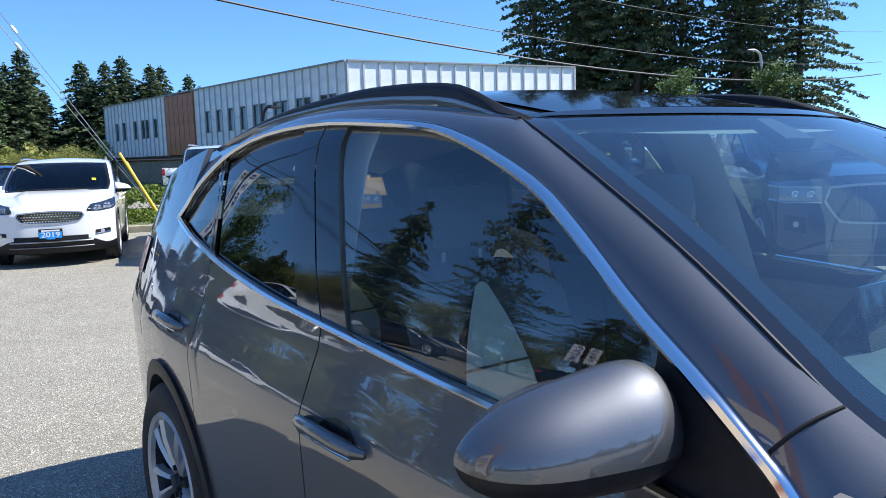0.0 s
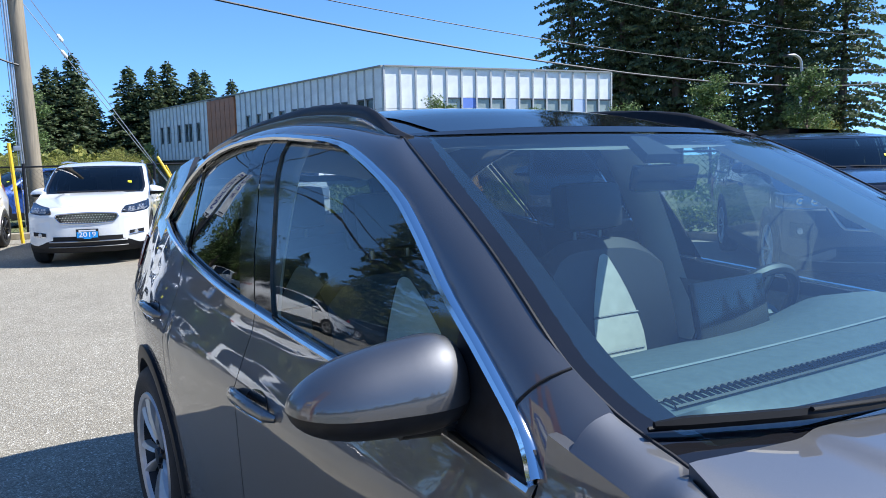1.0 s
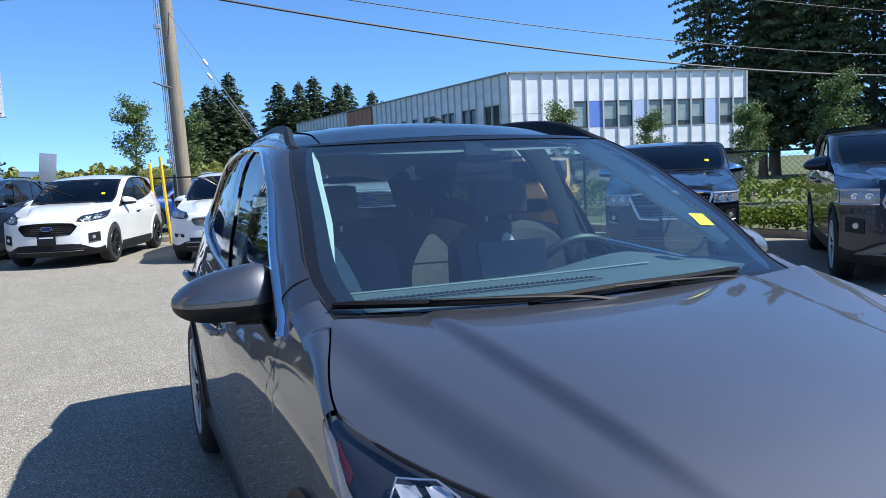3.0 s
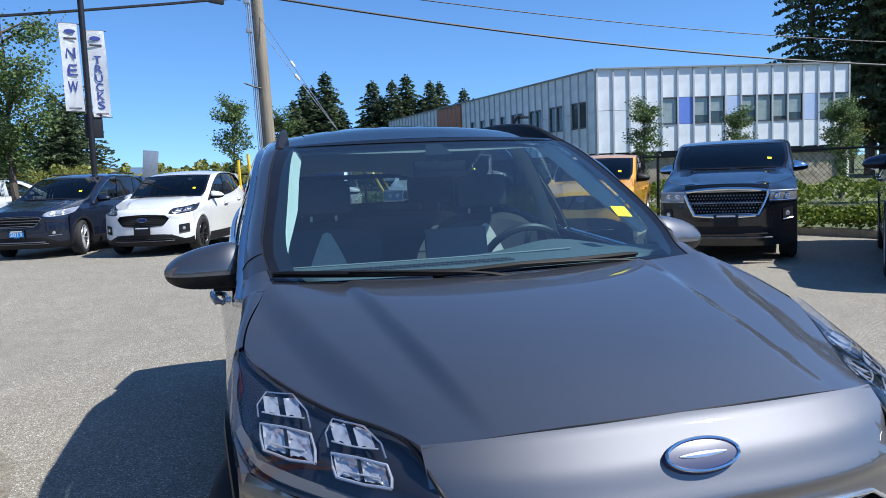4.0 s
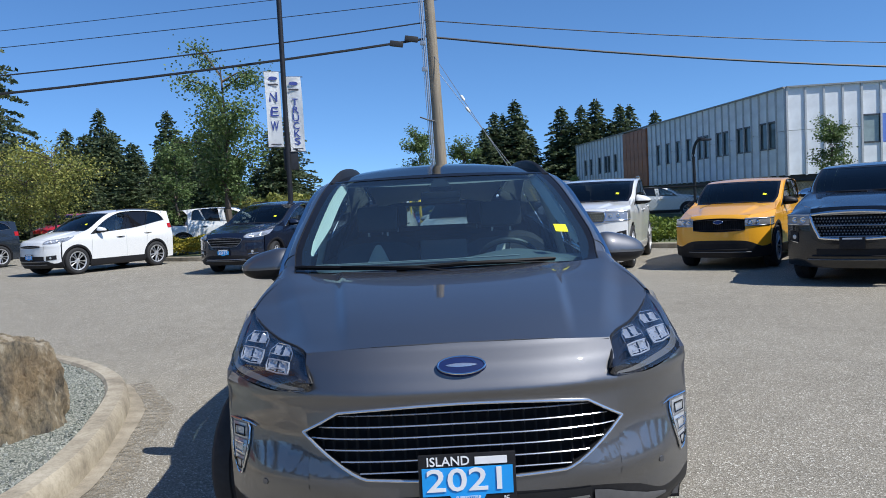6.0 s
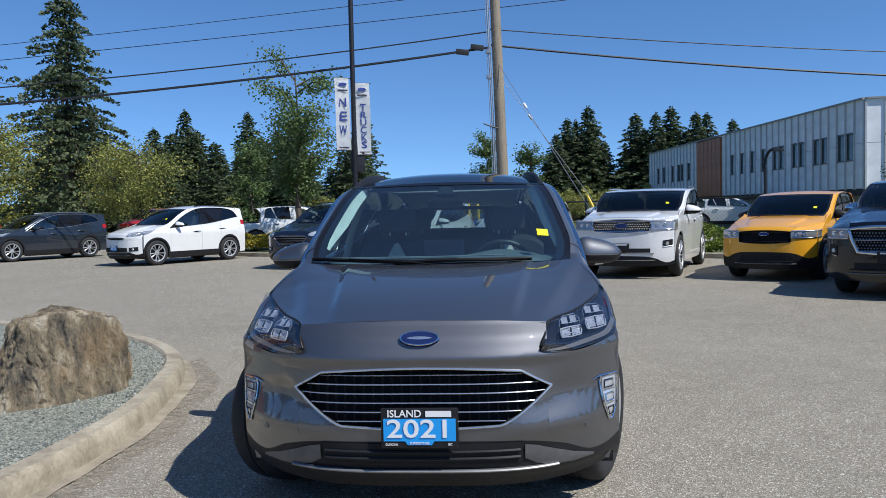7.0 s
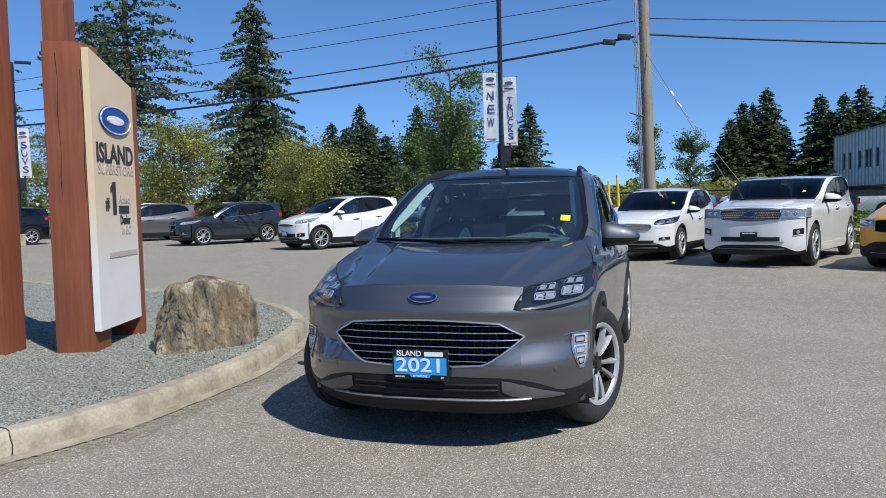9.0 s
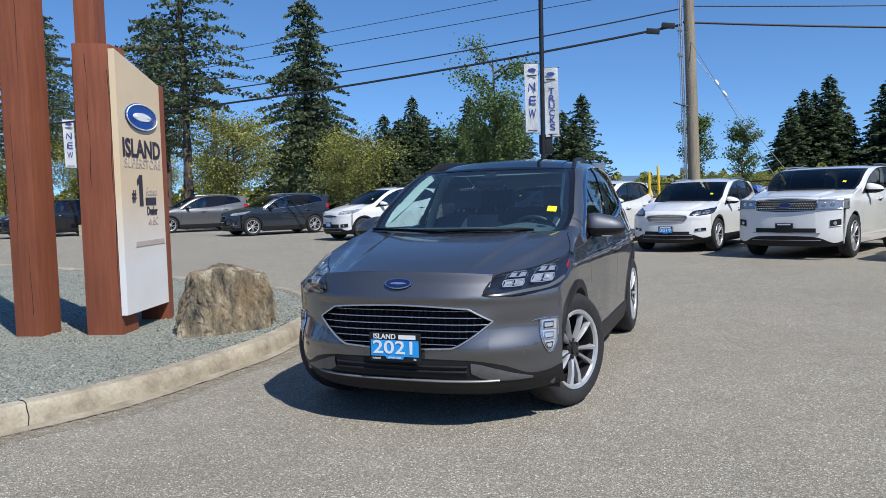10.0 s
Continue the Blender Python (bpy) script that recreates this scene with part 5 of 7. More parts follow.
    for s in (-1, 1):
        rows = [[P(s * x, lo_, 0.006), P(s * x, (lo_ + hi_) / 2, 0.011), P(s * x, hi_, 0.005)] for x, lo_, hi_ in ((.43, .350, .412), (.48, .322, .403), (.55, .302, .378), (.64, .298, .345), (.735, .300, .312))]
        if not style.get("mouth"):
            # the wedge is coloured lighter than the valance, as a lit facet
            part("bumper_wedge", orient(sheet(bmesh.new(), rows), Vector((0, 1, 0))), FACET_LIT, car)
        head_lamp(B, car, s, P, style)
        if style.get("pocket"):
            x0, x1, z0, z1 = style["pocket"]
            rows = [[P(s * x, z0 + (z1 - z0) * v + .02 * (x - x0) / (x1 - x0), .008) for v in steps(0, 1, 2)] for x in steps(x0, x1, 4)]
            pocket = part("fog_pocket", orient(sheet(bmesh.new(), rows), Vector((0, 1, 0))), BLACK_PLASTIC, car)
            part("pocket_trim", tube(bmesh.new(), [r[0] for r in rows], .008, 5), style.get("pocket_mat", CHROME), pocket)
            c = P(s * (x0 * .55 + x1 * .45), z0 * .45 + z1 * .55, .012)
            part("fog_lens", lathe(bmesh.new(), [(0, .008), (.028, .006), (.034, -.004)], 12, Matrix.Translation(c) @ pose(0, 0, 0, 0, 0, -90 + s * 14)), LAMP_WHITE, pocket)
        if style.get("fog", "pocket" not in style):
            fog = new("fog_lamp")
            fog.parent = car
            lo_x = smooth_curve([(.44, .815), (.50, .792), (.56, .775), (.61, .770), (.645, .776)])
            hi_x = smooth_curve([(.44, .828), (.50, .850), (.56, .857), (.62, .858), (.645, .856)])
            fz = lambda v: .445 + .195 * v
            fx = lambda t, v: s * (lo_x(fz(v)) + (hi_x(fz(v)) - lo_x(fz(v))) * t)
            rows = [[P(fx(t, v), fz(v), 0.004) for v in steps(0, 1, 8)] for t in steps(0, 1, 5)]
            part("fog_recess", orient(sheet(bmesh.new(), rows), Vector((0, 1, 0))), LAMP_GREY, fog)
            for v0, v1 in ((.06, .34), (.37, .64), (.67, .94)):
                rows = [[P(fx(.12 + .76 * t, v0 + (v1 - v0) * v), fz(v0 + (v1 - v0) * v), 0.008 + .008 * math.sin(math.pi * t) * math.sin(math.pi * v)) for v in steps(0, 1, 4)] for t in steps(0, 1, 4)]
                part("fog_reflector", orient(sheet(bmesh.new(), rows), Vector((0, 1, 0))), LAMP_MIRROR if v0 == .37 else LAMP_WHITE, fog)
                ring = [P(fx(t, v0 + (v1 - v0) * v), fz(v0 + (v1 - v0) * v), .018) for t, v in ((.25, .2), (.75, .2), (.75, .8), (.25, .8), (.25, .2))]
                part("fog_bezel", tube(bmesh.new(), ring, .003, 5), CHROME if v0 == .37 else GLOSS_BLACK, fog)
            line = [P(fx(0, v), fz(v), 0.008) for v in steps(0, 1, 8)] + [P(fx(1, v), fz(v), 0.008) for v in steps(1, 0, 8)]
            part("fog_trim", tube(bmesh.new(), line + line[:1], 0.004, 6), CHROME, fog)
            part("fog_spur", tube(bmesh.new(), [P(s * x, z, 0.008) for x, z in ((.735, .632), (.765, .640), (.80, .642))], 0.005, 6, taper=[.3, .8, 1]), CHROME, fog)
    # badge
    if style.get("badge", True):
        bz = style.get("badge_z", .853)
        c = P(0, bz)
        lean = math.degrees(math.atan2((P(0, bz + .02) - P(0, bz - .02)).y, .04 * sz))
        m = Matrix.Translation(c) @ pose(0, 0, 0, -lean, 0, 0) @ pose(0, 0, 0, 0, 0, 90)
        k = style.get("badge_k", 1.0)
        badge = new("badge")
        badge.parent = car
        part("badge_plate", lathe(bmesh.new(), [(0.0, -0.012), (0.9, -0.010), (1.0, 0.0), (1.0, 0.012)], 36, m @ Matrix.Diagonal((1, .084 * k, .036 * k, 1))), EMBLEM_BLUE, badge, "glossy blue oval")
        part("badge_rim", tube(bmesh.new(), [m @ Vector((-0.011, .079 * k * math.cos(a), .032 * k * math.sin(a))) for a in steps(0, 2 * math.pi, 36)], 0.0035, 6), CHROME, badge)
        if fine:
            line = [m @ Vector((-0.012, .052 * (q / 8 - 1), 0)) for q in range(17)]
            part("badge_stroke", tube(bmesh.new(), line, 0.0070, 8, .25, m.to_3x3() @ Vector((1, 0, 0)), taper=[.12 + .88 * math.sin(math.pi * q / 16) ** .7 for q in range(17)]), ALLOY, badge)
    # dealer plate
    if style.get("plate", True):
        pz = .500
        c = P(0, pz * 1.0, 0.03)
        plate = new("dealer_plate")
        plate.parent = car
        plate.matrix_local = Matrix.Translation(c)
        part("plate_frame", box(bmesh.new(), .318, .014, .166, None, .006), BLACK_PLASTIC, plate, "black plate with a blue panel" if style.get("year") else "black dealer plate")
        if style.get("year"):
            bm = bmesh.new()
            prism(bm, [(-.148, -.052), (-.06, -.052), (-.05, -.068), (.05, -.068), (.06, -.052), (.148, -.052), (.148, .040), (-.148, .040)], .004, pose(0, -.008, 0))
            part("blue_panel", bm, SKY_BLUE, plate, smooth=False)
            lettering("year", style["year"], .105, WHITE_FILM, plate, pose(0, -.0125, -.004), .001, .245)
        if fine:
            lettering("dealer_word", "ISLAND", .042, WHITE_FILM, plate, pose(-.062, -.009, .060), .001, .138)
            part("name_bar", box(bmesh.new(), .105, .003, .024, pose(.078, -.009, .060)), WHITE_FILM, plate, smooth=False)
            lettering("small_word", "DUNCAN", .014, WHITE_FILM, plate, pose(-.115, -.009, -.066), .0005, .05)
            lettering("small_word", "SUPERSTORE", .014, WHITE_FILM, plate, pose(0, -.0125, -.060), .0005, .08)
            lettering("small_word", "BC", .014, WHITE_FILM, plate, pose(.125, -.009, -.066), .0005, .016)
        else:
            part("name_bar", box(bmesh.new(), .24, .004, .022, pose(0, -.008, .058)), WHITE_FILM, plate, smooth=False)


def wiper(car, pts, arm):
    w = new("wiper")
    w.parent = car
    line = path_curve(pts, 16)
    part("blade", tube(bmesh.new(), [p - Vector((0, 0.004, -0.012)) for p in line], 0.009, 6, 1.1, taper=[.5] + [1] * 15 + [.6]), WIPER_BLACK, w)
    part("rubber_lip", tube(bmesh.new(), [p - Vector((0, -0.006, -0.003)) for p in line], 0.004, 4), WIPER_BLACK, w)
    part("arm", tube(bmesh.new(), path_curve(arm, 12), 0.007, 6, 0.7, taper=[.7] * 7 + [1, 1, 1.2, 1.4, 1.7, 1.9]), WIPER_BLACK, w)


def seat(car, x, y, light, rear=False):
    st = new("seat" if not rear else "rear_seat")
    st.parent = car
    st.matrix_local = pose(x, y, 0)
    w = 0.26 if not rear else 0.60

    def slab(name, prof, mat, half, crown=0.02):
        rows = []
        for t in steps(-1, 1, 10):
            k = 1 - 0.12 * abs(t) ** 4
            rows.append([Vector((t * half, py + (0.05 * abs(t) ** 3 if name == "backrest" else 0) * -1, .62 + (pz - .62) * k)) for py, pz in prof])
        bm = sheet(bmesh.new(), rows)
        for r in (rows[0], rows[-1]):
            bm.faces.new([bm.verts.new(p) for p in r])
        weld(bm)
        bmesh.ops.recalc_face_normals(bm, faces=bm.faces)
        return part(name, bm, mat, st)

    slab("cushion", [(-.48, .50), (-.50, .58), (-.46, .655), (-.2, .66), (.05, .63), (.06, .50)], SEAT_DARK, w)
    slab("backrest", [(-.02, .62), (-.055, .75), (.0, 1.0), (.05, 1.17), (.10, 1.205), (.16, 1.17), (.16, .9), (.10, .60)], SEAT_DARK, w)
    lean = smooth_curve([(.62, -.02), (.75, -.055), (1.0, 0.0), (1.17, .05)])
    for cx, hw, top in ((0, .115, 1.155),) if light else ((-.37, .15, 1.10), (.37, .15, 1.10)):

        def on(x, z, out=.008):
            return Vector((x, lean(z) - out - .05 * abs(x / w) ** 3, z))

        rows = []
        for t in steps(-1, 1, 8):
            rows.append([on(cx + t * hw * (1 - .82 * max(0.0, (z - .88) / (top - .88)) ** 1.6), z - .01 * t * t) for z in steps(.70, top, 12)])
        insert = part("backrest_insert", orient(sheet(bmesh.new(), rows), Vector((0, 1, 0))), SEAT_LIGHT, st, "pale grey leather insert")
        for z in (.83, .95):
            part("seam", tube(bmesh.new(), [on(cx + q * hw * .92, z, .009) for q in steps(-1, 1, 6)], .0035, 4), SEAT_DARK, insert)
    if light:
        rows = [[Vector((t * .18, py, pz + .008)) for py, pz in ((-.47, .652), (-.3, .66), (-.08, .655))] for t in steps(-1, 1, 4)]
        part("cushion_insert", orient(sheet(bmesh.new(), rows), Vector((0, 0, -1))), SEAT_LIGHT, st, "pale grey leather insert")
    for hx_ in ((0,) if not rear else (-.36, .36)):
        bm = box(bmesh.new(), .27, .095, .17, pose(hx_, .115, 1.315, -8), .045)
        part("headrest", bm, SEAT_DARK, st)
        bm = bmesh.new()
        for q in (-.06, .06):
            tube(bm, [(hx_ + q, .115, 1.18), (hx_ + q, .115, 1.27)], .007, 6)
        part("headrest_posts", bm, SATIN, st)


def cabin(B, car):
    """Dashboard, wheel, seats, pillar trims and headliner seen through the glass."""
    rows = []
    for t in steps(-1, 1, 24):
        w = 0.76
        hood_bump = 0.045 * math.exp(-((t * w - 0.36) / 0.2) ** 2)
        rows.append([Vector((t * (w - .08), -1.03 + .10 * t * t, 1.085)), Vector((t * (w - .06), -.95, 1.104)), Vector((t * (w - .03), -.80, 1.112)), Vector((t * w, -.68, 1.100 + hood_bump)), Vector((t * w, -.57, 1.075 + hood_bump)), Vector((t * w, -.50, 1.03 + hood_bump * .6)), Vector((t * w, -.48, .90)), Vector((t * w, -.55, .70))])
    dash = part("dashboard", orient(sheet(bmesh.new(), rows), Vector((0, .5, -1))), DASH, car)
    bm = bmesh.new()
    for k in range(42):
        x = -.60 + k * .0165
        tube(bm, [(x, -.945 + .03 * x * x, 1.110), (x + .004, -.915 + .03 * x * x, 1.112)], .0032, 4)
    for y in (-.948, -.912):
        tube(bm, [(x, y + .03 * x * x, 1.1105) for x in steps(-.61, .10, 8)], .003, 4)
    tagged(part("defrost_vent", bm, BLACK_PLASTIC, dash), kind="stuff")
    part("dash_seam", tube(bmesh.new(), path_curve([(-.66, -.79, 1.114), (-.3, -.80, 1.114), (0, -.80, 1.114), (.38, -.80, 1.118)], 20), .003, 5), DASH_LINE, dash)
    part("touch_screen", box(bmesh.new(), .25, .02, .15, pose(0, -.58, 1.130, -12), .008), GLOSS_BLACK, dash)
    sw = new("steering_wheel")
    sw.parent = car
    sw.matrix_local = pose(.36, -.36, 1.015, -62)
    part("rim", tube(bmesh.new(), [(.185 * math.cos(a), .185 * math.sin(a), 0) for a in steps(0, 2 * math.pi, 36)], .016, 8), SEAT_DARK, sw)
    bm = box(bmesh.new(), .16, .12, .05, pose(0, 0, -.015), .02)
    part("hub", bm, DASH, sw)
    for a in (0, math.pi, -math.pi / 2):
        part("spoke", tube(bmesh.new(), [(.05 * math.cos(a), .05 * math.sin(a), -.01), (.18 * math.cos(a), .18 * math.sin(a), 0)], .014, 6, .5), SATIN, sw)
    for s in (-1, 1):
        seat(car, s * .40, .20, True)
    seat(car, 0, 1.06, False, True)
    for s in (-1, 1):
        rows = []
        n = len(B.screen)
        for i in range(int(n * .30), n - 1):
            r = B.screen[i][::-1] if s > 0 else B.screen[i]
            c = r[len(r) // 2]
            k = min(1.0, (i - n * .30) / (n * .22))
            e = min(1.0, (n - 1 - i) / (n * .2))
            w_ = .014 + .036 * k * (.45 + .55 * e)
            q0 = r[0].lerp(c, .090) + Vector((0, .010, -.010))
            g0 = r[0].lerp(c, .090 + .022 * k * (.5 + .5 * e)) + Vector((0, .012, -.012))
            rows.append([q0, g0, q0 + Vector((-s * w_ * .6, w_ * .75, -.006)), q0 + Vector((-s * w_, w_ * 1.5, -.012)), q0 + Vector((-s * w_ * .6, w_ * 1.5 + .06, -.012))])
        part("pillar_trim", sheet(bmesh.new(), rows), TRIM_CREAM, car, "pale grey inner pillar trim")
        rows = []
        for v in steps(0, 1, 10):
            z = .8 + .74 * v
            y = B.f["b_pillar"][0] + .06 + .17 * v
            x = B.x(y, max(z, .95)) - .045
            rows.append([Vector((s * x, y - .05 - .03 * v, z)), Vector((s * (x - .03), y - .01, z)), Vector((s * (x - .03), y + .06, z)), Vector((s * x, y + .10 + .03 * v, z))])
        part("pillar_trim", sheet(bmesh.new(), rows), TRIM_CREAM, car, "pale grey inner pillar trim")
        rows = [[B.at(s, y, z, -.05) for z in (.45, .7, .95, 1.05)] for y in steps(-.9, 1.7, 8)]
        part("door_card", sheet(bmesh.new(), rows), DASH, car)
    head = [[q - Vector((0, 0, .045)) for q in r[1:-1]] for r in B.roof[2:]]
    k = len(B.screen[0])
    brow = []
    for j in range(len(head[0])):
        u = (j + 1) / (len(B.roof[0]) - 1) * (k - 1)
        a_, b_ = int(u), min(int(u) + 1, k - 1)
        p = B.screen[-4][a_].lerp(B.screen[-4][b_], u - a_)
        q = B.screen[-2][a_].lerp(B.screen[-2][b_], u - a_)
        brow.append([p + Vector((0, .075, -.010)), q + Vector((0, .02, -.03)), head[0][j]])
    part("headliner_brow", sheet(bmesh.new(), brow), TRIM_GREY, car)
    part("headliner", sheet(bmesh.new(), head), TRIM_CREAM, car)
    part("inner_mirror", box(bmesh.new(), .22, .03, .065, pose(0, -.38, 1.435, 12), .012), GLOSS_BLACK, car)
    part("sensor_housing", prism(bmesh.new(), [(-.06, -.05), (.06, -.05), (.03, .05), (-.03, .05)], .025, pose(0, -.33, 1.505, -62)), BLACK_PLASTIC, car)
    part("cabin_floor", box(bmesh.new(), 1.5, 2.6, .03, pose(0, .4, .36)), DASH, car, smooth=False)


# ---- the grey car in front ----
def hero():
    car = thing("crossover_car", "dark metallic grey compact crossover parked on asphalt, front wheels turned", "car")
    B = Body(HERO, 1.0)
    opt = dict(steer=-21, glass_roof=True, rails=True, handles=((0.125, 0.898), (1.29, 0.957)))
    body_shell(B, car, GREY_PAINT, opt)
    for s in (-1, 1):
        mirror(B, car, s, -0.60, 1.102, GREY_PAINT, 1.0)
    front_end(B, car, GREY_PAINT, dict(year="2021", bars=6, bar_mat=ALLOY, bar_r=.0040, frame_mat=ALLOY, frame_r=.0052))
    wiper(car, [(-.73, -.998, 1.114), (-.5, -1.075, 1.106), (-.3, -1.108, 1.099), (-.12, -1.125, 1.094)], [(-.50, -1.088, 1.126), (-.3, -1.12, 1.116), (-.1, -1.138, 1.100), (.02, -1.148, 1.078)])
    wiper(car, [(-.24, -1.118, 1.090), (.05, -1.112, 1.100), (.3, -1.085, 1.099), (.52, -1.045, 1.099)], [(.02, -1.122, 1.114), (.25, -1.114, 1.110), (.45, -1.100, 1.098), (.58, -1.09, 1.074)])
    for x in (-.70, .70):
        sensor = lathe(bmesh.new(), [(0.0, .006), (.010, .006), (.012, 0)], 12, Matrix.Translation(B.front(x, .455, .002 + .0185)) @ pose(0, 0, 0, 0, 0, -90 + (18 if x > 0 else -18)))
        part("parking_sensor", sensor, GREY_PAINT, car)
    for s in (-1, 1):
        a, b = B.rim(s, -.862, 1.178), B.at(s, -.805, 1.118)
        part("pillar_seam", tube(bmesh.new(), [a.lerp(b, v) + Vector((s * .6, -.25, .75)) * .0125 * math.sin(math.pi * v) for v in steps(0, 1, 6)], .0028, 5), DARK_VOID, car)
    cabin(B, car)
    p, a, b, k = patch_frame(B.screen, .36, .905)
    bm = bmesh.new()
    vs = [bm.verts.new(p + k * .003 + a * (q[1] * .033) + b * (q[0] * .033)) for q in ((-1, -1), (1, -1), (1, 1), (-1, 1))]
    bm.faces.new(vs)
    part("price_sticker", orient(bm, Vector((0, 1, -.5))), YELLOW_FILM, car, "bright yellow square sticker")
    return car, B


ESCAPE.update(sx=1.0, sz=1.0)
HERO = dict(
    ESCAPE,
    dlo_top=[(-.885, 1.03), (-.84, 1.085), (-.79, 1.125), (-.70, 1.188), (-.58, 1.262), (-.45, 1.352), (-.33, 1.424), (-.15, 1.490), (.02, 1.530), (.27, 1.552), (.60, 1.566), (.95, 1.546), (1.22, 1.482), (1.46, 1.385), (1.55, 1.31), (1.60, 1.272)],
    belt=[(-.885, 1.02), (-.5, 1.055), (-.1, 1.081), (.25, 1.105), (.49, 1.122), (.81, 1.158), (1.18, 1.21), (1.48, 1.255), (1.60, 1.270)],
    ws=[(-1.07, 1.082), (-.955, 1.12), (-.855, 1.178), (-.765, 1.241), (-.60, 1.342), (-.37, 1.463), (-.22, 1.53), (-.15, 1.55)],
    fender=[(-1.84, .81), (-1.62, .873), (-1.43, .955), (-1.08, 1.060), (-.955, 1.085), (-.885, 1.10)],
    hood_edge_x=[(-2.07, .525), (-2.0, .552), (-1.8, .67), (-1.6, .775), (-1.43, .836), (-1.075, .752)],
    hood_edge_z=[(-2.07, .898), (-1.8, .916), (-1.43, .985), (-1.25, 1.045), (-1.075, 1.092)],
    hood_mid=[(-2.13, .924), (-1.9, .980), (-1.6, 1.035), (-1.3, 1.076), (-1.10, 1.090)],
    nose_z=[(.18, .14), (.24, .10), (.30, .035), (.38, .012), (.5, .004), (.65, .010), (.735, .018), (.766, .006), (.776, .004), (.79, .010), (.81, .022), (.853, .047), (.885, .078), (.910, .103), (.926, .112)],
    folds=((.395, .515, .045, .019), (.53, .78, .10, .026)), hood_front=.922, lamp_up=0.0, frit=.050, cuts=(-.885, .28, 1.05), seal=.004, ws_in=-.015,
)
hero_car, HB = hero()


# ---- the cars round the lot ----
def reform(ys=1.0, zs=1.0, xs=1.0, cab=None, upright=0.0, rake=0.0, wheel_r=None, z_up=None, square=True, **more):
    """The crossover's curves drawn out to another size; cab is the end of a pickup's roof."""
    zm = (lambda z: z * zs) if z_up is None else (lambda z: z * zs if z < 0.9 else 0.9 * zs + (z - 0.9) * z_up)
    end = 1.626

    def ym(y):
        if cab is not None and y > -0.5:
            return -0.5 * ys + (y + 0.5) * (cab + 0.5 * ys) / (end + 0.5)
        return y * ys

    f = {}
    E = dict(ESCAPE)
    if square:
        E["roof_edge"] = [(-.14, 1.545), (.175, 1.592), (.6, 1.612), (1.0, 1.608), (1.46, 1.592), (2.0, 1.558), (2.15, 1.535)]
        E["roof_mid"] = [(-.24, 1.565), (.175, 1.635), (.6, 1.655), (1.0, 1.652), (1.5, 1.635), (2.0, 1.595), (2.15, 1.565)]
        if cab is None:
            E["dlo_top"] = ESCAPE["dlo_top"][:9] + [(.92, 1.576), (1.25, 1.562), (1.62, 1.515), (1.80, 1.42), (1.88, 1.30)]
            E["belt"] = ESCAPE["belt"][:-2] + [(1.55, 1.262), (1.88, 1.296)]
        else:
            E["dlo_top"] = ESCAPE["dlo_top"][:9] + [(.92, 1.576), (1.28, 1.562), (1.54, 1.53), (1.60, 1.42), (1.626, 1.18)]
            E["belt"] = [(y, 1.07 + (z - 1.07) * .5) for y, z in ESCAPE["belt"]]
    f["gx"] = [(zm(z), (x + (0.90 - x) * upright * min(1, max(0, (z - 0.9) / 0.3))) * xs) for z, x in E["gx"]]
    f["ky"] = [(y * ys, k + (1 - k) * (0.6 if cab is not None and y > 0 else 0)) for y, k in E["ky"]]
    for k in ("dlo_top", "belt", "ws", "roof_edge", "roof_mid", "fender", "hood_mid", "hood_edge_z"):
        lean = rake if k in ("dlo_top", "ws", "roof_edge", "roof_mid") else 0.0
        f[k] = [(ym(y - lean * max(0, z - 1.09) * max(0, .6 - y) / 1.2), zm(z)) for y, z in E[k]]
    f["hood_edge_x"] = [(ym(y), x * xs) for y, x in E["hood_edge_x"]]
    f["nose_z"] = [(zm(z), d * (1 - 0.75 * upright)) for z, d in E["nose_z"]]
    f["nose"], f["nose_p"], f["nose_a"] = E["nose"] * ys, E["nose_p"], E["nose_a"] * ys / xs ** E["nose_p"] * (1 - 0.65 * upright)
    if upright:
        edge = smooth_curve(f["roof_edge"])
        f["roof_mid"] = [(y, z - upright * .75 * max(0, z - edge(y) - .012)) for y, z in f["roof_mid"]]
    hf = more.get("hood_front", .905)
    if hf != .905:
        f["nose_z"] = [(z if z < zm(.8) else zm(.8 + (q - .8) * (hf - .8) / .107), d) for (z, d), (q, _) in zip(f["nose_z"], E["nose_z"])]
        f["hood_mid"] = [(ym(y), zm(hf + (z - .907) * (1.112 - hf) / .205)) for y, z in E["hood_mid"]]
        f["hood_edge_z"] = [(ym(y), zm(hf - .02 + (z - .885) * (1.126 - hf) / .221)) for y, z in E["hood_edge_z"]]
        f["fender"] = [(ym(y), zm(z if z > 1.09 else 1.097 - (1.097 - z) * (1.097 - .79 - (hf - .905) * 1.1) / .307)) for y, z in E["fender"]]
    if upright:
        dz = smooth_curve(f["nose_z"])
        zc, ze = zm(hf + .002), zm(hf - .02)
        f["hood_mid"][0] = (f["nose"] + dz(zc), zc)
        yc = f["nose"] + f["nose_a"] * (.53 * xs) ** f["nose_p"] + dz(ze)
        f["hood_edge_x"][0] = (yc, .53 * xs)
        f["hood_edge_z"][0] = (yc, ze)
    r = wheel_r or E["wheel_r"]
    f["wheel_y"] = tuple(w * ys for w in E["wheel_y"])
    f["wheel_r"], f["arch_r"], f["rim_r"] = r, r * 1.15, r * 0.68
    f["sill"], f["tail"] = E["sill"] * zs, (ym(end) + 0.28 if cab is not None else E["tail"] * ys)
    f["cuts"] = tuple(ym(y) for y in E["cuts"])
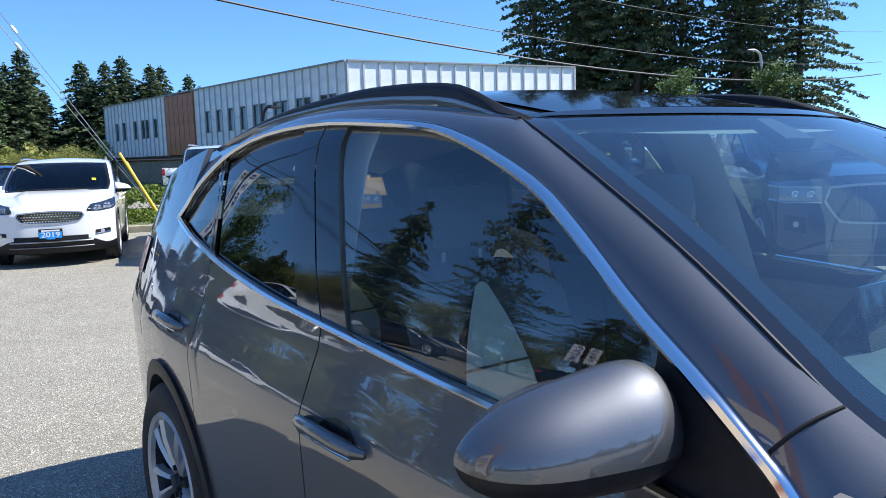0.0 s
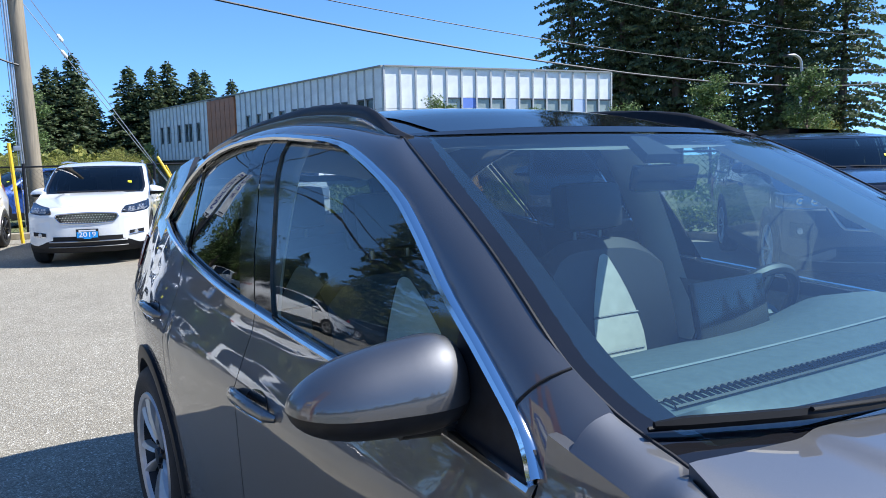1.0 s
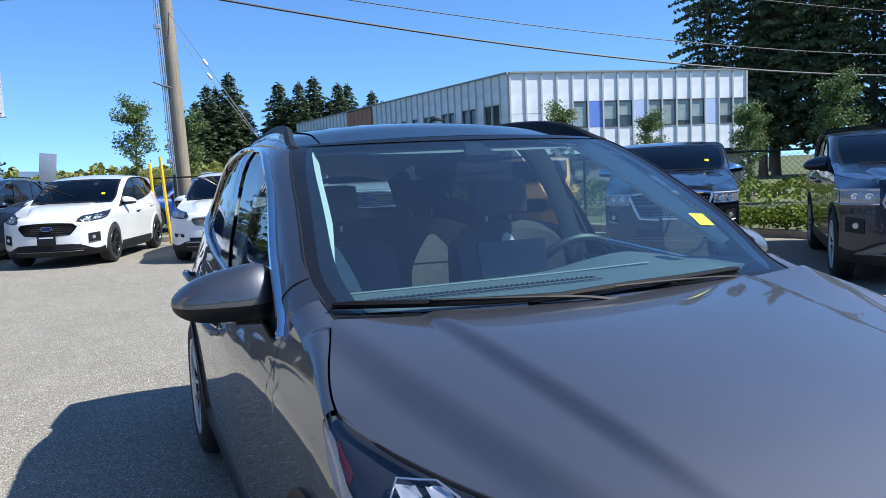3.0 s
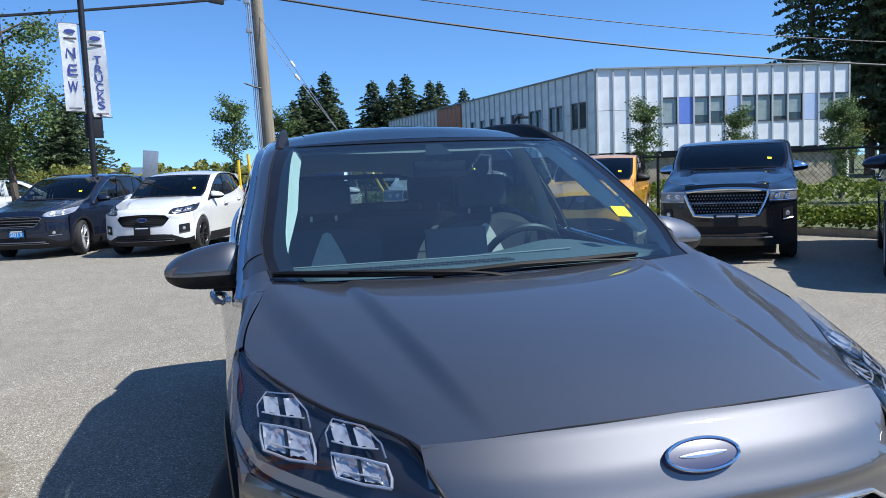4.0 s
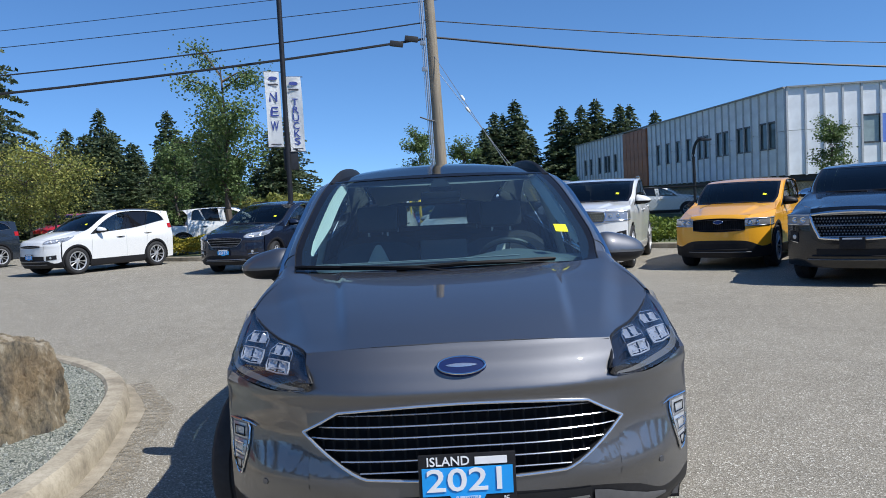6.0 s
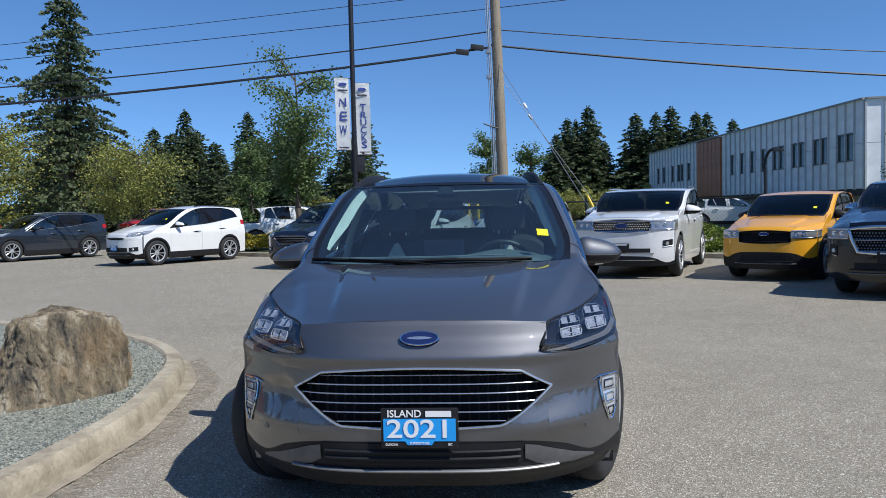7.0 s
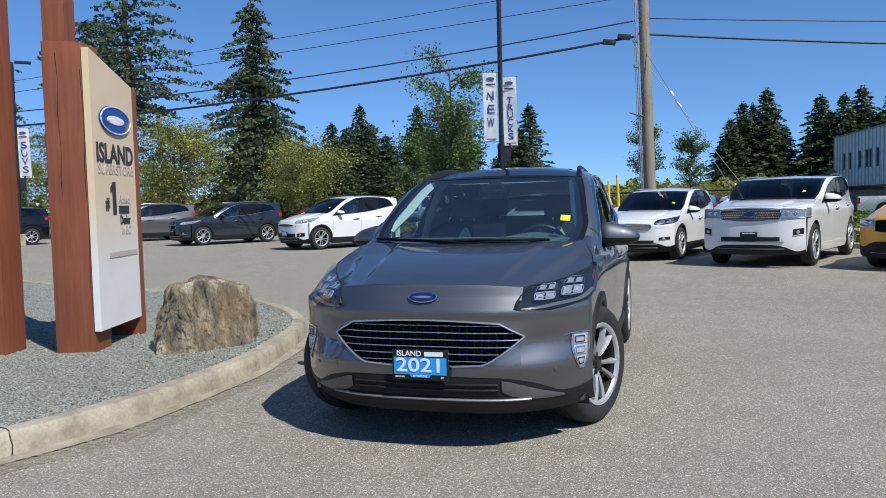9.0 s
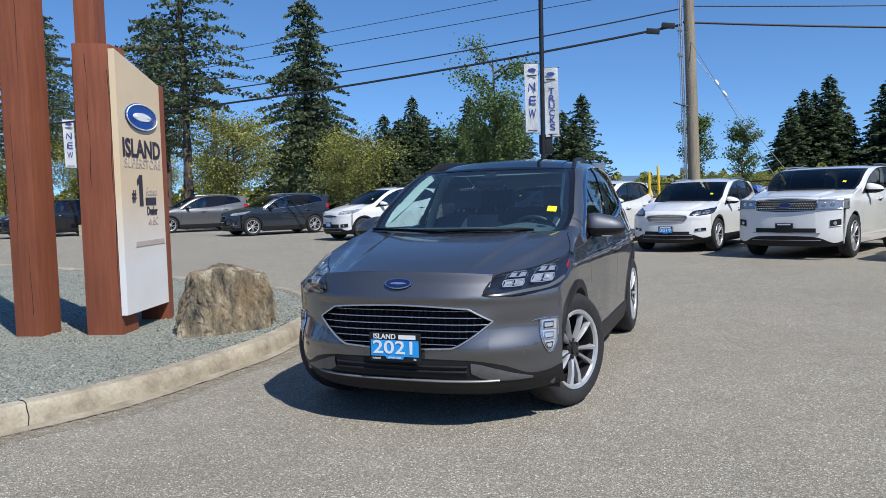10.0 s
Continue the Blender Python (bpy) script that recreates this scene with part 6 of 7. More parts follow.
    f["b_pillar"], f["c_pillar"] = tuple(ym(y) for y in E["b_pillar"]), tuple(ym(y) for y in E["c_pillar"])
    f["pillar_lean"] = 0.26 * (0.5 if cab is not None else 1) * (1 - 0.65 * upright)
    f["sx"], f["sz"] = xs, zs
    f["chrome"] = 0.009
    f.update(more)
    return f


def parked(name, label, form, mat, at, back, opt=None, style=None, bed=None, group="cars parked round the lot", category="car", canopy=None, steer=0):
    """A parked car with the middle of its front axle at a place and its tail towards a direction."""
    car = thing(name, label, category, group)
    B = Body(form, 0.42)
    o = dict(rails=False, cladding=True, trim=BLACK_PLASTIC, handles=((form["b_pillar"][0] - 0.08, form["belt"][3][1] - 0.2), (form["c_pillar"][0] + 0.05, form["belt"][5][1] - 0.2)), screen=SCREEN_FAR, solid_rear=True, steer=steer, rear_glass=GLOSS_BLACK)
    o.update(opt or {}, no_tail=bool(bed))
    body_shell(B, car, mat, o)
    front_end(B, car, mat, style or {})
    for s in (-1, 1):
        mirror(B, car, s, form["belt"][1][0] - 0.08, form["belt"][1][1] + 0.05, o.get("mirror", mat), o.get("mirror_k", 0.95))
    # a dark cabin with seats and a dash
    z = form["belt"][3][1]
    part("cabin_tub", box(bmesh.new(), 1.45 * form["sx"], form["belt"][-1][0] - form["belt"][0][0] + .2, .3, pose(0, (form["belt"][-1][0] + form["belt"][0][0]) / 2, z - .25)), DASH, car, smooth=False)
    for x in (-.36, .36):
        part("seat_back", box(bmesh.new(), .46, .14, .5, pose(x * form["sx"], form["b_pillar"][0] + .05, z + .0, -8), .05), SEAT_DARK, car)
        part("headrest", box(bmesh.new(), .26, .10, .16, pose(x * form["sx"], form["b_pillar"][0] + .10, z + .30), .04), SEAT_DARK, car)
    p, a, b, k = patch_frame(B.screen, .42, .86)
    bm = bmesh.new()
    vs = [bm.verts.new(p + k * .006 + a * (q[1] * .031) + b * (q[0] * .031)) for q in ((-1, -1), (1, -1), (1, 1), (-1, 1))]
    bm.faces.new(vs)
    part("price_sticker", orient(bm, Vector((0, 1, -.5))), YELLOW_FILM, car, "yellow square sticker")
    for xx, la in ((-.3, -.06), (.34, -.05)):
        part("wiper", tube(bmesh.new(), [Vector((xx - .28, form["hood_mid"][-1][0] + .05, form["hood_mid"][-1][1] + .025)), Vector((xx + .3, form["hood_mid"][-1][0] - .02, form["hood_mid"][-1][1] + .015))], .009, 4), BLACK_PLASTIC, car)
    if bed:
        y0, y1, zt = form["tail"] - 0.11, bed[0], bed[1]
        for s in (-1, 1):
            B.side_panel("bed_side", s, y0, y1, lambda y: zt, mat, car, rows=10)
            part("bed_rail", tube(bmesh.new(), [B.at(s, y, zt, -0.02) for y in steps(y0, y1, 6)], .025, 6), BLACK_PLASTIC, car)
        w = B.x(y1, zt)
        for s in (-1, 1):
            rows = [[B.at(s, y, z, .008) for z in (zt - .42, zt - .25, zt - .08)] for y in (y1 - .12, y1 - .05, y1 + .03)]
            part("tail_lamp", sheet(bmesh.new(), rows, s > 0), RED_LENS, car, "red tail lamp at the end of the bed")
        part("bed_gate", box(bmesh.new(), w * 2, .05, zt - form["sill"] - .2, pose(0, y1, (zt + form["sill"] + .2) / 2), .01), mat, car)
        part("bed_floor", box(bmesh.new(), w * 2 - .1, y1 - y0, .06, pose(0, (y0 + y1) / 2, form["wheel_r"] * 2 + .02)), DARK_VOID, car, smooth=False)
    if canopy:
        y0, y1, zt, h = form["tail"] - 0.12, bed[0], bed[1], canopy
        rows = []
        for y in steps(y0, y1, 6):
            w = B.x(y, zt) - .02
            rows.append([Vector((x * w, y, zt + q)) for x, q in ((-1, 0), (-.9, h * .75), (-.8, h * .97), (0, h * 1.04), (.8, h * .97), (.9, h * .75), (1, 0))])
        bm = sheet(bmesh.new(), rows)
        bm.faces.new([bm.verts.new(q) for q in rows[-1]])
        bmesh.ops.recalc_face_normals(bm, faces=bm.faces)
        cap = part("canopy", bm, mat, car)
        for s in (-1, 1):
            rows = [[Vector((s * ((B.x(y, zt) - .02) * (1 - .1 * (q / (h * .75))) + .006), y, zt + q)) for q in (h * .22, h * .68)] for y in steps(y0 + .12, y1 - .15, 4)]
            part("canopy_window", sheet(bmesh.new(), rows, s > 0), GLOSS_BLACK, cap)
    if o.get("wing_rails"):
        for s in (-1, 1):
            part("roof_rail", tube(bmesh.new(), [B.at(s, y, B.c["roof_edge"](y)) + Vector((-s * .03, 0, .035)) for y in steps(form["roof_edge"][1][0], form["roof_edge"][4][0], 10)], .016, 6), o["wing_rails"], car)
    d = Vector((back[0], back[1], 0)).normalized()
    rz = math.degrees(math.atan2(-d.x, d.y))
    off = d * form["wheel_y"][0]
    car.matrix_world = pose(at[0] - off.x, at[1] - off.y, 0, 0, 0, rz)
    return car


SCREEN_FAR = pane("far_windscreen", (0.10, 0.12, 0.12), 1.7)
parked("luxury_crossover", "white crossover with a chrome mesh grille parked in the row", reform(.99, .975, .99, upright=.25, hood_front=.935), WHITE_PAINT, (.62, 12.0), (.28, .96), dict(trim=CHROME, wing_rails=SATIN), dict(grille=dict(w=0.455, top_flat=0.43, low_flat=0.37, top=0.835, low=0.665, tip=0.765), mesh=True, bars=0, year="2019", badge=False, frame_r=.010, pocket=(.60, .80, .47, .53), mouth=(.50, .40, .47)))
parked("full_size_suv", "large white sport utility vehicle with a wide chrome mesh grille", reform(1.15, 1.20, 1.08, upright=.7, rake=.55, wheel_r=.41, z_up=.94, hood_front=.985), WHITE_PAINT, (3.02, 10.45), (.37, .93), dict(trim=BLACK_PLASTIC, cladding=False, mirror_k=1.15, mirror=WHITE_PAINT, wing_rails=SATIN), dict(block=(.515, .775, .935), grille=dict(w=0.53, top_flat=0.515, low_flat=0.49, top=0.945, low=0.735, tip=0.85), mesh=True, bars=2, bar_mat=CHROME, bar_r=.013, low=.37, badge_z=.845, badge_k=1.5, frame_r=.012, frame_mat=CHROME, mesh_mat=GRILLE_GREY, dark_lamp=False, pocket=(.70, .85, .51, .61), mouth=(.50, .425, .49), pocket_mat=SATIN))
parked("compact_pickup", "bright orange compact pickup truck with a black grille", reform(1.06, 1.05, .925, cab=1.10, upright=.5, rake=.4, wheel_r=.375, z_up=.90, hood_front=.925), ORANGE_PAINT, (5.52, 9.42), (.57, .822), dict(mirror=BLACK_PLASTIC), dict(block=(.475, .725, .862), low=.50, grille=dict(w=0.482, top_flat=0.478, low_flat=0.47, top=0.862, low=0.64, tip=0.78), bars=2, bar_r=.012, bar_mat=BLACK_PLASTIC, frame_mat=BLACK_PLASTIC, badge_z=.80, dark_lamp=False, plate=False, fog=False, mouth=(.46, .36, .44), mouth_mat=BLACK_PLASTIC), bed=(2.72, 1.08), category="pickup truck")
parked("black_pickup", "black pickup truck with a large chrome grille and mirrors", reform(1.15, 1.20, 1.02, cab=1.25, upright=.6, rake=.4, wheel_r=.40, z_up=.90, hood_front=.915), BLACK_PAINT, (6.30, 6.42), (.62, .785), dict(mirror=CHROME, mirror_k=.95, trim=BLACK_PLASTIC), dict(valance=BLACK_PAINT, block=(.535, .705, .835), grille=dict(w=0.525, top_flat=0.51, low_flat=0.40, top=0.855, low=0.54, tip=0.80), bars=3, bar_r=.014, bar_mat=SATIN, mesh=True, mesh_mat=SATIN, frame_r=.024, badge=False, dark_lamp=False, marker=AMBER, pocket=(.70, .82, .50, .62), mouth=(.45, .36, .43), mouth_mat=BLACK_PLASTIC), bed=(2.95, 1.20), category="pickup truck")
parked("canopy_pickup", "dark navy pickup truck with a canopy over its bed", reform(1.15, 1.24, 1.02, cab=1.25, upright=.5, rake=.4, wheel_r=.40, z_up=.84, hood_front=.945), NAVY_PAINT, (7.02, 3.05), (.69, .72), dict(mirror=NAVY_PAINT, mirror_k=1.1), dict(block=(.53, .72, .86), grille=dict(w=0.50, top_flat=0.46, low_flat=0.36, top=0.87, low=0.56, tip=0.74), bars=2, bar_mat=BLACK_PLASTIC, frame_mat=SATIN, frame_r=.014, badge=False, dark_lamp=False, plate=False, pocket=(.66, .82, .48, .60), pocket_mat=BLACK_PLASTIC), bed=(2.95, 1.20), canopy=.62, category="pickup truck")
parked("navy_suv", "dark navy family SUV with three silver grille bars", reform(1.02, 1.02, 1.0, upright=.3, hood_front=.94), NAVY_PAINT, (-4.5, 14.3), (.34, .94), dict(trim=CHROME, wing_rails=BLACK_PLASTIC), dict(grille=dict(w=0.47, top_flat=0.44, low_flat=0.33, top=0.84, low=0.62, tip=0.78), bars=4, bar_r=.011, bar_mat=GRILLE_GREY, frame_mat=SATIN, year="2013", badge=False, dark_lamp=False, pocket=(.58, .78, .45, .55), mouth=(.46, .35, .42)), steer=14)
parked("white_crossover", "white crossover with a black mesh grille and dark wheels", reform(1.0, 1.0, 1.0, upright=.2, hood_front=.93), WHITE_PAINT, (-2.12, 13.2), (.31, .95), dict(rim=DARK_RIM, clad_mat=WHITE_PAINT), dict(grille=dict(w=0.50, top_flat=0.44, low_flat=0.38, top=0.81, low=0.58, tip=0.73), mesh=True, mesh_mat=BLACK_PLASTIC, bars=0, frame_mat=GLOSS_BLACK, badge_z=.71, badge_k=1.2, pocket=(.66, .82, .44, .60), pocket_mat=BLACK_PLASTIC, mouth=(.55, .35, .42), mouth_mat=BLACK_PLASTIC))
parked("white_suv", "older white compact SUV with grey lower trim", reform(.93, 1.03, .98, upright=.25, hood_front=.94), WHITE_PAINT, (-10.1, 16.64), (.52, .85), dict(wing_rails=BLACK_PLASTIC), dict(grille=dict(w=0.43, top_flat=0.41, low_flat=0.39, top=0.8, low=0.735, tip=0.77), bars=2, bar_mat=SATIN, frame_mat=BLACK_PLASTIC, badge=False, dark_lamp=False, year="2016", marker=AMBER, pocket=(.58, .80, .42, .52), pocket_mat=BLACK_PLASTIC, mouth=(.52, .40, .52), mouth_mat=SATIN))
parked("slate_suv", "slate blue compact SUV with a silver sill", reform(.97, .98, .97, upright=.25, hood_front=.94), SLATE_PAINT, (-16.4, 19.7), (.53, .85), dict(trim=SATIN, wing_rails=SATIN), dict(grille=dict(w=0.24, top_flat=0.22, low_flat=0.2, top=0.8, low=0.66, tip=0.73), bars=7, bar_mat=BLACK_PLASTIC, frame_r=.008, badge=False, dark_lamp=False, pocket=(.56, .78, .44, .54), mouth=(.48, .40, .47)))
parked("grey_suv", "mid grey SUV parked at the end of the row", reform(1.03, 1.02, 1.0), SILVER_PAINT, (-22.7, 22.6), (.58, .81), dict(wing_rails=SATIN), dict(bars=3, badge=False, plate=False))
parked("dark_suv", "dark SUV parked behind the front row", reform(1.0, 1.0, 1.0), NAVY_PAINT, (-15.0, 27.5), (.4, .92), None, dict(bars=3, badge=False, plate=False))
parked("black_suv", "black SUV parked far along the lot", reform(1.0, 1.0, 1.0), BLACK_PAINT, (-27.5, 19.0), (.47, .88), None, dict(bars=3, badge=False, plate=False))
parked("white_pickup", "white four-door pickup truck standing side-on behind shrubs", reform(1.15, 1.10, 1.0, cab=1.25, upright=.65, rake=.5, wheel_r=.37, z_up=.98), WHITE_PAINT, (-6.3, 26.4), (-.97, -.22), dict(pillar_mat=WHITE_PAINT), dict(bars=3, badge=False, plate=False, dark_lamp=False), bed=(3.15, 1.06), category="pickup truck")
parked("far_white_pickup", "white pickup truck beyond the chain-link fence", reform(1.15, 1.20, 1.02, cab=1.25, upright=.55, rake=.4, wheel_r=.40, z_up=.95), WHITE_PAINT, (15.6, 41.2), (-.95, .3), dict(pillar_mat=WHITE_PAINT), dict(bars=3, badge=False, plate=False, dark_lamp=False), bed=(2.95, 1.20), category="pickup truck")
parked("blue_car", "bright blue car half hidden behind the power pole", reform(.95, .92, .97), BLUE_PAINT, (-.6, 22.2), (.9, .4), None, dict(bars=2, badge=False, plate=False))
parked("red_car", "red SUV far across the lot under the trees", reform(1.05, 1.15, 1.02), RED_PAINT, (-20.6, 38.5), (.3, .95), None, dict(bars=2, badge=False, plate=False))


# ---- the building beyond the road ----
def building():
    A, Bp, C = Vector((18.25, 34.0, 0)), Vector((32.1, 31.7, 0)), Vector((15.1, 71.0, 0))
    zb, zt = 2.0, 6.32
    house = thing("office_building", "long two-storey building with white ribbed metal cladding", "building")

    def face(P, Q, bays, windows, colours, brown=()):
        d = (Q - P)
        L = d.length
        d.normalize()
        out = Vector((d.y, -d.x, 0))
        if out.dot(Vector((0, 0, 0)) - P) < 0:
            out = -out
        ang = math.degrees(math.atan2(d.y, d.x))
        w = L / bays
        mesh_cache = {}

        def cell(name, k, n, z0, z1, thick, mat, proud, gap=0.02, parent=house):
            key = (n, z0, z1, thick, mat.name, gap)
            c = P + d * (w * (k + n / 2)) + out * proud
            m = Matrix.Translation((c.x, c.y, (z0 + z1) / 2)) @ pose(0, 0, 0, 0, 0, ang)
            if key in mesh_cache:
                ob = new(name, mesh_cache[key])
                ob.parent = parent
            else:
                ob = part(name, box(bmesh.new(), w * n - gap, thick, z1 - z0), mat, parent, smooth=False)
                mesh_cache[key] = ob.data
            ob.matrix_local = m
            return ob

        glazed = {}
        for k, n in windows:
            for j in range(n):
                glazed[k + j] = n
        for k in range(bays):
            if k in brown:
                cell("copper_panel", k, 1, zb, zt - .1, .16, BROWN_CLAD, .1, .06)
                continue
            if k in glazed or k in colours:
                cell("cladding_panel", k, 1, zb, 3.38, .10, CLADDING, 0)
                cell("cladding_panel", k, 1, 4.80, zt, .10, CLADDING, 0)
            else:
                cell("cladding_panel", k, 1, zb, 4.2, .10, CLADDING, 0)
                cell("cladding_panel", k, 1, 4.22, zt, .10, CLADDING, 0)
            if k in colours:
                cell("coloured_panel", k, 1, 3.40, 4.78, .10, colours[k], 0)
        for k in range(bays + 1):
            if k not in brown:
                cell("rib", k - .05, .10, zb - .05, zt, .10, RIB, .07, 0)
        for k, n in windows:
            win = new("window")
            win.parent = house
            cell("pane", k, n, 3.44, 4.74, .03, WINDOW_FAR, -.01, .14, win)
            cell("window_frame", k, n, 3.38, 3.45, .14, FRAME_DARK, .02, .02, win)
            cell("window_frame", k, n, 4.73, 4.80, .14, FRAME_DARK, .02, .02, win)
            for j in range(n + 1):
                cell("mullion", k + j - .04, .08, 3.40, 4.78, .13, WHITE_FILM if n > 1 and 0 < j < n else FRAME_DARK, .02, 0, win)
            if n > 1 or bays < 20:
                for j in range(n):
                    cell("blind", k + j + .07, .86, 3.46 + .55 * ((k * 7 + j * 5) % 4) / 3, 4.72, .01, BLIND, .008, .06, win)
        c = P + d * (L / 2)
        for name, z0, z1, th, pr, mt in (("parapet_cap", zt, zt + .08, .24, .05, ROOFING), ("base_wall", -.05, zb - .35, .2, -.35, CONCRETE), ("soffit_band", zb - .36, zb, .3, -.25, STEEL)):
            o = part(name, box(bmesh.new(), L, th, z1 - z0), mt, house, smooth=False)
            q = c + out * pr
            o.matrix_local = Matrix.Translation((q.x, q.y, (z0 + z1) / 2)) @ pose(0, 0, 0, 0, 0, ang)

    face(A, Bp, 16, ((4, 1), (6, 2), (9, 2), (11, 2), (14, 2)), {5: PANEL_BLUE, 8: PANEL_PALE, 13: PANEL_PALE})
    face(A, C, 44, tuple((k, 1) for k in (1, 2, 4, 5, 7, 8, 10, 11, 13, 15, 17, 19, 30, 32, 33, 35, 38, 40)), {}, range(22, 28))
    bm = bmesh.new()
    D = Bp + (C - A)
    off = Vector((0.35, 0.35, 0))
    vs = [bm.verts.new((p.x, p.y, zt - .02)) for p in (A + Vector((.06, .06, 0)), Bp, D, C)]
    bm.faces.new(vs)
    part("roof", bm, ROOFING, house, smooth=False)
    for P, Q, nm in ((Bp, D, "end_wall"), (D, C, "back_wall")):
        m = (P + Q) / 2
        o = part(nm, box(bmesh.new(), (Q - P).length, .2, zt), CLADDING, house, smooth=False)
        o.matrix_local = pose(m.x, m.y, zt / 2, 0, 0, math.degrees(math.atan2((Q - P).y, (Q - P).x)))


WINDOW_FAR = plain("office_glass", (0.055, 0.075, 0.075), 0.04, 0, 0.3, 0.8)
BLIND = plain("blind_behind_glass", (0.30, 0.36, 0.35), 0.08, 0, 0.15, 3)
building()


# ---- poles, wires, banners ----
def power_pole():
    t = thing("power_pole", "weathered wooden power pole with conduits and a cross arm", "utility pole", m=pose(.42, 19.85, 0))
    pts = [(.18 - .045 * z * .6, 0, z) for z in steps(-.1, 11.5, 14)]
    part("pole", tube(bmesh.new(), pts, .185, 14, taper=[1.06 - .02 * k for k in range(15)]), POLE_WOOD, t)
    for dx, z1, r in ((-.24, 10.0, .028), (-.19, 10.5, .02), (-.30, 9.0, .012)):
        part("conduit", tube(bmesh.new(), [(dx + .16 - .027 * z, -.12, z) for z in steps(.1, z1, 8)], r, 6), GALVANISED, t)
    part("cross_arm", tube(bmesh.new(), [(-.48, -.16, 4.13), (-.2, -.16, 4.02), (.1, -.12, 3.95)], .024, 6), WIRE_GREY, t)
    for z in (1.5, 2.0, 5.6, 6.4):
        part("bracket", box(bmesh.new(), .16, .12, .12, pose(-.16 - .02 * z, -.14, z), .02), GALVANISED, t)
    for x, z in ((-.38, 6.55), (-.85, 6.42)):
        part("cable_box", box(bmesh.new(), .42, .16, .17, pose(x - .25, -.1, z, 0, 8, 5), .04), CABLE, t)


power_pole()


def wire(a, b, sag, r=.018, n=28, mat=CABLE, label="black overhead cable crossing the sky"):
    a, b = Vector(a), Vector(b)
    bm = tube(bmesh.new(), [a.lerp(b, u) - Vector((0, 0, 4 * sag * u * (1 - u))) for u in steps(0, 1, n)], r, 5)
    return tagged(part("overhead_wire", bm, mat), label, "wire", "overhead wires")


wire((.2, 19.8, 7.12), (54, 24.5, 6.9), 1.244, .018, mat=WIRE_GREY, label="pale overhead cable sagging across the lot")
wire((.2, 19.8, 6.62), (54, 24.5, 6.1), 1.5, .035, mat=WIRE_GREY, label="thick pale overhead cable bundle")
wire((.2, 19.8, 7.05), (-60, 14.0, 6.9), 1.9, .022)
wire((.2, 19.8, 6.55), (-60, 14.0, 6.3), 1.9, .04)
wire((-75, 60, 13.6), (62, 60, 23.0), .8, .032)
wire((-75, 60, 14.7), (62, 60, 24.9), .8, .028)
wire((.3, 19.85, 6.3), (3.7, 16.8, .1), .03, .010, 6, GALVANISED, "thin steel guy wire")
wire((.3, 19.85, 5.9), (4.6, 20.6, .1), .03, .010, 6, GALVANISED, "thin steel guy wire")
wire((.2, 19.8, 9.0), (54, 24.5, 8.87), 1.24, .014, mat=WIRE_GREY, label="pale overhead cable sagging across the lot")


def guy_guard(x, y, lean, h=1.75):
    ob = part("guy_guard", tube(bmesh.new(), [(0, 0, 0), (lean[0] * .5, lean[1] * .5, h * .5), (lean[0], lean[1], h)], .035, 8), YELLOW_PLASTIC)
    ob.matrix_world = pose(x, y, .02)
    tagged(ob, "yellow plastic guard on a guy wire", "guy guard", "guy guards")


def guy_insulator(a, b, u):
    p = Vector(a).lerp(Vector(b), u)
    d = (Vector(b) - Vector(a)).normalized()
    ob = part("guy_insulator", tube(bmesh.new(), [d * -.11, d * -.07, d * .07, d * .11], .045, 8, taper=[.4, 1, 1, .4]), WHITE_FILM)
    ob.matrix_world = Matrix.Translation(p)
    tagged(ob, "small white insulator on a steel guy wire", "insulator", "guy wire insulators")


guy_insulator((.3, 19.85, 6.3), (3.7, 16.8, .1), .28)
guy_insulator((.3, 19.85, 5.9), (4.6, 20.6, .1), .27)
guy_guard(-.42, 15.9, (-.03, .12), 1.85)
guy_guard(-.12, 15.9, (-.10, .12), 2.0)
guy_guard(3.7, 16.8, (-.75, .68), 1.7)
guy_guard(4.6, 20.6, (-.75, -.1), 1.5)


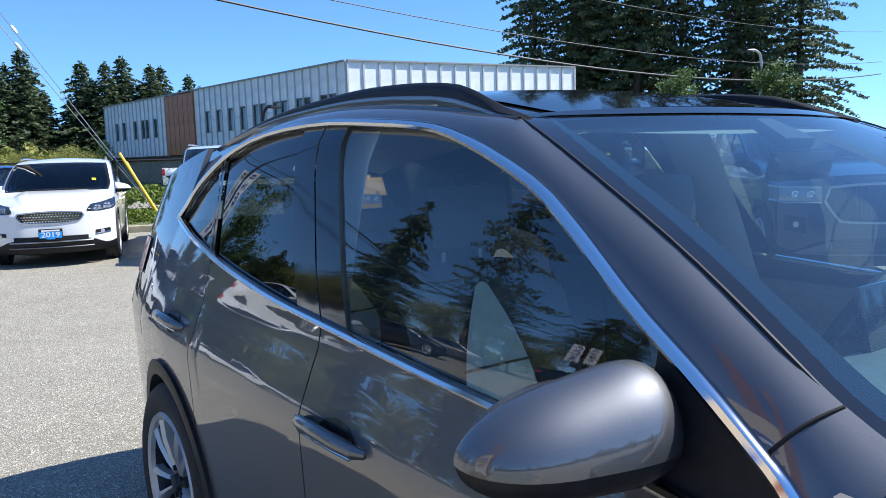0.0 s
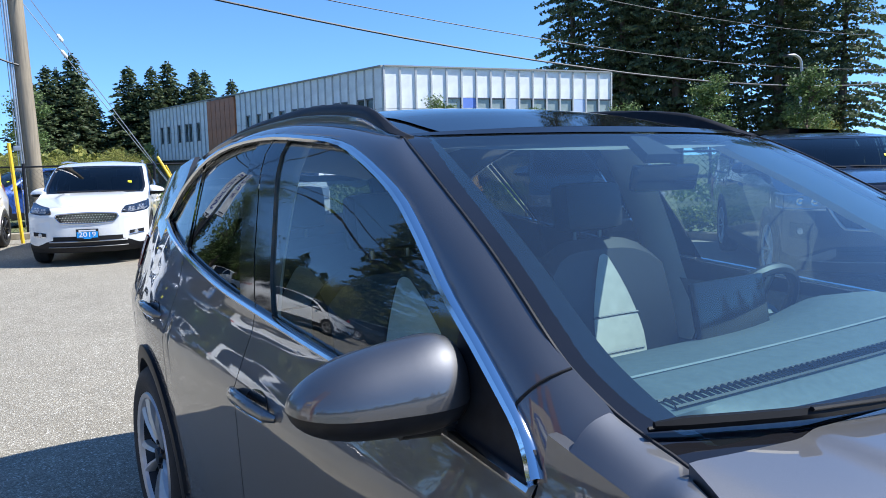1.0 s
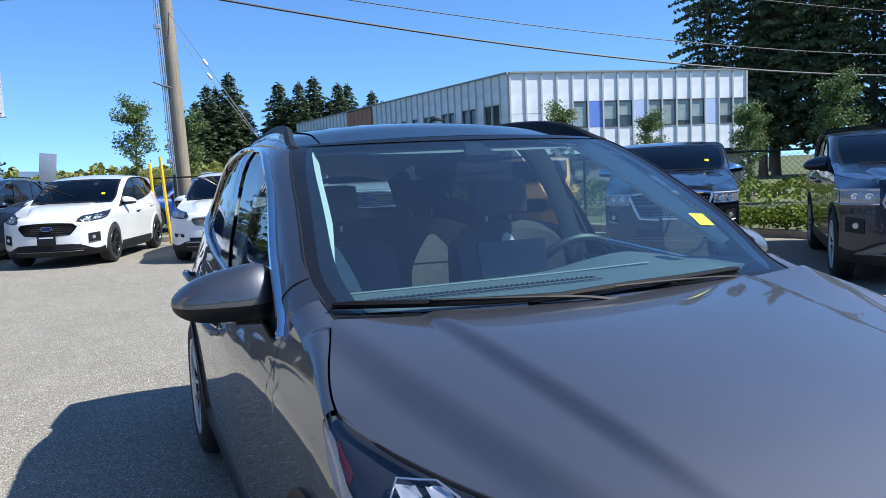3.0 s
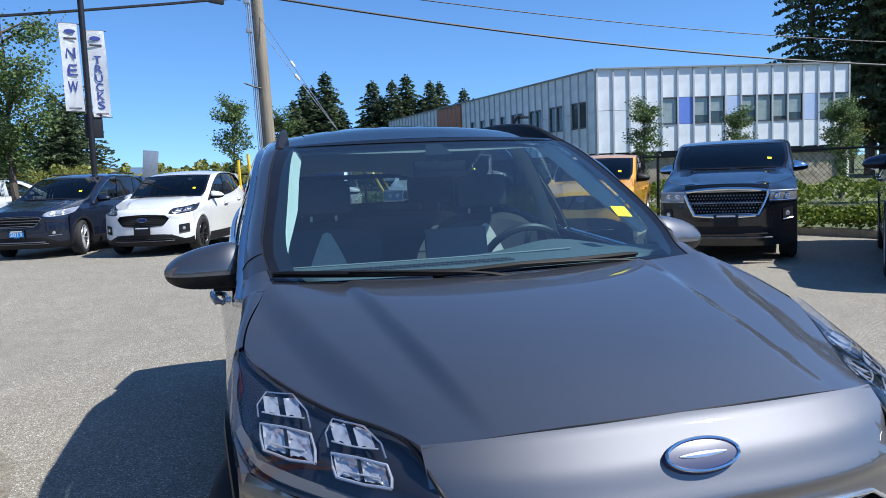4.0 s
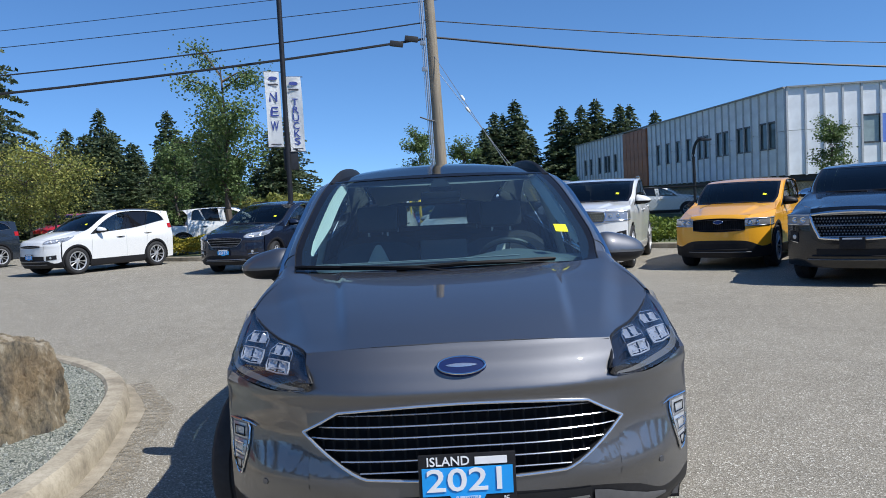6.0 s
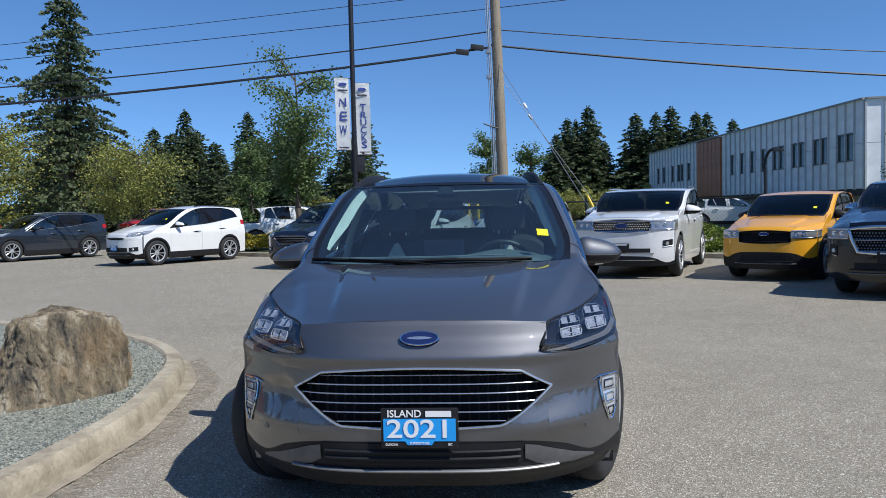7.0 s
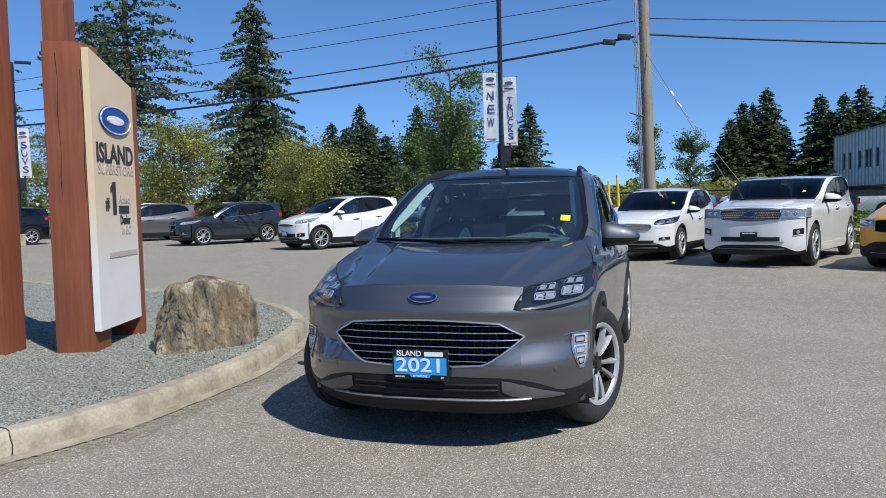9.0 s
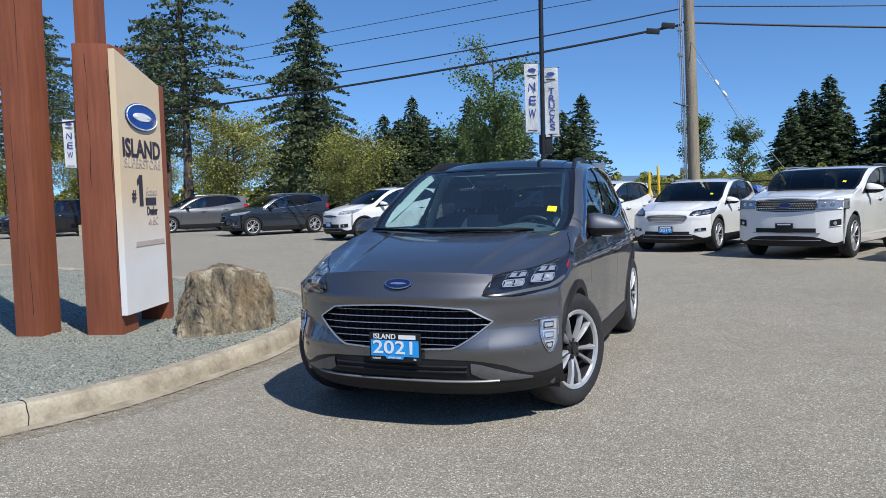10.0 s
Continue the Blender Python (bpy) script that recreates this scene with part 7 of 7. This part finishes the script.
def banner_pole(x, y, turn, words, h=9.6, z0=3.30, tall=2.2):
    t = thing("banner_pole", "dark steel lamp post carrying two white banners", "lamp post", "banner posts", m=pose(x, y, 0, 0, 0, turn))
    part("post", tube(bmesh.new(), [(0, 0, z) for z in steps(0, h, 6)], .075, 10), STEEL, t)
    part("base", box(bmesh.new(), .34, .34, .5, pose(0, 0, .25), .03), CONCRETE, t)
    part("junction_box", box(bmesh.new(), .42, .16, .62, pose(.10, .1, z0 - .36), .02), STEEL, t)
    if h < 9.4:
        for s in (-1, 1):
            part("lamp_head", box(bmesh.new(), .62, .30, .10, pose(s * .42, 0, h + .02), .03), STEEL, t)
    for s, word in zip((-1, 1), words):
        zo = 0.0 if s < 0 else -.14
        rows = []
        for v in steps(0, 1, 14):
            rows.append([Vector((s * (.10 + .44 * u) - .10 * s * v * (-.35 if s < 0 else .45), .05 * math.sin(4 * v + 2 * u) * (.3 + u), z0 + zo + tall * v + .04 * u * math.sin(3 * v))) for u in steps(0, 1, 4)])
        bm = sheet(bmesh.new(), rows)
        r = bmesh.ops.solidify(bm, geom=bm.faces[:], thickness=.004)
        b = part("banner", bm, CLOTH, t, "white cloth banner with dark blue letters")
        n = len(word)
        for i, ch in enumerate(word):
            step = min(.42, 1.38 / n)
            z = z0 + zo + tall * .66 - step * i
            v = (z - z0 - zo) / tall
            xx = s * .32 - .10 * s * v * (-.35 if s < 0 else .45)
            lettering("letter", ch, min(.40, step * 1.25), LETTER_BLUE, b, pose(xx, .04 * math.sin(4 * v + 1) - .021, z), .002, min(.24, step * .8))
        part("logo_oval", lathe(bmesh.new(), [(0, -.01), (1, -.01), (1, .01)], 20, pose(s * .30 - .08 * s * (-.35 if s < 0 else .45), -.062, z0 + zo + tall * .91, 0, 0, 90) @ Matrix.Diagonal((1, .13, .055, 1))), LETTER_BLUE, b)
        part("name_bar", box(bmesh.new(), .30, .004, .05, pose(s * .30 - .08 * s * (-.35 if s < 0 else .45), -.062, z0 + zo + tall * .83)), LETTER_DARK, b, smooth=False)
        part("foot_bar", box(bmesh.new(), .30, .004, .03, pose(s * .32, .0, z0 + zo + .09)), LETTER_DARK, b, smooth=False)
        for zz in (z0 + zo, z0 + zo + tall):
            part("banner_arm", tube(bmesh.new(), [(0, 0, zz), (s * .56, 0, zz + .01)], .014, 6), STEEL, b)


banner_pole(-4.03, 18.55, 20, ("NEW", "TRUCKS"))
banner_pole(-25.28, 20.31, 46, ("NEW", "SUVS"), 7.7, 3.0, 2.1)
t = thing("road_sign", "back of a plain metal road sign on a post", "sign", m=pose(-3.0, 22.8, 0, 0, 0, 10))
part("plate", box(bmesh.new(), .46, .02, .95, pose(0, 0, 1.95, 0, 6), .01), GALVANISED, t)
part("post", tube(bmesh.new(), [(0, .04, 0), (0, .04, 2.3)], .03, 6), GALVANISED, t)
for x, y, h, arm in ((36.4, 22.4, 6.4, (-.9, .2)), (13.2, 33.1, 3.9, (.5, -.3))):
    t = thing("street_lamp", "slim grey street lamp with a curved arm", "street lamp", "street lamps", m=pose(x, y, 0))
    part("post", tube(bmesh.new(), path_curve([(0, 0, 0), (0, 0, h * .6), (0, 0, h - .5), (arm[0] * .4, arm[1] * .4, h), (arm[0], arm[1], h)], 20), .07, 8), STEEL if h < 5 else GALVANISED, t)
    part("lamp_head", box(bmesh.new(), .5, .22, .1, pose(arm[0], arm[1], h - .02), .03), STEEL, t)
t = thing("far_power_pole", "distant wooden power pole with a cross arm", "utility pole", m=pose(44.5, 44.5, 0))
part("pole", tube(bmesh.new(), [(0, 0, 0), (0, 0, 11.0)], .16, 8), POLE_WOOD, t)
part("cross_arm", box(bmesh.new(), 2.2, .14, .14, pose(.7, 0, 10.7, 0, 0, -40)), POLE_WOOD, t, smooth=False)
part("brace", tube(bmesh.new(), [(0, 0, 9.9), (.8, -.6, 10.6)], .04, 5), POLE_WOOD, t)
t = thing("far_light_pole", "distant pale wooden pole among the trees", "utility pole", m=pose(-25.5, 30.3, 0))
part("pole", tube(bmesh.new(), [(0, 0, 0), (0, 0, 6.6)], .13, 8), POLE_WOOD, t)


# ---- fence ----
FENCE = [(14.5, 3.0), (11.9, 6.2), (9.6, 11.4), (7.4, 16.3), (1.6, 18.3), (-3.6, 20.3)]


def fence():
    t = thing("chain_link_fence", "black chain-link fence with steel posts and a top rail", "fence")
    line = path_curve([(x, y, 0) for x, y in FENCE], 120)
    acc, pts = 0.0, [line[0]]
    even = [line[0]]
    for a, b in zip(line, line[1:]):
        d = (b - a).length
        while acc + d >= .11:
            u = (.11 - acc) / d
            a = a.lerp(b, u)
            d = (b - a).length
            acc = 0.0
            even.append(a.copy())
        acc += d
    H = 1.55
    part("top_rail", tube(bmesh.new(), [p + Vector((0, 0, H)) for p in line[::2]], .024, 6), STEEL, t)
    for p in even[::26]:
        o = part("post", tube(bmesh.new(), [p, p + Vector((0, 0, H + .08))], .035, 8), STEEL, t)
    bm = bmesh.new()
    k = round((H - .1) / .11)
    for i in range(len(even)):
        for s in (-1, 1):
            j0 = i + s * k
            run = [(i + s * q, .06 + q * .11) for q in (0, k // 2, k) if 0 <= i + s * q < len(even)]
            if len(run) > 1:
                tube(bm, [even[a] + Vector((0, 0, z)) for a, z in run], .0035, 3)
    tagged(part("wire_mesh", bm, STEEL, t), kind="stuff")


fence()


# ---- plants ----
def leaf(bm, c, size, rng, droop=0.0, long=1.6):
    a = Vector((rng.uniform(-1, 1), rng.uniform(-1, 1), rng.uniform(-.7, .7) - droop)).normalized() * size * long
    b = a.cross(Vector((rng.uniform(-1, 1), rng.uniform(-1, 1), rng.uniform(-1, 1)))).normalized() * size * .55
    v = [bm.verts.new(q) for q in (c - a * .5, c + b, c + a * .5, c - b)]
    bm.faces.new(v)


def conifer_meshes(h, spread, seed, dense=1.0, bare=.10, leaf_size=.20, drop=.35, prof=.82, gaps=.10):
    """Trunk and needle boughs of a fir."""
    rng = random.Random(seed)
    tb, lb = bmesh.new(), bmesh.new()
    bend = [(.12 * math.sin(k * 1.7 + seed), .12 * math.cos(k * 1.3 + seed)) for k in range(9)]
    tube(tb, [(bend[k][0] * k / 8, bend[k][1] * k / 8, h * k / 8) for k in range(9)], h * .016, 8, taper=[1.15 - .13 * k for k in range(9)])
    z = h * bare
    while z < h * .985:
        u = (z - h * bare) / (h * (1 - bare))
        R = spread * (1 - u) ** prof * (.82 + .36 * noise.noise(Vector((u * 9, seed, 0)))) * (.55 + .6 * min(1, u / .12))
        n = rng.randint(4, 7)
        a0 = rng.random() * 6.28
        gap = rng.random() < gaps
        for k in range(n):
            if gap and rng.random() < .6:
                continue
            a = a0 + 6.283 * k / n + rng.uniform(-.35, .35)
            L = R * rng.uniform(.55, 1.15) + .12
            d = Vector((math.cos(a), math.sin(a), 0))
            up = rng.uniform(.0, .22)
            tip = rng.uniform(.6, 1.2)
            if L > .8:
                tube(tb, [Vector((0, 0, z)), Vector((0, 0, z)) + d * L * .5 + Vector((0, 0, up * L * .5 - drop * .2 * L)), Vector((0, 0, z)) + d * L * .95 + Vector((0, 0, up * L * .8 - drop * L * .75))], .012 + .008 * L, 3, taper=[1, .6, .2])
            m = max(4, int(L * 9 * dense))
            for j in range(m):
                q = (j + rng.random()) / m
                q = q ** .8
                width = .34 * L * (1 - q * .75) * .6 + .10
                side = Vector((-d.y, d.x, 0)) * rng.uniform(-1, 1) * width
                c = Vector((0, 0, z)) + d * L * q + side + Vector((0, 0, up * L * q - drop * L * q * q * tip + rng.uniform(-.10, .08)))
                leaf(lb, c, leaf_size * rng.uniform(.7, 1.35), rng, .35, 1.9)
        z += h * .0135 + .12 * rng.random() + .03 * h / 12
    for j in range(16):
        leaf(lb, Vector((rng.uniform(-.12, .12), rng.uniform(-.12, .12), h * (1 - .03 * rng.random() * 2))), leaf_size * .8, rng, -.4)
    return tb, lb


def broad_meshes(h, spread, seed, leaves, size, low=.28, airy=.5):
    """Trunk, limbs and leaf clumps of a broadleaf tree."""
    rng = random.Random(seed)
    tb, lb = bmesh.new(), bmesh.new()
    tube(tb, [(.05 * math.sin(k + seed), .05 * math.cos(k * 1.4), h * .92 * k / 8) for k in range(9)], h * .016, 7, taper=[1.2 - .13 * k for k in range(9)])
    tips = []
    for k in range(26):
        u = rng.random()
        z = h * (low + (.9 - low) * u)
        a = k * 2.4 + rng.uniform(-.4, .4)
        R = spread * (math.sin(math.pi * min(1, .18 + .82 * (1 - u) ** .9)) * .75 + .28) * rng.uniform(.65, 1.05)
        p0 = Vector((0, 0, z))
        p2 = p0 + Vector((math.cos(a) * R, math.sin(a) * R, h * .10 * rng.uniform(.3, 1.6)))
        p1 = p0.lerp(p2, .5) + Vector((0, 0, h * .03))
        tube(tb, [p0, p1, p2], h * .006, 4, taper=[1, .6, .25])
        tips += [(p0.lerp(p2, q), .35 + .5 * q) for q in (.4, .65, .85, 1.0)]
    per = max(1, leaves // len(tips))
    for c, w in tips:
        w *= spread * airy
        for j in range(per):
            o = Vector((rng.gauss(0, 1), rng.gauss(0, 1), rng.gauss(0, .8))) * w * .42
            leaf(lb, c + o, size * rng.uniform(.7, 1.3), rng, 0, 1.3)
    return tb, lb


def plant_tree(name, label, meshes, leaf_mat, x, y, turn=0, group="trees", k=1.0):
    t = thing(name, label, "tree", group, m=pose(x, y, -.05, 0, 0, turn))
    part("trunk", meshes[0], BARK, t)
    part("crown", meshes[1], leaf_mat, t, smooth=False)
    t.scale = (k, k, k)
    return t


def again(t, x, y, turn, k=1.0, kz=None):
    o = copy_thing(t, pose(x, y, -.05, 0, 0, turn))
    o.scale = (k, k, kz or k)
    return o


big_fir = plant_tree("fir_tree", "tall dark green fir with tiered drooping boughs", conifer_meshes(15.6, 5.6, 4, 2.2, .07, .155), NEEDLES, -24.7, 39.1)
lean_fir = plant_tree("fir_tree", "tall open fir with long uneven boughs and a bare trunk", conifer_meshes(16.5, 4.2, 9, 1.9, .34, .13, .25, .60, .42), NEEDLES, -24.0, 26.0, 40)
small_fir = plant_tree("fir_tree", "slim dark fir with dense boughs", conifer_meshes(11.5, 2.6, 13, 2.1, .04, .15, .38, .78, .12), NEEDLES, 9.4, 84.5)
ragged_fir = plant_tree("fir_tree", "ragged dark fir with an uneven crown", conifer_meshes(11.0, 2.8, 31, 2.0, .06, .15, .3, .68, .25), NEEDLES, 11.6, 86.0)
tall_fir = plant_tree("fir_tree", "very tall dark fir with a bare lower trunk", conifer_meshes(21.0, 4.9, 21, 2.2, .12, .17, .3, .62, .2), NEEDLES, 40.0, 43.5)
rng = random.Random(12)
for x, y, h in ((8.3, 82.6, 11.0), (10.7, 83.2, 12.3), (12.6, 84.5, 8.6), (15.8, 82.8, 11.3), (17.8, 81.5, 11.2), (19.6, 82.5, 11.9), (21.8, 80.5, 11.0), (23.6, 83, 11.2), (25.8, 81, 10.2), (28.0, 84, 9.4), (30.5, 83, 9.4), (33, 86, 8.8), (6.9, 81.0, 9.2)):
    again(small_fir, x, y, rng.uniform(0, 360), h / 11.5 * rng.uniform(1.5, 1.85), h / 11.5 * 1.04)
    again(ragged_fir, x + rng.uniform(-.8, .8), y + 2, rng.uniform(0, 360), h / 11.0 * rng.uniform(1.4, 1.8), h / 11.0 * rng.uniform(.8, .98))
    again(small_fir, x + rng.uniform(-1, 1), y + 4, rng.uniform(0, 360), h / 11.5 * 1.3, h / 11.5 * rng.uniform(.7, .9))
for x, y, k in ((42.2, 40.5, .95), (44.6, 37.5, 1.05), (46.5, 35.0, .9), (48.5, 31.8, 1.0), (50.8, 28.5, .98), (47.5, 39.5, .9), (52, 33, .85), (45.0, 42.0, .95)):
    again(tall_fir, x, y, rng.uniform(0, 360), k * rng.uniform(.95, 1.1), k)
for x, y, k in ((-30.5, 31, .75), (-34, 36.5, .85), (-38, 30, .8), (-31, 22.5, .75), (-43, 35, .9), (-29.0, 46, .8)):
    again(lean_fir, x, y, rng.uniform(0, 360), k)
for i in range(48):
    x = -48 + i * .74 + rng.uniform(-.9, .9)
    y = 76 + 5 * math.sin(i * .8) + rng.uniform(-4, 5)
    k = (9.3 + 1.9 * math.sin(i * .41) + rng.uniform(-1.8, 1.5)) / 11.5
    again(small_fir if i % 2 else ragged_fir, x, y, rng.uniform(0, 360), k * rng.uniform(1.4, 1.9), k * rng.uniform(.85, 1.15))
for x, z in ((-75, 15.4), (62, 25.6)):
    t = thing("far_power_pole", "tall wooden power pole among the far trees", "utility pole", m=pose(x, 60, 0))
    part("pole", tube(bmesh.new(), [(0, 0, -.1), (0, 0, z)], .17, 8), POLE_WOOD, t)
again(tall_fir, -76, 57, 30, .9)
again(tall_fir, 60, 57, 200, 1.2)
# unseen firs added behind the camera, to give paint and glass a treeline to reflect
for i in range(46):
    a = math.radians(196 + i * 3.7)
    again((tall_fir, big_fir, small_fir)[i % 3], 80 * math.cos(a) + rng.uniform(-5, 5), 80 * math.sin(a) + rng.uniform(-5, 5), rng.uniform(0, 360), rng.uniform(.8, 1.1), rng.uniform(.45, .7))
for i in range(9):
    again(small_fir if i % 2 else big_fir, -62 + rng.uniform(-5, 5), -22 + i * 8.5, rng.uniform(0, 360), rng.uniform(.9, 1.15))
# more unseen firs, closing the reflected treeline on the right
for i in range(8):
    again(small_fir, 60 + rng.uniform(-5, 5), 20 - i * 7, rng.uniform(0, 360), rng.uniform(.9, 1.3))
broad = plant_tree("maple_tree", "broad leafy tree with yellow-green foliage", broad_meshes(5.6, 2.4, 5, 6200, .085, .30, .55), LEAVES, -21.2, 26.0)
for x, y, k in ((-15.9, 29.2, .86), (-24.8, 30.5, 1.05), (-18.2, 31.5, .8), (-29.5, 27.5, 1.0), (-33.5, 25.0, .95), (36, 37, .7), (45, 27, .62)):
    again(broad, x, y, rng.uniform(0, 360), k)
airy = plant_tree("street_tree", "young airy broadleaf tree standing behind the kerb", broad_meshes(7.1, 1.95, 8, 9500, .075, .26, .40), LEAVES_YOUNG, -6.75, 22.15)
young = plant_tree("young_tree", "slender young tree with small pale leaves", broad_meshes(3.9, .60, 15, 4200, .060, .12, .62), LEAVES_YOUNG, -.2, 38.0)
young.scale = (1.4, 1.4, 1.4)
for x, y, k in ((15.1, 23.9, .98), (18.0, 22.0, .85), (2.13, 36.8, 1.2), (18.3, 17.2, .8), (-10.4, 28.2, 1.1), (21.0, 20.0, .85), (19.8, 15.0, 1.0), (24.5, 14.5, 1.1)):
    again(young, x, y, rng.uniform(0, 360), k * 1.1, k)
for i in range(18):
    x = -14 + i * 1.5
    again(broad, x + rng.uniform(-.5, .5), 60 + rng.uniform(-4, 6), rng.uniform(0, 360), rng.uniform(.5, .65), rng.uniform(.36, .5))


for i in range(12):
    again(ragged_fir, -36 + i * 1.9 + rng.uniform(-.8, .8), 56 + rng.uniform(-3, 6), rng.uniform(0, 360), rng.uniform(.9, 1.25), rng.uniform(.42, .66))
for i in range(6):
    again(broad, -52 + i * 3.0 + rng.uniform(-.8, .8), 50 + rng.uniform(-4, 4), rng.uniform(0, 360), rng.uniform(.9, 1.25))
for i in range(5):
    again(broad, -52 + rng.uniform(-2, 2), 22 + i * 6, rng.uniform(0, 360), rng.uniform(.9, 1.2))


def shrub_row(name, pts, width, height, count, mat, label, seed, size=.05):
    rng = random.Random(seed)
    line = path_curve([(x, y, 0) for x, y in pts], 40)
    bm = bmesh.new()
    for _ in range(count):
        i = rng.randrange(40)
        p = line[i].lerp(line[i + 1], rng.random())
        d = (line[i + 1] - line[i]).normalized()
        n = Vector((-d.y, d.x, 0))
        w = rng.uniform(-1, 1)
        top = height * (1 - .45 * w * w) * (.78 + .35 * noise.noise(p * 1.3 + Vector((seed, 0, 0))))
        z = top * (1 - .55 * rng.random() ** 2.2)
        leaf(bm, p + n * w * width + Vector((0, 0, max(.03, z))), size * rng.uniform(.7, 1.4), rng, -.2, 1.5)
    tagged(part(name, bm, mat, smooth=False), label, "shrubs", kind="stuff")


shrub_row("hedge", [(12.5, 3.4), (11.0, 5.6), (10.35, 7.0), (9.9, 8.2), (9.2, 9.8)], .55, .66, 9000, SHRUB, "low clipped green hedge behind the kerb", 2)
shrub_row("hedge", [(8.2, 12.0), (7.0, 14.8), (5.6, 16.0), (3.4, 16.7), (.6, 17.7)], .5, .62, 9000, SHRUB, "low green shrubs along the fence", 5)
shrub_row("golden_shrub", [(-8.6, 21.7), (-7.6, 21.1), (-6.6, 20.6), (-5.6, 20.1)], .5, .85, 6000, SHRUB_GOLD, "bushy golden yellow shrub behind the kerb", 7)
shrub_row("golden_shrub", [(-11.5, 26.5), (-10.3, 24.0), (-9.4, 22.4)], .5, .6, 4000, SHRUB, "low green shrubs behind the kerb", 9)
shrub_row("verge_weeds", [(22, 6), (17, 13), (13.0, 17.5), (10, 21), (4, 24)], 2.2, .9, 12000, SHRUB, "rough green weeds and bushes on the verge", 11, .09)


# first row is out of view, added to keep sky streaks off the bumper
shrub_row("leaf_band", [(-74, -18), (-62, -46), (-34, -68), (0, -75), (34, -68), (62, -46), (74, -18)], 3.0, 6.5, 26000, NEEDLES, "unseen dark leaf band added to fill sky gaps in reflections", 23, .48)
shrub_row("leaf_band", [(-70, 44), (-45, 58), (-20, 66), (8, 70), (30, 74)], 2.5, 3.4, 15000, LEAVES, "far line of low green scrub under the trees", 17, .30)


def hills():
    rows = []
    for i in range(61):
        a = math.radians(70 + i * 1.0)
        r = 1900
        hgt = 40 + 26 * noise.noise(Vector((i * .11, 1.2, 0))) + 75 * math.exp(-((i - 33) / 3.4) ** 2) + 35 * math.exp(-((i - 27) / 5) ** 2)
        rows.append([Vector((r * math.cos(a), r * math.sin(a), -10)), Vector((r * math.cos(a) * 1.03, r * math.sin(a) * 1.03, hgt * .3)), Vector((r * 1.06 * math.cos(a), r * 1.06 * math.sin(a), hgt * .5))])
    tagged(part("backdrop", orient(sheet(bmesh.new(), rows), Vector((0, 1, 0))), HILL), "hazy blue wooded hills on the skyline", "hills", kind="structure")


HILL = plain("hazy_hill", (0.09, 0.145, 0.215), 0.95, 0, 0.1, .004)
hills()
